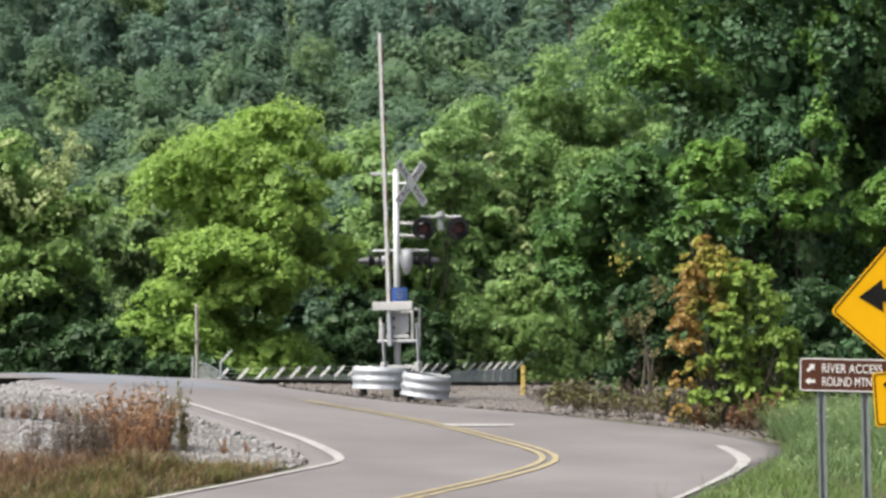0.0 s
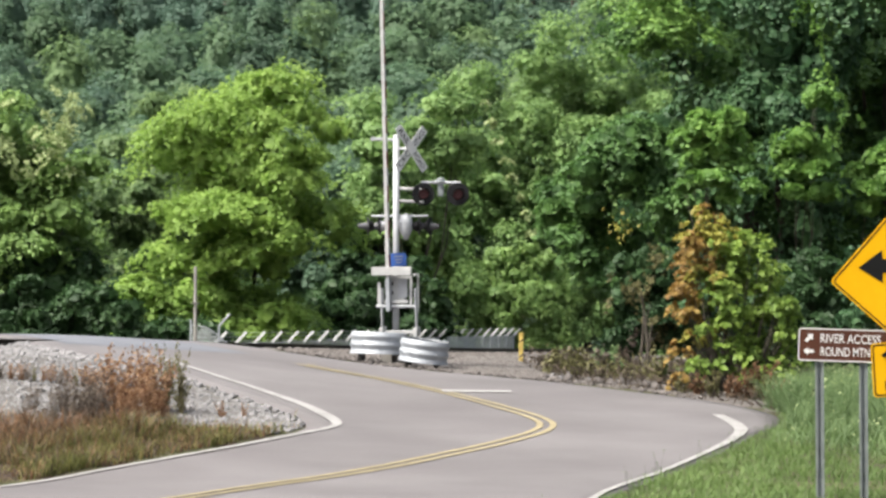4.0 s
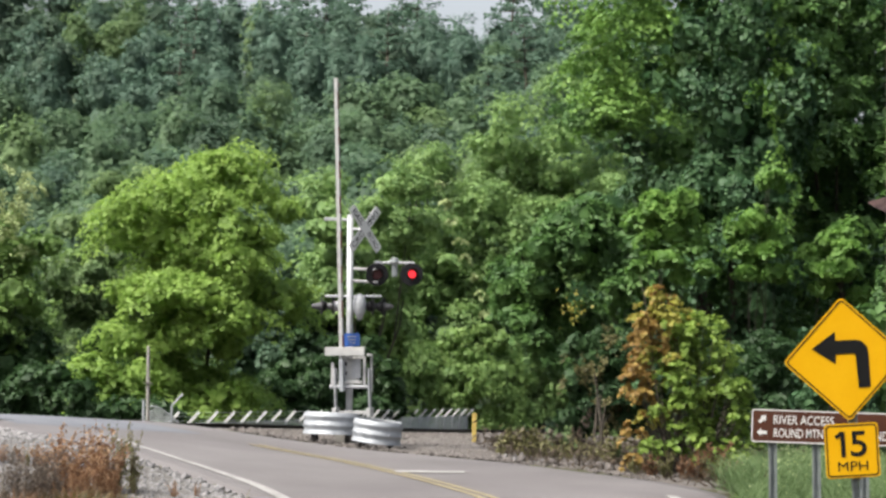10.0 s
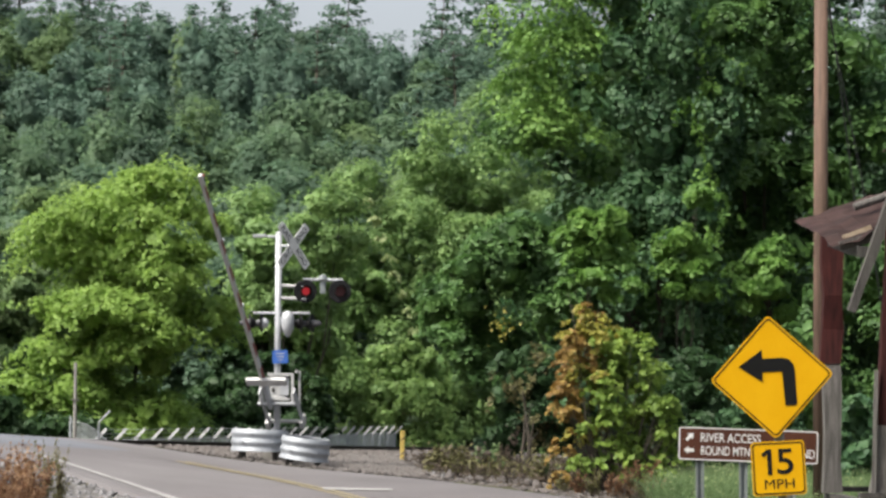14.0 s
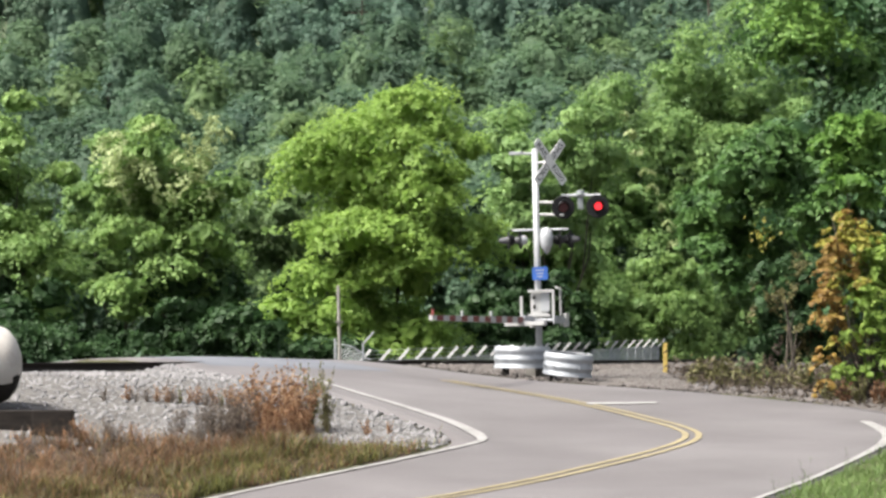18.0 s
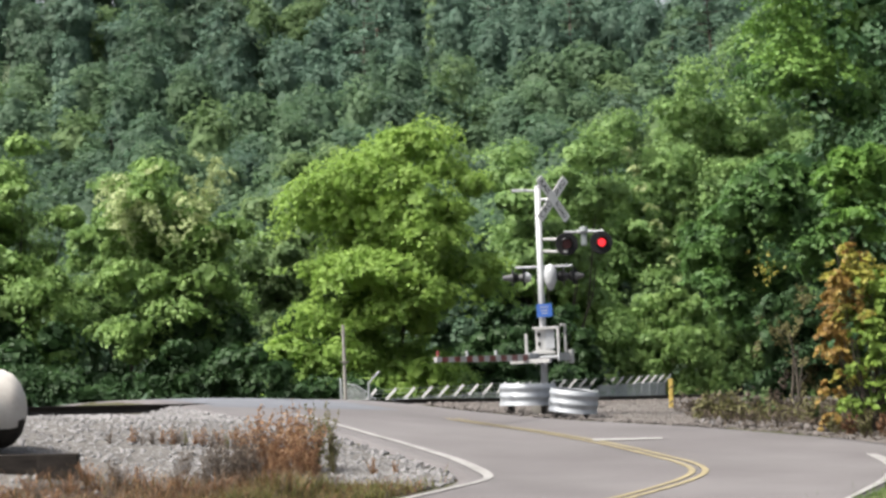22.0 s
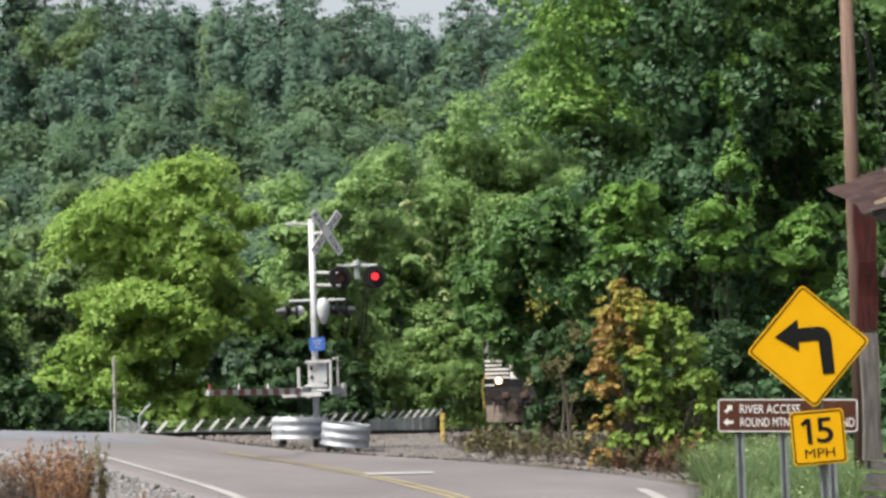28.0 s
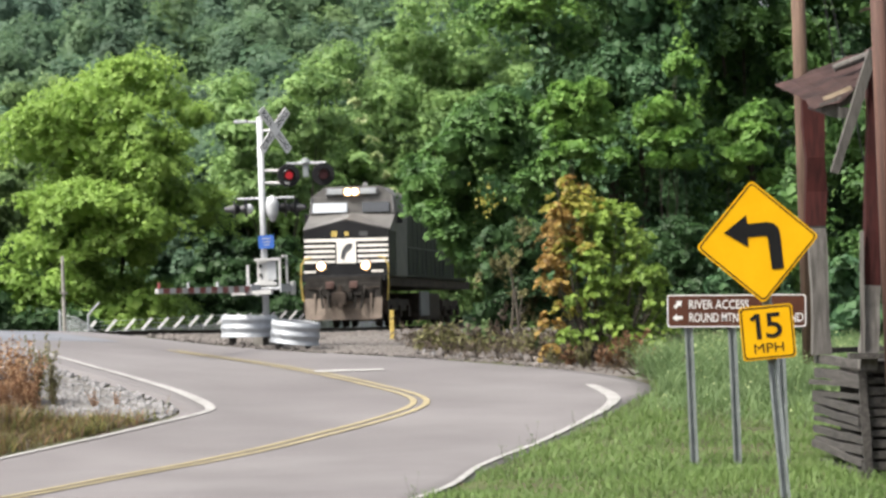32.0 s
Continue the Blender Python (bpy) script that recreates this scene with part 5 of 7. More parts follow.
def build_bank_brush():
    rng = np.random.default_rng(41)
    n = 9000
    x, y = rng.uniform(-.6, 5.0, n), rng.uniform(53, 66, n)
    d = y - (58.2 - .95 * x)
    k = (d > 1.7) & (d < 5.6) & (off_right(x, y) > .6) & (np.sin(x * 3.1) + np.sin(y * 2.3 + x) > -.6 + rng.normal(0, .5, n))
    x, y = x[k], y[k]
    p = np.c_[x, y, ground_z(x, y) + np.abs(rng.normal(0, .2, len(x)))]
    alone("bank_weeds", leaf_mesh("bank_weeds", leaf_arrays(rng, p, np.tile([0, -.5, .6], (len(p), 1)), .17, .3, -.3, .8)), LEAF_OLIVE, "olive and brown weeds on the bank", "weeds", kind="stuff")


def stones_mesh(rng, x, y, size, lift=0.25):
    """Broken stones: squashed, uneven octahedra."""
    n = len(x)
    z = ground_z(x, y)
    s = size * rng.uniform(.5, 1.5, n)
    o = np.array([(1, 0, 0), (0, 1, 0), (-1, 0, 0), (0, -1, 0), (0, 0, 1), (0, 0, -1)], float)
    v = o[None] * rng.uniform(.6, 1.1, (n, 6, 1)) + rng.normal(0, .18, (n, 6, 3))
    a = rng.uniform(0, 6.28, n)
    c, q = np.cos(a)[:, None], np.sin(a)[:, None]
    v = np.stack([v[..., 0] * c - v[..., 1] * q, v[..., 0] * q + v[..., 1] * c, v[..., 2] * .7], -1) * s[:, None, None]
    v += np.c_[x, y, z + s * lift][:, None]
    f = np.array([(0, 1, 4), (1, 2, 4), (2, 3, 4), (3, 0, 4), (1, 0, 5), (2, 1, 5), (3, 2, 5), (0, 3, 5)])
    return mesh_np("stones", v.reshape(-1, 3), None, (np.arange(n)[:, None, None] * 6 + f).reshape(-1, 3))


def bed(name, keep, x0, x1, y0, y1, material, label, off, lift=.035):
    """A thin sheet of stone or soil over the ground where keep() holds; it runs in under the pavement's edge."""
    xs, ys = np.arange(x0, x1, .25), np.arange(y0, y1, .25)
    xx, yy = np.meshgrid(xs, ys)
    o = off(xx.ravel(), yy.ravel())
    zz = ground_z(xx.ravel(), yy.ravel()) - .012 + (lift + .012) * smooth(.05, .5, o)
    idx = np.arange(xx.size).reshape(xx.shape)
    quads = np.stack([idx[:-1, :-1], idx[:-1, 1:], idx[1:, 1:], idx[1:, :-1]], -1).reshape(-1, 4)
    ok = keep(xx[:-1, :-1].ravel() + .125, yy[:-1, :-1].ravel() + .125) & (off(xx[:-1, :-1].ravel() + .125, yy[:-1, :-1].ravel() + .125) > -.4)
    me = mesh_np(name, np.c_[xx.ravel(), yy.ravel(), zz], quads[ok])
    alone(name, me, material, label, "ground", kind="structure")


def build_bank_plants():
    rng = np.random.default_rng(31)
    kinds = [weed(rng, 1.0, 8, 46, .12) for _ in range(3)]
    for i in range(52):
        x = rng.uniform(-.3, 4.4)
        y = 58.6 - .95 * x + rng.uniform(1.9, 5.2)
        h = rng.uniform(.3, .75)
        c = rng.integers(0, 4)
        st, lv = kinds[i % 3]
        t = thing("low_plant", Matrix.LocRotScale((x, y, gz(x, y)), Euler((0, 0, rng.uniform(0, 6))), (h * 1.2, h * 1.2, h)), "brownish dead plant on the stony bank" if c in (0, 3) else "leafy green plant on the stony bank", "plant", "plants on the bank")
        for s in st:
            part("stem", s, BARK, t)
        me = lv.copy()
        me.materials.clear()
        part("leaves", me, (LEAF_DRY, LEAF_OLIVE, LEAF_GREY, LEAF_DEAD)[c], t)
    for x, y, h, c in ((2.5, 54.75, .5, 0), (2.8, 54.4, .6, 1), (3.1, 54.2, .55, 0), (3.4, 54.0, .7, 0), (3.75, 53.7, .6, 1), (3.95, 53.5, .5, 0), (3.6, 54.3, .8, 0), (2.2, 55.2, .45, 1)):
        st, lv = kinds[int(x * 10) % 3]
        t = thing("low_plant", Matrix.LocRotScale((x, y, gz(x, y)), Euler((0, 0, rng.uniform(0, 6))), (h, h, h)), "russet withered plant at the foot of the bush", "plant", "plants on the bank")
        for s in st:
            part("stem", s, STEM_RUST, t)
        me = lv.copy()
        me.materials.clear()
        part("leaves", me, (LEAF_RUSSET, LEAF_OLIVE)[c], t)


def build_edge_weeds():
    rng = np.random.default_rng(37)
    kinds = [weed(rng, 1.0, 6, 12, .05) for _ in range(3)]
    rows = RIGHT[(RIGHT[:, 1] > 31) & (RIGHT[:, 1] < 46)]
    for i in range(22):
        p = rows[rng.integers(0, len(rows))]
        x, y = p[0] + rng.uniform(.05, .5), p[1] + rng.uniform(-.2, .2)
        h = rng.uniform(.22, .5)
        st, lv = kinds[i % 3]
        t = thing("verge_weed", Matrix.LocRotScale((x, y, gz(x, y)), Euler((0, 0, rng.uniform(0, 6))), (h * .8, h * .8, h)), "wispy thin weed at the road's grassy edge", "weed", "weeds at the road's edge")
        for s in st:
            part("stem", s, BARK, t)
        me = lv.copy()
        me.materials.clear()
        part("leaves", me, GRASS_TALL, t)


def build_gravel():
    rng = np.random.default_rng(29)
    bed("gravel_bed", lambda x, y: (x - track_x(y) > .8) & (off_left(x, y) > smooth(44.7, 40.5, y) * 3.2 - .4), -16, -3.6, 38, 62, BALLAST, "grey gravel ground beside the track", off_left)
    bed("gravel_bed", lambda x, y: (x - track_x(y) > 1.0) & (x < 4.6 - (y - 54) * .05), -7, 6, 51, 95, STONE_BROWN, "brown gravel ground behind the bend", off_right)
    n = 32000
    x, y = rng.uniform(-15.5, -3.6, n), rng.uniform(38, 62, n)
    d = x - track_x(y)
    ol = off_left(x, y)
    k = (ol > .05) & (d > 0.9) & (ol > smooth(44.7, 40.5, y) * 3.7)
    x, y = x[k], y[k]
    alone("crushed_stone", stones_mesh(rng, x, y, .06), STONE, "pale grey crushed stone along the track", "gravel", kind="stuff")
    n = 16000
    x, y = rng.uniform(-6.5, 3, n), rng.uniform(55, 90, n)
    d = x - track_x(y)
    k = (off_right(x, y) > .1) & (d > 1.0) & (d < 6.5)
    alone("crushed_stone", stones_mesh(rng, x[k], y[k], .075), STONE_BROWN, "brownish crushed stone beyond the road", "gravel", kind="stuff")
    n = 18000
    x, y = rng.uniform(-6.5, 3.5, n), rng.uniform(54, 72, n)
    d = x - track_x(y)
    k = (off_right(x, y) > .05) & (d > 1.2) & (x < 2.6 - (y - 54) * .06)
    alone("crushed_stone", stones_mesh(rng, x[k], y[k], .05), STONE_BROWN, "brownish crushed stone behind the bend", "gravel", kind="stuff")
    for i in range(64):
        x = rng.uniform(-.6, 4.2)
        y = 57.2 - .95 * x + rng.uniform(.1, 1.6)
        me = stones_mesh(rng, np.array([0.0]), np.array([0.0]), .15)
        co = np.zeros(18, np.float32)
        me.vertices.foreach_get("co", co)
        co = co.reshape(6, 3)
        co[:, 2] -= co[:, 2].mean()
        me.vertices.foreach_set("co", co.ravel())
        alone("rock", me, STONE if i % 8 == 0 else STONE_BROWN, "rough pale grey rock lying on the bank" if i % 8 == 0 else "rough brownish rock lying on the bank", "rock", "rocks on the bank", m=Matrix.LocRotScale((x, y, gz(x, y) + .04), Euler((0, 0, rng.uniform(0, 6))), (rng.uniform(.7, 1.4),) * 3))


# ---- the crossing signal ----
MAST = (-3.83, 62.0)
FLASH = 1.212


def lamp_head(parent, m, side, moving, lit):
    """A flashing light: black disc, hood, lens and the turning lamp insert; faces -y of m."""
    bm = bmesh.new()
    lathe(bm, [(0.0, -.012), (.245, -.012), (.255, 0), (.245, .012), (0.0, .012)], 32, pose(0, 0, 0, 90))
    disc = part("background_disc", bm, BLACK_PAINT, parent, "black round background", m=m)
    bm = bmesh.new()
    r, n = .125, 20
    ring = [[], []]
    for k in range(n + 1):
        a = radians(-20 + 220 * k / n)
        for j, y in enumerate((-.02, -.30 + .12 * abs(math.sin((a - math.pi / 2) / 2)))):
            ring[j].append(bm.verts.new((r * math.cos(a), y, r * math.sin(a))))
    for k in range(n):
        bm.faces.new((ring[0][k], ring[0][k + 1], ring[1][k + 1], ring[1][k]))
    part("hood", bm, BLACK_PAINT, disc)
    bm = bmesh.new()
    lathe(bm, [(0, -.07), (.07, -.06), (.105, -.03), (.108, 0), (0.0, .01)], 24, pose(0, 0, 0, 90) @ Matrix.Scale(1, 4))
    for v in bm.verts:
        v.co.y = -abs(v.co.y) * .5 - .014
    part("lens", bm, LENS_DARK, disc, "dark red lens", smooth=True)
    bm = bmesh.new()
    bmesh.ops.create_cone(bm, cap_ends=True, segments=20, radius1=.1, radius2=.085, depth=.03, matrix=pose(0, -.012, 0, 90))
    me = from_bm(bm, "lamp_insert")
    me.materials.append(LENS_DARK)
    me.materials.append(lit)
    for p in me.polygons:
        p.material_index = 1 if p.normal.y < -0.9 else 0
    ins = part("lamp_insert", me, lit, parent, "lamp behind the red lens", m=m @ pose(0, -.085, 0))
    moving.append((ins, m @ pose(0, -.085, 0), side))
    return disc


def build_signal():
    z = gz(*MAST) + 0.02
    sig = thing("crossing_signal", pose(MAST[0], MAST[1], z, 0, -0.9, 0), "silver railway crossing signal with crossbuck, red lights and gate", "crossing signal")
    H = 5.0
    moving = []
    part("foundation", box(bmesh.new(), 0, 0, .05, .6, .6, .35, .03), CONCRETE, sig)
    bm = rod(bmesh.new(), (0, 0, .2), (0, 0, H), .075, .07, 16)
    part("mast", bm, ALU_PAINT, sig, "silver steel mast", smooth=True)
    part("mast_cap", lathe(bmesh.new(), [(0, H + .05), (.06, H + .03), (.08, H)], 14), ALU_PAINT, sig)
    part("junction_base", box(bmesh.new(), 0, 0, .42, .3, .3, .4, .03), ALU_PAINT, sig)
    # bell arm at the top
    bm = rod(bmesh.new(), (0, 0, H - .08), (-.5, 0, H - .06), .03)
    box(bm, -.42, 0, H - .06, .3, .12, .07, .02)
    part("top_bracket", bm, ALU_PAINT, sig)
    # crossbuck, turned a little aside
    cb = pose(.33, -.13, H - .28, 0, 0, 46)
    part("crossbuck_bracket", rod(bmesh.new(), (.0, 0, H - .28), (.33, -.1, H - .28), .03), ALU_PAINT, sig)
    for i, (ang, txt) in enumerate(((48, "CROSSING"), (-48, "RAIL   ROAD"))):
        m = cb @ pose(0, -.02 * i, 0, 0, -ang, 0)
        bl = part("crossbuck_blade", slab(bmesh.new(), rounded(1.22, .21, .03), .012), SIGN_WHITE, sig, "white crossbuck blade with black lettering", m=m)
        for w, x, wd in (((txt, 0, 1.08),) if i == 0 else (("RAIL", -.33, .4), ("ROAD", .33, .42))):
            lettering(w, wd, .125, SIGN_BLACK, bl, pose(x, -.009, 0))
    # front lights
    lz = H - 1.28
    for zz in (lz + .1, lz - .17):
        part("light_arm", rod(bmesh.new(), (0, 0, zz + .03), (.62, -.05, zz), .035), WHITE_PAINT, sig)
    part("light_crossarm", rod(bmesh.new(), (.55, 0, lz + .26), (1.42, 0, lz + .25), .032), ALU_PAINT, sig)
    bm = box(bmesh.new(), .98, .04, lz + .1, .13, .1, .3, .03)
    lathe(bm, [(0, .11), (.08, .09), (.11, 0), (0, 0)], 14, pose(.98, .02, lz + .27))
    part("junction_box", bm, POST_STEEL, sig, "dull grey junction box")
    for x in (.74, 1.22):
        part("lamp_strut", rod(bmesh.new(), (.98, .03, lz + .33), (x + .2 * (x - .98), .03, lz + .22), .022, n=6), ALU_PAINT, sig)
    for x, s in ((.60, "L"), (1.36, "R")):
        part("lamp_housing", rod(bmesh.new(), (x, .0, lz), (x, .22, lz), .11, .09, 16), BLACK_PAINT, sig)
        lamp_head(sig, pose(x, -.05, lz, 0, 0, 8), s, moving, LAMP_RED if s == "R" else LAMP_RED_DIM)
    # lights that face the side road and the way back
    bz = H - 1.98
    part("light_crossarm", rod(bmesh.new(), (-.55, 0, bz + .22), (.7, 0, bz + .22), .028), ALU_PAINT, sig)
    for x, yaw in ((-.36, -95), (-.62, -80), (.5, 100), (.74, 75)):
        m = pose(x, .12 if x > 0 else 0, bz, 0, 0, yaw)
        bm = bmesh.new()
        lathe(bm, [(0, -.01), (.2, -.01), (.208, 0), (.2, .01), (0, .01)], 28, pose(0, 0, 0, 90))
        disc = part("background_disc", bm, BLACK_PAINT, sig, "black round background", m=m)
        bm = bmesh.new()
        lathe(bm, [(.1, 0), (.045, .22)], 18, pose(0, 0, 0, 90))
        part("hood", bm, LOCO_GREY, disc, "dull dark grey hood")
        part("lamp_back", lathe(bmesh.new(), [(0, .0), (.12, .0), (.11, -.09), (.06, -.15), (0, -.16)], 20, pose(0, 0, 0, 90)), ALU_PAINT if x == -.36 else BLACK_PAINT, disc, "lamp back", smooth=True)
    part("lamp_back", lathe(bmesh.new(), [(0, .3), (.1, .25), (.15, .1), (.13, -.1), (.06, -.26), (0, -.3)], 18, pose(.22, -.12, bz - .02)), ALU_PAINT, sig, "silver bell-shaped lamp back", smooth=True)
    # blue notice
    nt = part("notice_plate", slab(bmesh.new(), rounded(.34, .29, .03), .01), SIGN_BLUE, sig, "blue notice plate with unreadable white lines", m=pose(.06, -.1, H - 2.72, 0, -2, 0))
    for k in range(3):
        part("notice_line", box(bmesh.new(), 0, -.008, .07 - .07 * k, .2 - .04 * k, .004, .018), WHITE_PAINT, nt)
    # gate mechanism
    gzz = 1.25
    part("gate_mechanism", box(bmesh.new(), .02, .03, gzz + .38, .36, .34, .56, .04), WHITE_PAINT, sig, "silver gate mechanism box")
    part("mechanism_door", box(bmesh.new(), .16, -.15, gzz + .4, .2, .02, .42, .01), ALU_PAINT, sig, "mechanism door plate")
    for zz in (gzz + .3, gzz + .5):
        part("hinge", box(bmesh.new(), -.08, -.15, zz, .06, .03, .08, .01), GRIME_AND_SHADE, sig, "dark hinge")
    part("mechanism_tray", box(bmesh.new(), .02, -.1, gzz + .1, .5, .28, .07, .015), WHITE_PAINT, sig, "white steel tray")
    part("hinge_shaft", rod(bmesh.new(), (-.42, -.2, gzz), (.44, -.2, gzz), .04), ALU_PAINT, sig, "silver hinge shaft")
    for x in (-.36, .34):
        part("mechanism_upright", box(bmesh.new(), x, -.2, gzz + .34 - (.06 if x < 0 else 0), .06, .06, .62 - (.12 if x < 0 else 0), .012), WHITE_PAINT, sig)
    part("mechanism_upright", box(bmesh.new(), .48, .1, gzz + .3, .05, .05, .85, .012), WHITE_PAINT, sig)
    part("mechanism_frame", box(bmesh.new(), .08, -.2, gzz + .64, .58, .06, .06, .01), WHITE_PAINT, sig)
    part("mechanism_frame", box(bmesh.new(), .42, -.06, gzz + .7, .06, .36, .06, .01), WHITE_PAINT, sig)
    # gate arm with counterweight arms: built along +x, hinged at its origin
    hinge = (-.14, -.2, gzz)
    arm = part("gate_arm", slab(bmesh.new(), [(.5, -.075), (.5, .075), (6.75, .05), (6.75, -.05)], .07), WHITE_PAINT, sig, "red and white striped gate arm")
    n = 8
    for k in range(n):
        x0 = .75 + k * .76
        x1 = x0 + .38
        h0, h1 = .072 - .004 * (x0 - .5), .072 - .004 * (x1 - .5)
        part("red_stripe", slab(bmesh.new(), [(x0, -h0), (x0, h0), (x1, h1), (x1, -h1)], .076), RED_STRIPE, arm)
    for x in (6.6, 4.8, 2.9):
        part("arm_light", rod(bmesh.new(), (x, 0, .05), (x, 0, .17), .03, .028), RED_STRIPE if x > 6 else ALU_PAINT, arm)
    part("arm_clamp", box(bmesh.new(), .25, 0, 0, .7, .09, .2, .02), GALV, arm)
    part("arm_crossbar", box(bmesh.new(), .78, .1, -.08, .18, .9, .09, .01), WHITE_PAINT, arm, "white crossbar plate")
    for y in (-.16, .62):
        bm = bmesh.new()
        slab(bm, [(-.62, -.06), (-.62, .06), (.4, .09), (.4, -.09)], .025)
        part("counterweight_arm", bm, ALU_PAINT, arm, m=pose(0, y, 0))
    bm = box(bmesh.new(), -.56, -.16, 0, .2, .09, .3, .02)
    box(bm, -.56, .62, 0, .2, .09, .3, .02)
    box(bm, -.56, .23, 0, .06, .7, .06)
    part("counterweight", bm, WHITE_PAINT, arm, "white counterweight plates")
    return sig, arm, hinge, moving


def build_guard():
    """Rounded guard rails about the signal's foot."""
    prof = []
    for k in range(25):
        q = k / 24
        prof.append((q * .48, .014 * math.cos(q * 2.5 * 2 * math.pi)))
    for name, cx, cy, r, zz, lb in (("guard_rail", -4.22, 61.95, .62, .2, "rounded galvanised guard rail before the signal"), ("guard_rail", -3.2, 61.05, .53, .14, "tilted rounded galvanised guard rail beside the signal")):
        t = thing(name, pose(cx, cy, gz(cx, cy), 3 if cx > -4 else 0, 6 if cx > -4 else 1), lb, "guard rail", "guard rails about the signal")
        bm = bmesh.new()
        lathe(bm, [(r + b, zz + a) for a, b in prof] + [(r + prof[-1][1] - .02, zz + .48)] + [(r + b - .03, zz + a) for a, b in prof[::-1]], 40)
        part("rail_beam", bm, GALV, t, smooth=True)
        for k in range(4):
            a = radians(45 + 90 * k)
            part("guard_post", box(bmesh.new(), (r - .1) * math.cos(a), (r - .1) * math.sin(a), .14, .1, .15, .8, .01), GRIME_AND_SHADE, t)
        for k in range(5):
            a = radians(-150 + 30 * k)
            part("bolt", rod(bmesh.new(), ((r + .03) * math.cos(a), (r + .03) * math.sin(a), zz + .2), ((r + .07) * math.cos(a), (r + .07) * math.sin(a), zz + .2), .018), GALV, t)


def build_fence():
    t = thing("security_fence", pose(0, 0, 0), "chain-link fence with slanting silver barbed-wire arms", "fence")
    pts = []
    y = 81.0
    while y < 133:
        pts.append((float(track_x(y)) - 4.1, y))
        y += 2.05
    top = lambda yy: 1.76 + (yy - 81) * .0088
    post = from_bm(rod(bmesh.new(), (0, 0, -1.95), (0, 0, 0), .035, n=8), "fence_post")
    armm = from_bm(box(bmesh.new(), .17, 0, .15, .075, .05, .48, m=pose(0, 0, 0, 0, 42, 0) @ pose(-.17, 0, .08)), "barb_arm")
    for m, mat in ((post, GALV), (armm, SIGN_WHITE)):
        m.materials.append(mat)
    for x, yy in pts:
        p = part("fence_post", post, GALV, t, m=pose(x, yy, top(yy)))
        part("barb_arm", armm, SIGN_WHITE, p)
    for (x0, y0), (x1, y1) in zip(pts, pts[1:]):
        part("top_rail", rod(bmesh.new(), (x0, y0, top(y0)), (x1, y1, top(y1)), .02, n=6), GALV, t)
    # woven wire: crossing diagonals, one mesh
    v, f = [], []
    for (x0, y0), (x1, y1) in zip(pts, pts[1:]):
        a, b = np.array([x0, y0, 0]), np.array([x1, y1, 0])
        ln = np.linalg.norm(b - a)
        k = int(ln / .09)
        for s in (0, 1):
            for i in range(-20, k):
                p0, p1 = i / k, (i + 20) / k
                z0, z1 = (-1.75, 0) if s == 0 else (0, -1.75)
                lo, hi = max(p0, 0), min(p1, 1)
                if hi <= lo:
                    continue
                za, zb = z0 + (z1 - z0) * (lo - p0) / (p1 - p0), z0 + (z1 - z0) * (hi - p0) / (p1 - p0)
                A, B = a + (b - a) * lo, a + (b - a) * hi
                A[2], B[2] = top(A[1]) + za, top(B[1]) + zb
                w = np.array([0, 0, .019])
                c = len(v)
                v += [A - w, B - w, B + w, A + w]
                f.append((c, c + 1, c + 2, c + 3))
    part("wire_mesh", mesh_np("wire_mesh", np.array(v), np.array(f)), FENCE_WIRE, t, "woven galvanised wire")
    for k in range(3):
        o = .08 + .12 * k
        bm = bmesh.new()
        tube(bm, [(x + o, y, top(y) + o) for x, y in pts], .006, 4)
        part("barbed_wire", bm, GALV, t)
    # bare post and small gate at the near end of the fence
    x, y = -10.55, 80.0
    g = thing("fence_gate", pose(x, y, 0), "narrow chain-link gate frame at the fence end", "gate")
    for dx, h in ((-.25, 2.45), (.55, 2.3)):
        part("gate_post", rod(bmesh.new(), (dx, 0, .1), (dx, 0, h), .035), GALV, g)
    part("gate_frame", tube(bmesh.new(), [(-.25, 0, 2.3), (.2, 0, 2.22), (.55, 0, 2.0), (.95, 0, 1.62)], .02, 6), GALV, g)
    v, f = [], []
    for k in range(-16, 16):
        for sgn in (1, -1):
            for j in range(20):
                xa, za = -.25 + (k + (j if sgn > 0 else -j) + (0 if sgn > 0 else 16)) * .08, .6 + j * .08
                xb, zb = xa + sgn * .08, za + .08
                if all(-.26 <= q <= .96 and h < np.interp(q, [-.25, .2, .55, .95], [2.3, 2.22, 2.0, 1.62]) for q, h in ((xa, za), (xb, zb))):
                    c = len(v)
                    v += [(xa, .01, za - .01), (xb, .01, zb - .01), (xb, .01, zb + .01), (xa, .01, za + .01)]
                    f.append((c, c + 1, c + 2, c + 3))
    part("wire_mesh", mesh_np("wire_mesh", np.array(v), np.array(f)), FENCE_WIRE, g, "woven galvanised wire")
    part("gate_bar", rod(bmesh.new(), (.55, 0, 2.28), (.86, 0, 2.62), .03), ALU_PAINT, g)
    pl = thing("bare_post", pose(-10.58, 79.5, 0.2), "thin weathered grey wooden post by the fence", "post")
    part("shaft", rod(bmesh.new(), (0, 0, 0), (-.06, 0, 3.75), .06, .045), CONCRETE, pl)
    part("cross_piece", box(bmesh.new(), -.03, -.05, 2.7, .22, .06, .05, .01), GREY_WOOD, pl)


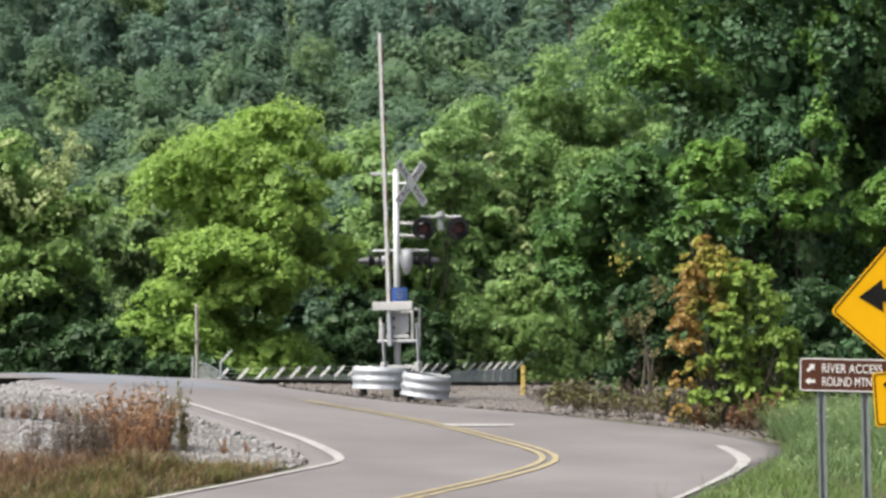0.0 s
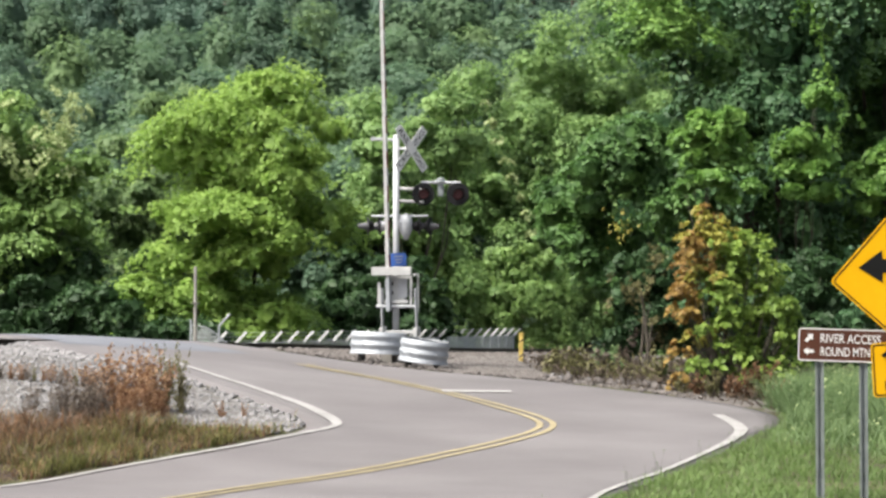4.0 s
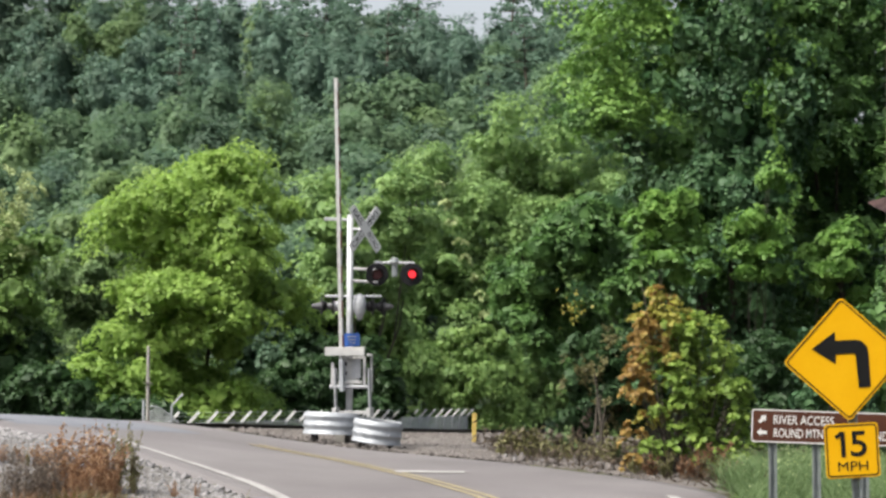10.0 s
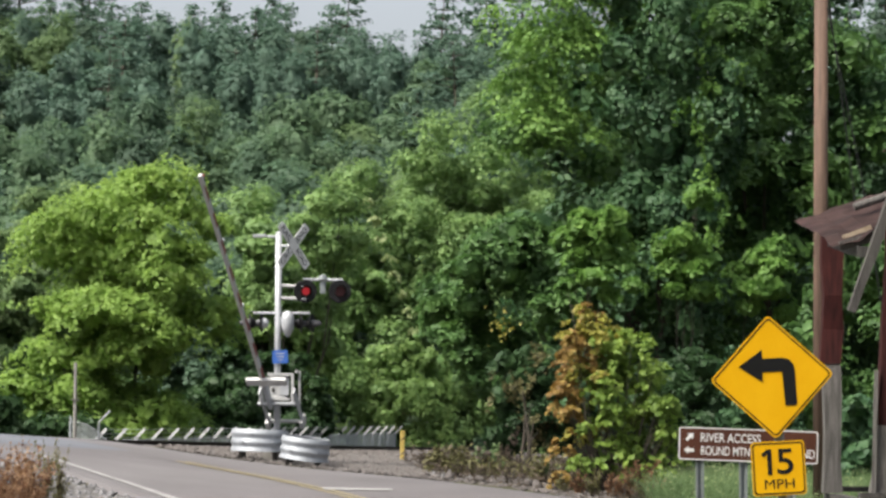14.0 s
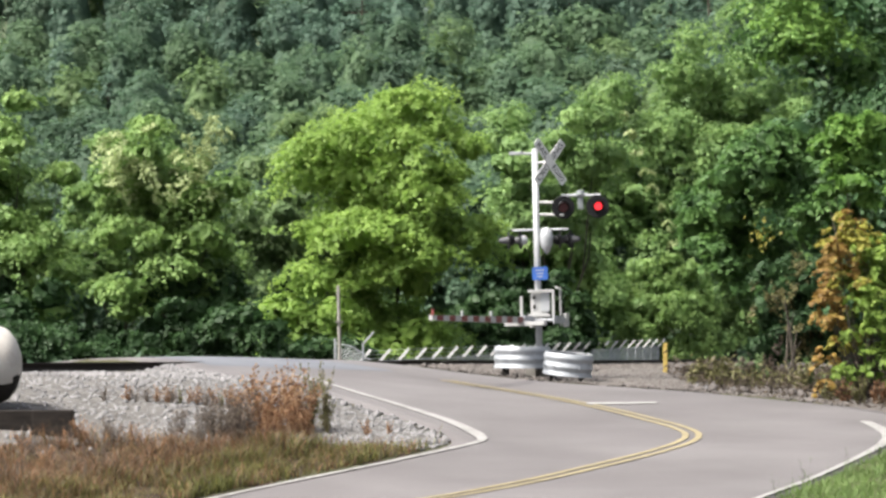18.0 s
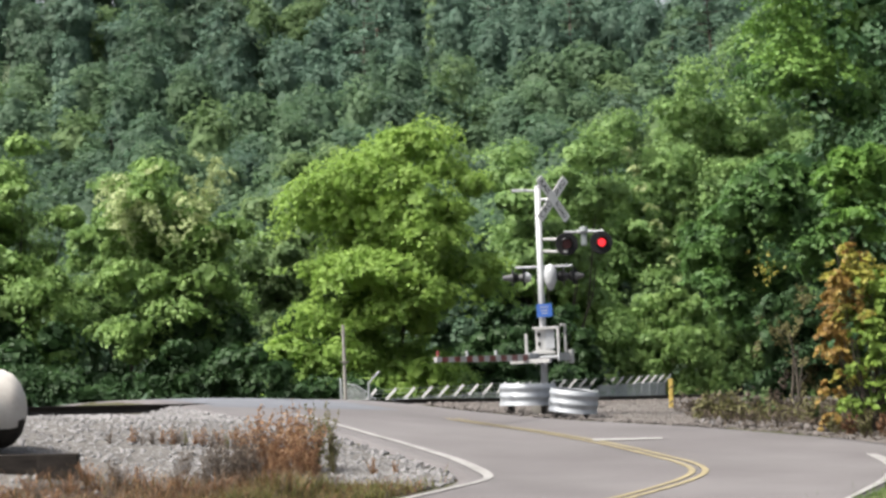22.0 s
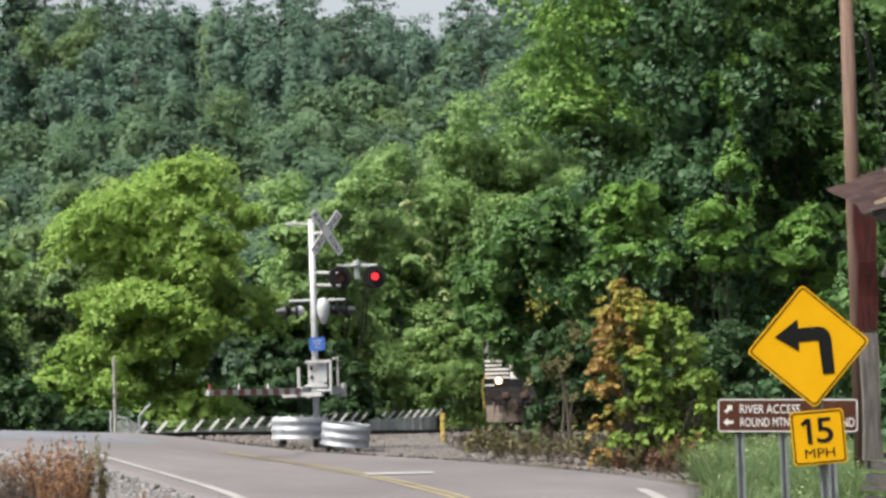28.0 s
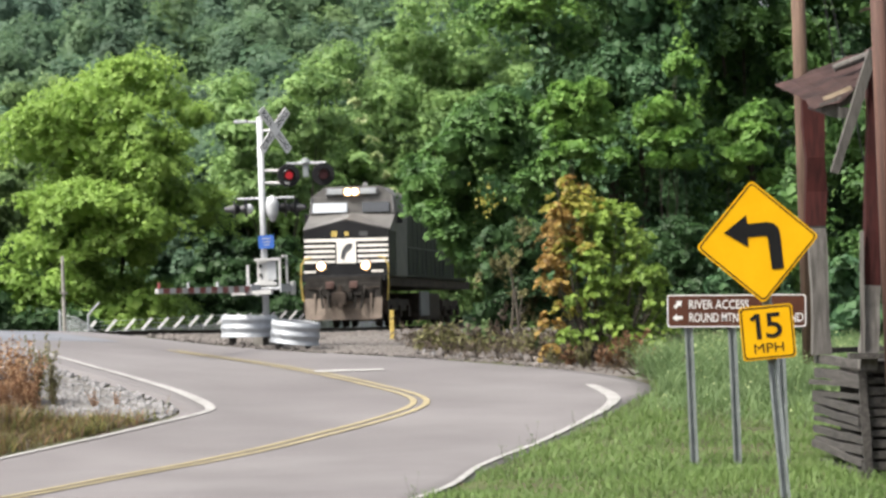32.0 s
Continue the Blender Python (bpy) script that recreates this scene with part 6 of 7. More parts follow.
def build_marker():
    x, y = -1.15, 65.5
    z = gz(x, y)
    t = thing("marker_post", pose(x, y, z), "yellow plastic marker post beside the track", "marker post")
    part("shaft", box(bmesh.new(), 0, 0, .32, .1, .07, .72, .02), YELLOW_PAINT, t)
    part("cap", box(bmesh.new(), 0, 0, .68, .115, .085, .05, .015), YELLOW_PAINT, t)


# ---- road signs ----
def u_post(parent, a, b):
    """A steel U-channel between two points."""
    a, b = Vector(a), Vector(b)
    bm = bmesh.new()
    for dx, dy, w, d in ((0, .02, .05, .006), (-.03, 0, .006, .04), (.03, 0, .006, .04), (-.042, -.02, .024, .006), (.042, -.02, .024, .006)):
        ring = [Vector((dx - w / 2, dy - d / 2, 0)), Vector((dx + w / 2, dy - d / 2, 0)), Vector((dx + w / 2, dy + d / 2, 0)), Vector((dx - w / 2, dy + d / 2, 0))]
        lo, hi = [bm.verts.new(a + p) for p in ring], [bm.verts.new(b + p) for p in ring]
        for k in range(4):
            bm.faces.new((lo[k], lo[(k + 1) % 4], hi[(k + 1) % 4], hi[k]))
        bm.faces.new(lo[::-1])
        bm.faces.new(hi)
    return part("post", bm, POST_STEEL, parent, "galvanised U-channel post")


def build_turn_sign():
    D = 30.1
    x, z = 3.392, 2.767
    t = thing("turn_sign", pose(3.62, D + .06, gz(3.62, D)), "yellow left-turn sign over a 15 mph plate, leaning post", "road sign")
    base = t.matrix_world.translation
    L = lambda px, py, pz: (px - base.x, py - base.y, pz - base.z)
    u_post(t, L(3.66, D + .07, base.z - .3), L(3.40, D + .07, 3.25))
    m = pose(*L(x, D, z), 0, -4.7, 3)
    s = .94
    bm = bmesh.new()
    slab(bm, rounded(s, s, .05), .004, pose(0, 0, 0, 0, 45, 0))
    face = part("diamond_plate", bm, SIGN_YELLOW, t, "yellow diamond plate", m=m)
    bm = bmesh.new()
    o, i = rounded(s - .035, s - .035, .045), rounded(s - .065, s - .065, .035)
    rot = pose(0, -.0045, 0, 0, 45, 0)
    vo, vi = [bm.verts.new(rot @ Vector((a, 0, b))) for a, b in o], [bm.verts.new(rot @ Vector((a, 0, b))) for a, b in i]
    for k in range(len(o)):
        bm.faces.new((vo[k], vo[(k + 1) % len(o)], vi[(k + 1) % len(o)], vi[k]))
    part("border", bm, SIGN_BLACK, face, "black border")
    bm = bmesh.new()
    pts = [(-.352, .129), (-.092, .297), (-.09, .2), (.12, .2), (.19, .18), (.235, .13), (.25, .06), (.25, -.31), (.122, -.31), (.122, .02), (.11, .045), (.08, .056), (-.1, .056), (-.106, -.046)]
    slab(bm, pts, .003, pose(0, -.006, 0))
    bmesh.ops.triangulate(bm, faces=bm.faces[:])
    part("turn_arrow", bm, SIGN_BLACK, face, "black left-turn arrow")
    m2 = pose(*L(3.475, D - .01, 1.80), 0, -4.2, 3)
    pl = part("speed_plate", slab(bmesh.new(), rounded(.575, .575, .04), .004), SIGN_YELLOW, t, "yellow 15 mph plate", m=m2)
    bm = bmesh.new()
    o, i = rounded(.545, .545, .035), rounded(.515, .515, .03)
    vo, vi = [bm.verts.new((a, -.0045, b)) for a, b in o], [bm.verts.new((a, -.0045, b)) for a, b in i]
    for k in range(len(o)):
        bm.faces.new((vo[k], vo[(k + 1) % len(o)], vi[(k + 1) % len(o)], vi[k]))
    part("border", bm, SIGN_BLACK, pl, "black border")
    one = box(bmesh.new(), -.095, -.006, .07, .048, .003, .27)
    box(one, 0, 0, 0, .085, .003, .042, m=pose(-.135, -.0055, .168, 0, -38, 0))
    part("lettering", one, SIGN_BLACK, pl)
    lettering("5", .175, .27, SIGN_BLACK, pl, pose(.07, -.004, .07), .012)
    lettering("MPH", .32, .1, SIGN_BLACK, pl, pose(0, -.004, -.165))


def build_guide_sign():
    D = 36.5
    x0, x1, z0, z1 = 2.92, 4.72, 1.82, 2.245
    cx, cz = (x0 + x1) / 2, (z0 + z1) / 2
    t = thing("guide_sign", pose(cx, D, gz(cx, D)), "brown guide sign with white lettering on three steel posts", "road sign")
    g = t.matrix_world.translation.z
    for px in (3.22, 3.78, 4.40):
        u_post(t, (px - cx + .02, .05, -.3), (px - cx - .03, .05, z1 - g + .0))
    m = pose(0, 0, cz - g, 0, .9, 0)
    pl = part("sign_plate", slab(bmesh.new(), rounded(x1 - x0, z1 - z0, .04), .004), SIGN_BROWN, t, "brown sign plate", m=m)
    bm = bmesh.new()
    o, i = rounded(x1 - x0 - .004, z1 - z0 - .004, .04), rounded(x1 - x0 - .034, z1 - z0 - .034, .03)
    vo, vi = [bm.verts.new((a, -.0045, b)) for a, b in o], [bm.verts.new((a, -.0045, b)) for a, b in i]
    for q in range(len(o)):
        bm.faces.new((vo[q], vo[(q + 1) % len(o)], vi[(q + 1) % len(o)], vi[q]))
    part("border", bm, SIGN_WHITE, pl, "white border")
    arrow = [(-.07, 0), (-.01, .05), (-.01, .02), (.06, .02), (.06, -.02), (-.01, -.02), (-.01, -.05)]
    for zz, a in ((.085, 135), (-.085, 0)):
        part("arrow", slab(bmesh.new(), arrow, .003), SIGN_WHITE, pl, "white arrow", m=pose(-.76, -.005, zz, 0, a, 0))
    for txt, xx, zz, w in (("RIVER ACCESS", -.23, .085, .77), ("ROUND MTN", -.295, -.085, .63), ("ND", .775, -.085, .165)):
        lettering(txt, w, .115, SIGN_WHITE, pl, pose(xx, -.004, zz), .005)


# ---- the old shed and the poles ----
def plank(bm, a, b, w, d, seed=0, side=(1, 0, 0)):
    """A rough board from a to b, w wide along side, d thick, with uneven edges."""
    rng = np.random.default_rng(seed)
    a, b = Vector(a), Vector(b)
    t = (b - a).normalized()
    s = Vector(side)
    s = (s - t * s.dot(t)).normalized()
    n = t.cross(s)
    rings = []
    for k in range(5):
        p = a + (b - a) * k / 4
        ww, dd = w / 2 * rng.uniform(.85, 1.1), d / 2 * rng.uniform(.85, 1.1)
        o = s * rng.normal(0, w * .04) + n * rng.normal(0, d * .06)
        rings.append([bm.verts.new(p + o + s * i * ww + n * j * dd) for i, j in ((-1, -1), (1, -1), (1, 1), (-1, 1))])
    for q, r in zip(rings, rings[1:]):
        for k in range(4):
            bm.faces.new((q[k], q[(k + 1) % 4], r[(k + 1) % 4], r[k]))
    bm.faces.new(rings[0][::-1])
    bm.faces.new(rings[-1])
    return bm


def build_shed():
    g = gz(5.2, 35)
    t = thing("old_shed", pose(5.2, 35, g), "ruined timber shed with a rusted tin roof on red posts", "shed")
    W = lambda x, y, z: (x - 5.2, y - 35, z - g)
    rng = np.random.default_rng(3)
    # crib of stacked grey logs: the end wall, then the front wall
    for k in range(11):
        z = .08 + k * .126
        part("wall_log", plank(bmesh.new(), W(4.84 + rng.normal(0, .02), 36.6, z + .03 + rng.normal(0, .02)), W(5.0 + rng.normal(0, .025), 33.55, z + rng.normal(0, .02)), .12, .1 + rng.normal(0, .016), 100 + k, (1, 0, 0)), GREY_LOG, t)
        part("wall_log", plank(bmesh.new(), W(4.98 + rng.normal(0, .03), 33.5, z - .04), W(8.2, 33.7, z + rng.normal(0, .03)), .12, .1 + rng.normal(0, .016), 200 + k, (0, 1, 0)), GREY_LOG, t)
    part("wall_log", plank(bmesh.new(), W(4.82, 36.7, 1.5), W(8.1, 36.5, 1.5), .2, .08, 31, (0, 1, 0)), GREY_LOG, t)
    part("top_plate", plank(bmesh.new(), W(4.8, 33.35, 1.47), W(8.1, 33.4, 1.47), .22, .07, 32, (0, 1, 0)), GREY_LOG, t)
    # added dark box: paints the shade seen between the logs
    part("crib_shade_box", box(bmesh.new(), 6.62 - 5.2, 35.05 - 35, .7 - g, 3.0, 2.8, 1.4, .03), GRIME_AND_SHADE, t, "dark box in place of the shade inside the log crib")
    # posts: bare below, red above
    part("post", plank(bmesh.new(), W(4.88, 36.3, 1.45), W(4.85, 36.3, 3.1), .24, .2, 5), GREY_WOOD, t, "bare grey post foot")
    part("post", plank(bmesh.new(), W(4.85, 36.28, 3.1), W(4.84, 36.28, 4.85), .27, .2, 6), RED_WOOD, t, "red painted post")
    part("post", plank(bmesh.new(), W(5.06, 33.55, 1.3), W(5.13, 33.55, 2.3), .21, .2, 8), GREY_WOOD, t, "bare grey post foot")
    part("post", plank(bmesh.new(), W(5.13, 33.55, 2.3), W(5.22, 33.55, 4.9), .2, .2, 9), RED_WOOD, t, "red painted post")
    part("board", plank(bmesh.new(), W(4.98, 33.42, 1.5), W(5.0, 33.42, 2.95), .05, .03, 10), GREY_WOOD, t)
    part("brace", plank(bmesh.new(), W(4.71, 33.56, 3.65), W(5.18, 33.36, 5.08), .11, .09, 11), GREY_WOOD, t, "loose grey brace")
    part("wall_batten", plank(bmesh.new(), W(5.02, 33.4, 0.0), W(4.96, 33.4, 1.3), .1, .06, 12), GREY_LOG, t)
    # roof of torn tin, rafters under it
    bm = bmesh.new()
    nx, ny = 26, 14
    grid = []
    for j in range(ny):
        row = []
        for i in range(nx):
            f, h = i / (nx - 1), j / (ny - 1)
            x = 4.27 + .24 * h + f * 3.9
            back, front = 4.87 + (x - 4.27) * .37, 4.47 + (x - 4.51) * .31
            z = back + (front - back) * h + .018 * math.sin(i * 2.4) + rng.normal(0, .008) - (.06 if f < .1 and h > .8 else 0)
            row.append(bm.verts.new(W(x, 35.6 - 2.0 * h + .05 * math.sin(i * 1.7) * (h > .9), z)))
        grid.append(row)
    for j in range(ny - 1):
        for i in range(nx - 1):
            if j == ny - 2 and i in (3, 4, 9):
                continue
            bm.faces.new((grid[j][i], grid[j][i + 1], grid[j + 1][i + 1], grid[j + 1][i]))
    bmesh.ops.solidify(bm, geom=bm.faces[:], thickness=.012)
    part("roof_sheet", bm, RUST_TIN, t, "torn rusted tin roof")
    for y, z in ((35.4, 4.78), (34.5, 4.6), (33.75, 4.44)):
        part("rafter", plank(bmesh.new(), W(4.6, y, z - .02), W(8.0, y, z + 1.1), .09, .12, int(y * 7), (0, 1, 0)), GREY_WOOD, t)
    part("eave_board", plank(bmesh.new(), W(4.6, 33.56, 4.53), W(4.94, 33.56, 4.66), .03, .05, 44, (0, 1, 0)), PALE_BOARD, t, "split pale eave board")
    part("eave_beam", plank(bmesh.new(), W(4.75, 35.6, 4.62), W(4.85, 33.6, 4.36), .12, .12, 45), GREY_WOOD, t)
    part("roof_pole", rod(bmesh.new(), W(4.88, 34.6, 4.98), W(6.2, 34.6, 5.45), .05, .05, 8), GREY_WOOD, t, "grey pole lying on the roof")
    part("roof_scrap", plank(bmesh.new(), W(5.15, 34, 5.62), W(5.6, 34, 5.75), .25, .015, 46, (0, 1, 0)), RUST_TIN, t)
    # round pole standing at the corner
    p = thing("leaning_pole", pose(5.28, 32.9, g - .05, 0, -1.0, 0), "reddish-brown round pole standing against the shed", "pole")
    part("shaft", rod(bmesh.new(), (0, 0, 0), (0, 0, 7.6), .105, .09, 14), RED_POLE, p, smooth=True)


def build_utility_pole():
    x, y = 6.52, 50.0
    p = thing("utility_pole", pose(x, y, gz(x, y), 0, -.6, 0), "tall weathered brown wooden utility pole", "utility pole")
    part("shaft", rod(bmesh.new(), (0, 0, -.3), (0, 0, 11), .14, .115, 16), POLE_WOOD, p, smooth=True)
    bm = bmesh.new()
    for dz, a in ((6.2, 1.4), (6.5, 1.0)):
        tube(bm, [(.1, -.1, dz + 3), (.5 * a, -.1, dz), (.75 * a, -.1, dz - 2.2)], .012, 5)
    part("cable", bm, BLACK_PAINT, p, "loose black cables")


# ---- the tank on its timbers ----
def build_tank():
    t = thing("storage_tank", pose(-11.72, 43.45, 1.14, 0, 0, 24), "cream steel storage tank with black stained belly", "tank")
    R, L = .62, 1.5
    cz = .75
    bm = bmesh.new()
    prof = [(0, L + .34), (.22, L + .32), (.42, L + .24), (.56, L + .12), (R, L - .02), (R, -L), (.42, -L - .24), (0, -L - .34)]
    lathe(bm, prof, 36, pose(-.95, 0, cz, 0, 90, 0))
    me = from_bm(bm, "shell", True)
    me.materials.append(CREAM_TANK)
    me.materials.append(GRIME_AND_SHADE)
    for p in me.polygons:
        if p.center.z < cz - .22 + .06 * math.sin(p.center.x * 9):
            p.material_index = 1
    part("shell", me, CREAM_TANK, t)
    for xx in (.3, -.35):
        part("weld_seam", lathe(bmesh.new(), [(R + .002, -.012), (R + .006, 0), (R + .002, .012)], 36, pose(xx, 0, cz, 0, 90, 0)), CREAM_TANK, t)
    bm = rod(bmesh.new(), (-.55, 0, cz + R - .02), (-.55, 0, cz + R + .12), .16, .14, 16)
    box(bm, -.55, 0, cz + R + .16, .3, .2, .08, .02)
    part("manhole", bm, GRIME_AND_SHADE, t, "dark valve cover")
    part("saddle", box(bmesh.new(), .1, 0, .08, .16, .9, .3, .02), GRIME_AND_SHADE, t)
    part("saddle", box(bmesh.new(), -1.8, 0, .08, .16, .9, .3, .02), GRIME_AND_SHADE, t)
    # timbers under and before it
    for dx, dy, ln in ((-11.9, 42.3, 3.2), (-11.8, 42.75, 3.0)):
        bm = box(bmesh.new(), 0, 0, .2, ln, .26, .4, .02)
        alone("timber_beam", bm, OLD_TIE, "heavy weathered timber beam under the tank", "timber", "timbers by the tank", m=pose(dx, dy, .79, 0, 0, 6))
    bm = box(bmesh.new(), 0, 0, .22, .62, .42, .44, .025)
    alone("timber_block", bm, OLD_TIE, "black creosoted timber block end", "timber", "timbers by the tank", m=pose(-10.03, 42.3, .76, 0, 0, 8))


# ---- the locomotive ----
def build_locomotive():
    """Built with its nose at the origin, facing -y, z from the rail."""
    t = thing("locomotive", pose(0, 0, 0), "black diesel locomotive with white nose stripes and lit headlamps", "locomotive")
    P = lambda n, bm, mat, lb="", sm=False, m=None, parent=None: part(n, bm, mat, parent or t, lb, sm, m)
    # chassis and platform
    P("underframe", box(bmesh.new(), 0, 11.2, 1.42, 2.9, 21.6, .34, .03), UNDERFRAME)
    P("front_platform", box(bmesh.new(), 0, .3, 1.55, 3.0, .7, .22, .03), LOCO_BLACK)
    P("front_sill", box(bmesh.new(), 0, .05, 1.35, 2.7, .25, .5, .04), GRIME_AND_SHADE)
    # plough
    bm = bmesh.new()
    slab(bm, [(-1.35, .12), (-1.38, .86), (-.5, .82), (-.38, .5), (.38, .5), (.5, .82), (1.38, .86), (1.35, .12), (.9, .08), (-.9, .08)], .06)
    for v in bm.verts:
        v.co.y += -.28 + .16 * abs(v.co.x) - .12 * (1 - v.co.z)
    bmesh.ops.triangulate(bm, faces=bm.faces[:])
    P("plough", bm, PILOT_DUST, "dusty brown pilot plough")
    for x in (-1.0, 1.0):
        P("plough_rib", box(bmesh.new(), x, -.18, .6, .08, .12, .8, .02), PILOT_DUST)
        P("step_well", box(bmesh.new(), x * 1.35, .5, .8, .3, .5, 1.1, .03), UNDERFRAME)
    # coupler
    bm = box(bmesh.new(), 0, -.35, .84, .3, .7, .3, .03)
    box(bm, -.06, -.7, .82, .46, .3, .46, .08)
    box(bm, .16, -.84, .82, .16, .22, .4, .05)
    box(bm, -.02, -.6, 1.14, .14, .16, .3, .03)
    box(bm, .02, -.78, .56, .2, .2, .22, .05)
    P("coupler", bm, UNDERFRAME, "grimy brown knuckle coupler")
    P("pilot_recess", box(bmesh.new(), 0, -.02, 1.1, 2.66, .2, .55, .03), GRIME_AND_SHADE)
    P("draft_box", box(bmesh.new(), 0, -.2, 1.02, .8, .34, .55, .05), GRIME_AND_SHADE)
    for x in (-.42, .42):
        P("buffer_plate", box(bmesh.new(), x, -.42, 1.3, .3, .12, .26, .06, m=pose(0, 0, 0)), COUPLER_RUST, "rust-brown plate")
    P("uncoupling_lever", tube(bmesh.new(), [(-1.25, -.12, 1.22), (-.5, -.3, 1.16), (.1, -.55, 1.05), (.5, -.3, 1.16), (1.25, -.12, 1.22)], .025, 6), UNDERFRAME)
    for x in (-.55, .55):
        P("hose_bracket", box(bmesh.new(), x, -.3, 1.1, .3, .2, .35, .04), GRIME_AND_SHADE)
    for x in (-.75, -.5, .5, .75):
        P("air_hose", tube(bmesh.new(), [(x, -.1, 1.25), (x * 1.05, -.35, 1.1), (x * .95, -.4, .75), (x * .9, -.42, .5)], .045, 7), GRIME_AND_SHADE)
    # nose with stripes
    bm = bmesh.new()
    slab(bm, [(-1.54, 1.6), (1.54, 1.6), (1.54, 3.24), (0, 3.6), (-1.54, 3.24)], 1.6, pose(0, 1.42, 0))
    bmesh.ops.bevel(bm, geom=bm.edges[:], offset=.03, segments=2, affect="EDGES")
    P("nose", bm, LOCO_BLACK, "black nose with a low gabled top")
    for s in (-1, 1):
        bm = bmesh.new()
        v = [bm.verts.new(c) for c in ((s * 1.56, .66, 3.27), (0, .66, 3.64), (0, 2.02, 3.93), (s * 1.56, 2.02, 3.86), (s * 1.56, .7, 3.2), (0, .7, 3.5), (0, 2.02, 3.5), (s * 1.56, 2.02, 3.2))]
        for f in ((0, 1, 2, 3), (7, 6, 5, 4), (0, 4, 5, 1), (3, 2, 6, 7), (0, 3, 7, 4), (1, 5, 6, 2)):
            bm.faces.new([v[i] for i in f])
        bmesh.ops.recalc_face_normals(bm, faces=bm.faces[:])
        P("nose_top", bm, NOSE_GREY, "grey sloping nose top")
    for k in range(4):
        for x, w in ((-.955, 1.1), (.955, 1.1)):
            P("white_stripe", box(bmesh.new(), x, .612, 2.14 + k * .185, w, .02, .09), LOCO_WHITE)
    P("white_stripe", box(bmesh.new(), 0, .612, 2.9, 3.0, .02, .11), LOCO_WHITE)
    for s in (-1, 1):
        for k in range(5):
            P("white_stripe", box(bmesh.new(), s * 1.512, 1.35, 2.14 + k * .185, .012, 1.3, .09, m=pose(s * .012, 0, 0, 0, 0, 0)), LOCO_WHITE)
    P("emblem_panel", box(bmesh.new(), 0, .606, 2.47, .7, .022, .8, .02), LOCO_WHITE, "white panel with a plain dark emblem")
    bm = bmesh.new()
    slab(bm, [(-.2, -.25), (-.08, -.3), (.0, -.05), (.18, .1), (.24, .26), (.1, .3), (-.05, .2), (-.16, .02)], .012, pose(0, .592, 2.49))
    bmesh.ops.triangulate(bm, faces=bm.faces[:])
    P("emblem", bm, LOCO_GREY, "plain dark grey emblem shape")
    for x in (-.42, .02):
        P("number_plate", box(bmesh.new(), x, .612, 3.12, .2 if x < 0 else .14, .03, .2 if x < 0 else .15), YELLOW_PAINT, "yellow plate with plain dark bars")
    P("nose_door", box(bmesh.new(), .62, .618, 3.12, .3, .02, .16), LOCO_GREY)
    # cab
    bm = bmesh.new()
    slab(bm, [(-1.55, 1.6), (1.55, 1.6), (1.57, 4.0), (1.5, 4.5), (1.0, 4.86), (-1.0, 4.86), (-1.5, 4.5), (-1.57, 4.0)], 2.6, pose(0, 3.3, 0))
    bmesh.ops.bevel(bm, geom=bm.edges[:], offset=.04, segments=2, affect="EDGES")
    P("cab", bm, NOSE_GREY, "grey cab")
    P("cab_face", box(bmesh.new(), 0, 1.985, 4.16, 2.9, .04, .66, .02), NOSE_GREY, "grey window surround")
    for x, w in ((-.8, 1.26), (.86, 1.0)):
        P("windshield", box(bmesh.new(), x, 1.955, 4.17, w, .03, .54, .03), GLASS_BRIGHT if x < 0 else GLASS_DARK, "sloping windshield pane", m=pose(0, .0, 0) @ Matrix.Translation((0, 1.955, 4.17)) @ pose(0, 0, 0, -14) @ Matrix.Translation((0, -1.955, -4.17)))
    P("cab_brow", box(bmesh.new(), 0, 1.98, 4.67, 1.9, .2, .26, .03), DUST_TOP, "headlamp and number board casing")
    for x in (-.6, .6):
        P("number_board", box(bmesh.new(), x, 1.87, 4.67, .56, .03, .2, .01), GALV, "number board with plain bars")
    for x in (-.13, .13):
        P("headlamp", rod(bmesh.new(), (x, 1.88, 4.65), (x, 1.80, 4.65), .1, .1, 18), HEADLAMP, "lit headlamp")
        # added glowing ring, the headlamp's halo as a shape
        P("halo_ring", rod(bmesh.new(), (x, 1.88, 4.65), (x, 1.83, 4.65), .15, .15, 18), HALO_RING, "glowing ring in place of the lamp's warm halo")
    for x0, x1 in (((-1.5, 3.88), (-1.46, 4.48)), ((1.5, 3.88), (1.46, 4.48))):
        P("window_post", rod(bmesh.new(), (x0[0], 1.95, x0[1]), (x1[0], 1.98, x1[1]), .045, n=6), DUST_TOP)
    for s in (-1, 1):
        P("side_window", box(bmesh.new(), s * 1.52, 3.2, 3.75, .03, 1.3, .55, .02), GLASS_DARK)
        P("mirror", box(bmesh.new(), s * 1.68, 2.2, 3.7, .2, .06, .4, .02), LOCO_BLACK)
    P("horn", rod(bmesh.new(), (.3, 3.4, 4.78), (.3, 3.0, 4.95), .05, .1), LOCO_GREY)
    # long hood behind
    bm = bmesh.new()
    slab(bm, [(-.95, 1.6), (.95, 1.6), (.95, 4.2), (.8, 4.45), (-.8, 4.45), (-.95, 4.2)], 16.2, pose(0, 12.8, 0))
    P("long_hood", bm, LOCO_BLACK)
    for k in range(12):
        for s in (-1, 1):
            P("hood_door", box(bmesh.new(), s * .96, 5.6 + k * 1.15, 2.9, .03, 1.05, 2.2, .01), LOCO_BLACK)
    P("radiator", box(bmesh.new(), 0, 18.2, 4.35, 2.9, 4.2, .5, .06), LOCO_BLACK)
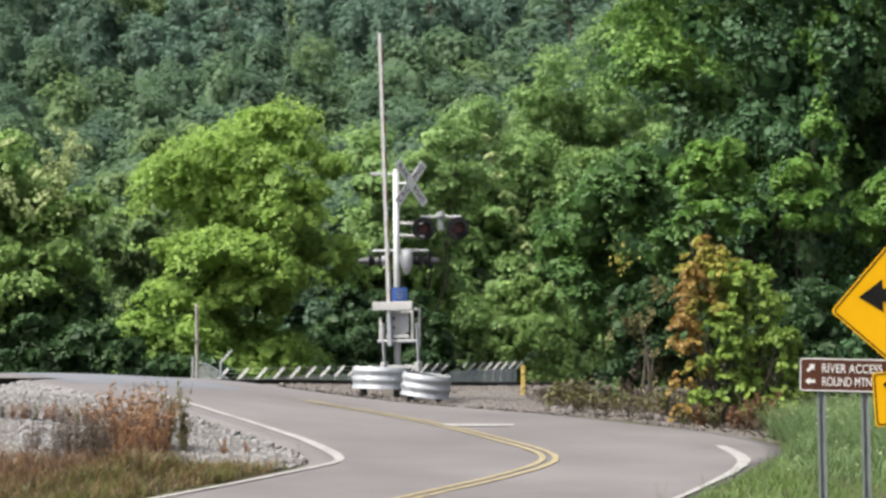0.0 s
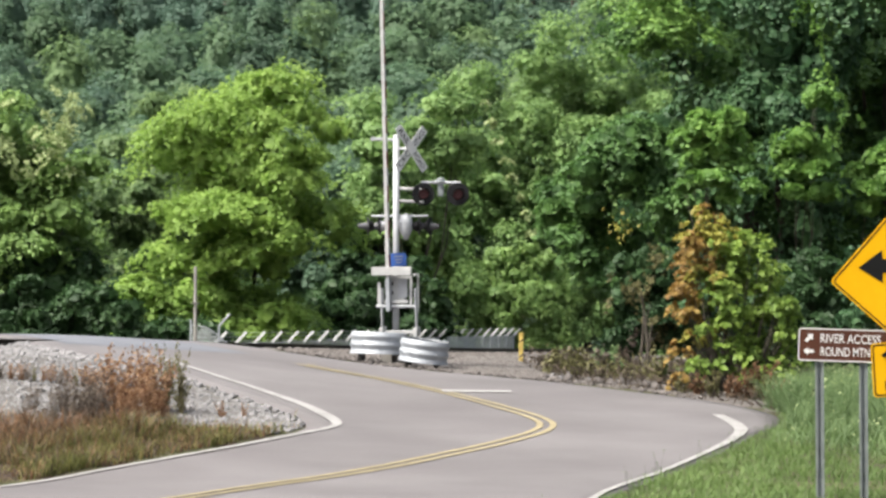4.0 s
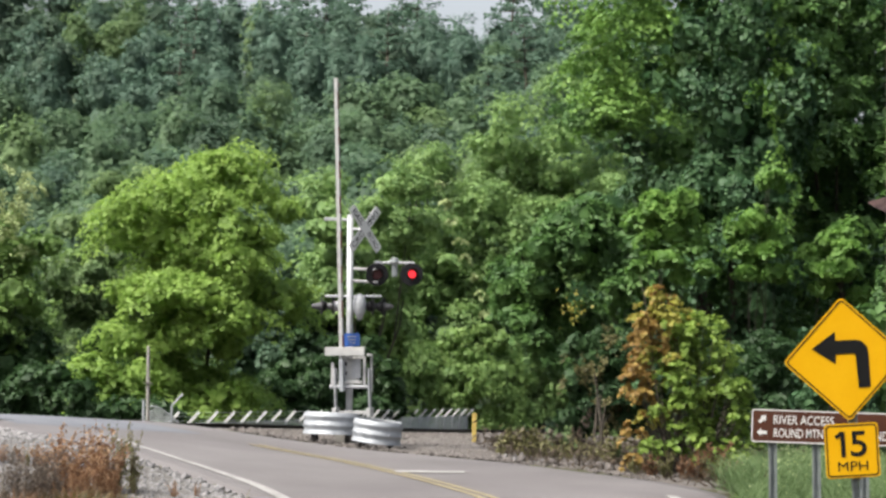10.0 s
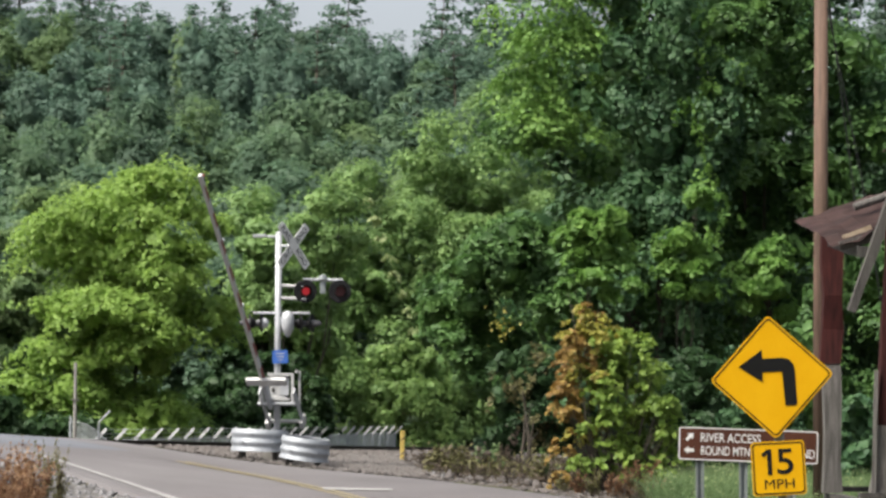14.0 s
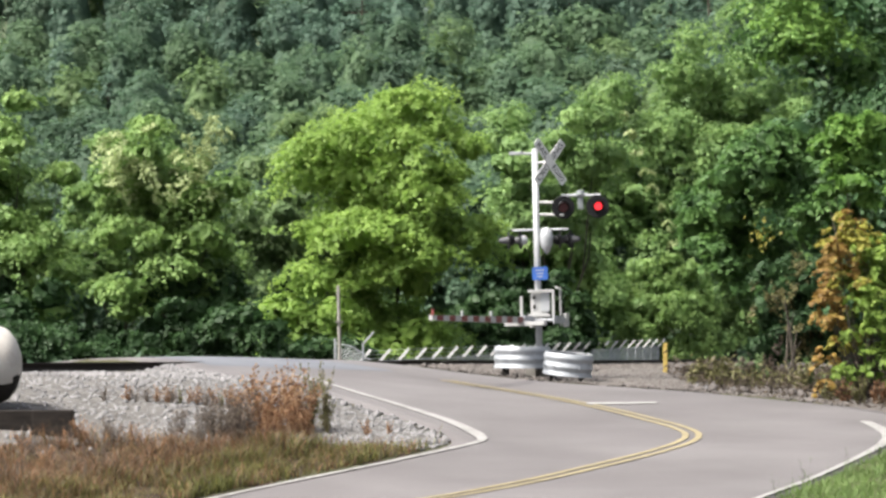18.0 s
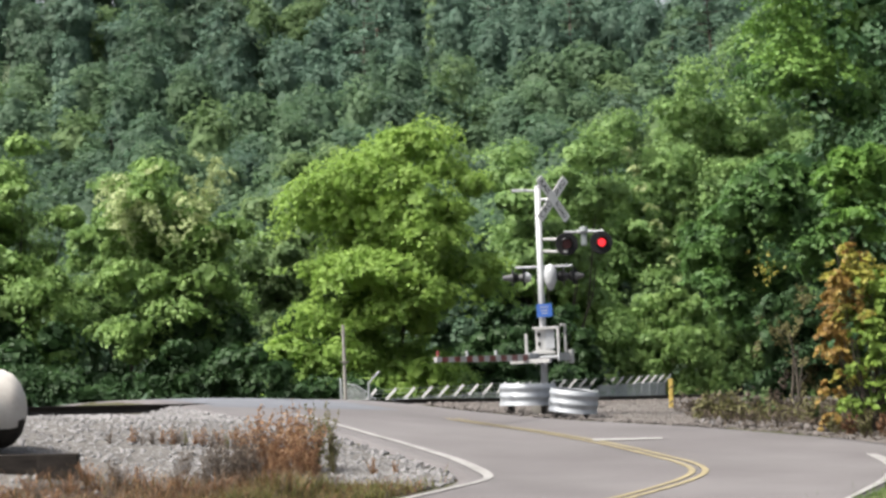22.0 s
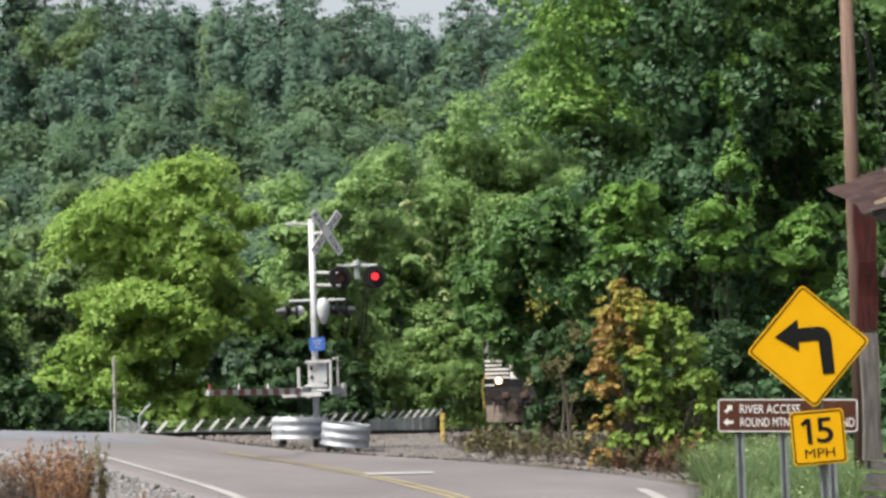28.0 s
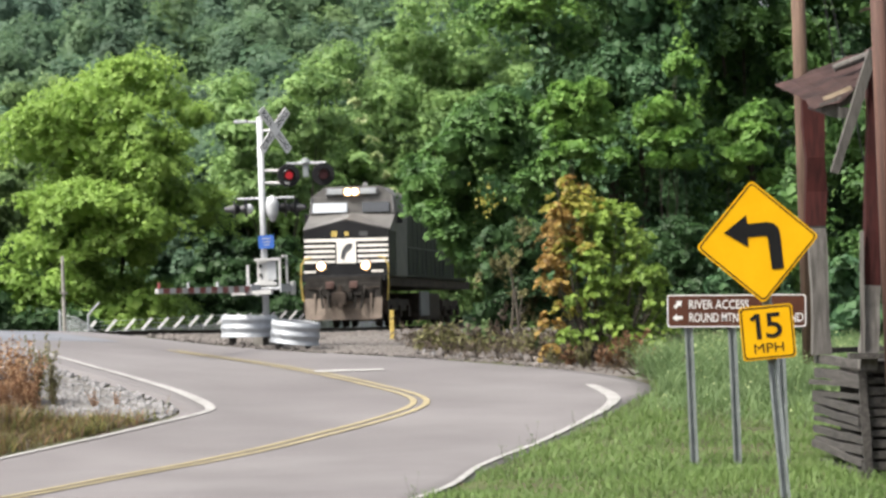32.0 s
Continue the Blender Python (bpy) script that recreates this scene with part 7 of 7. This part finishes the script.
    P("exhaust_stack", box(bmesh.new(), 0, 9.4, 4.55, .6, 1.2, .25, .03), UNDERFRAME)
    P("dynamic_brake", box(bmesh.new(), 0, 6.2, 3.6, 2.6, 2.2, 1.6, .06), LOCO_BLACK)
    # walkway rails, yellow grab irons at the front corners
    for s in (-1, 1):
        P("walkway", box(bmesh.new(), s * 1.25, 12.8, 1.66, .55, 16.5, .08), LOCO_BLACK)
        P("hand_rail", rod(bmesh.new(), (s * 1.48, 4.8, 2.7), (s * 1.48, 21, 2.7), .02), LOCO_GREY)
        for k in range(8):
            P("stanchion", rod(bmesh.new(), (s * 1.48, 4.8 + k * 2.3, 1.6), (s * 1.48, 4.8 + k * 2.3, 2.7), .02, n=6), LOCO_GREY)
        P("grab_iron", tube(bmesh.new(), [(s * 1.5, .25, .75), (s * 1.56, .2, 1.4), (s * 1.55, .2, 2.0), (s * 1.42, .2, 2.25), (s * 1.2, .25, 2.28)], .032, 7), YELLOW_PAINT, "yellow grab iron")
        P("ditch_lamp_case", box(bmesh.new(), s * .79, .12, 1.98, .34, .24, .3, .03), LOCO_BLACK)
        P("ditch_lamp", rod(bmesh.new(), (s * .79, .01, 1.98), (s * .79, -.06, 1.98), .115, .115, 16), HEADLAMP, "lit ditch lamp")
        P("halo_ring", rod(bmesh.new(), (s * .79, .01, 1.98), (s * .79, -.02, 1.98), .17, .17, 16), HALO_RING, "glowing ring in place of the lamp's warm halo")
        P("step_light", box(bmesh.new(), s * 1.2, -.02, 1.78, .42, .04, .07), LOCO_WHITE)
    # fuel tank and trucks; the body rides a little higher on them
    for ob in t.children:
        ob.location.z += .19
    P("fuel_tank", box(bmesh.new(), 0, 11.2, .72, 2.7, 5.6, 1.05, .15), UNDERFRAME)
    P("fuel_tank_panel", box(bmesh.new(), 1.38, 9.6, .83, .05, 2.2, .92, .02), DUST_TOP, "grey dusty tank panel")
    wheel = bmesh.new()
    lathe(wheel, [(.1, -.07), (.42, -.06), (.5, -.06), (.52, .06), (.55, .07), (.55, .09), (.1, .09), (.1, -.07)], 24, pose(0, 0, 0, 0, 90, 0))
    wheel = from_bm(wheel, "wheel", True)
    wheel.materials.append(UNDERFRAME)
    wheels = []
    for yc in (4.6, 17.8):
        for s in (-1, 1):
            P("truck_frame", box(bmesh.new(), s * 1.1, yc, .78, .22, 4.6, .42, .06), UNDERFRAME)
            for dy in (-1.9, 0, 1.9):
                P("axle_box", box(bmesh.new(), s * 1.22, yc + dy, .55, .14, .4, .42, .04), UNDERFRAME)
                w = P("wheel", wheel, UNDERFRAME, m=pose(s * .76, yc + dy, .52, 0, 0, 0 if s > 0 else 180))
                wheels.append((w, s))
    return t, wheels


# ---- movement ----
SPEED = 7.72


def motions():
    # the gate falls
    th = math.degrees(math.atan2(-6.5, -1.55))
    falls = [(0, 85), (11.4, 85), (11.7, 82), (12, 76), (12.5, 67.5), (13, 60), (13.5, 52.75), (14, 42.5), (14.5, 34.5), (15, 28), (15.5, 22.2), (16.2, 14.5), (17, 6.3), (17.5, 2.4), (18, .2), (18.5, -.4), (32, -.4)]
    walk(gate_arm, [(t, pose(*hinge, 0, -e, th)) for t, e in falls])
    # the lamps turn in and out by turns
    for ins, home, side in lamps:
        rows, t = [(0, home @ pose(0, 0, 0, 0, 0, 180))], 6.98 if side == "R" else 6.98 - FLASH / 2
        while t < 32:
            for dt, a in ((0, 180), (.033, 110), (.067, 50), (.1, 0), (FLASH / 2, 0), (FLASH / 2 + .033, 60), (FLASH / 2 + .067, 120), (FLASH / 2 + .1, 180)):
                if t + dt < 31.95:
                    rows.append((round(t + dt, 3), home @ pose(0, 0, 0, 0, 0, a)))
            t += FLASH
        last = rows[-1][1]
        rows.append((32, last))
        walk(ins, rows)
    # the train comes up the line, its wheels turning
    rows = []
    for t in range(0, 33):
        y = 99.0 + SPEED * (32 - t)
        x, x2 = float(track_x(y)), float(track_x(y + 17))
        rows.append((t, pose(x, y, float(rail_z(y)), 0, 0, math.degrees(math.atan2(-(x2 - x), 17)))))
    walk(loco, rows)
    for w, s in wheels:
        home = w.matrix_basis.copy()
        walk(w, [(k / 10, home @ pose(0, 0, 0, s * math.degrees(SPEED * k / 10 / .53))) for k in range(0, 321)])


build_ground()
build_road()
build_near_trees()
build_far_trees()
build_hill()
build_pines()
build_shed()
build_utility_pole()
signal, gate_arm, hinge, lamps = build_signal()
build_guard()
build_fence()
build_marker()
build_turn_sign()
build_guide_sign()
build_tank()
loco, wheels = build_locomotive()
build_track()
build_grass()
build_weeds()
build_bank_plants()
build_bank_brush()
build_edge_weeds()
build_gravel()
motions()
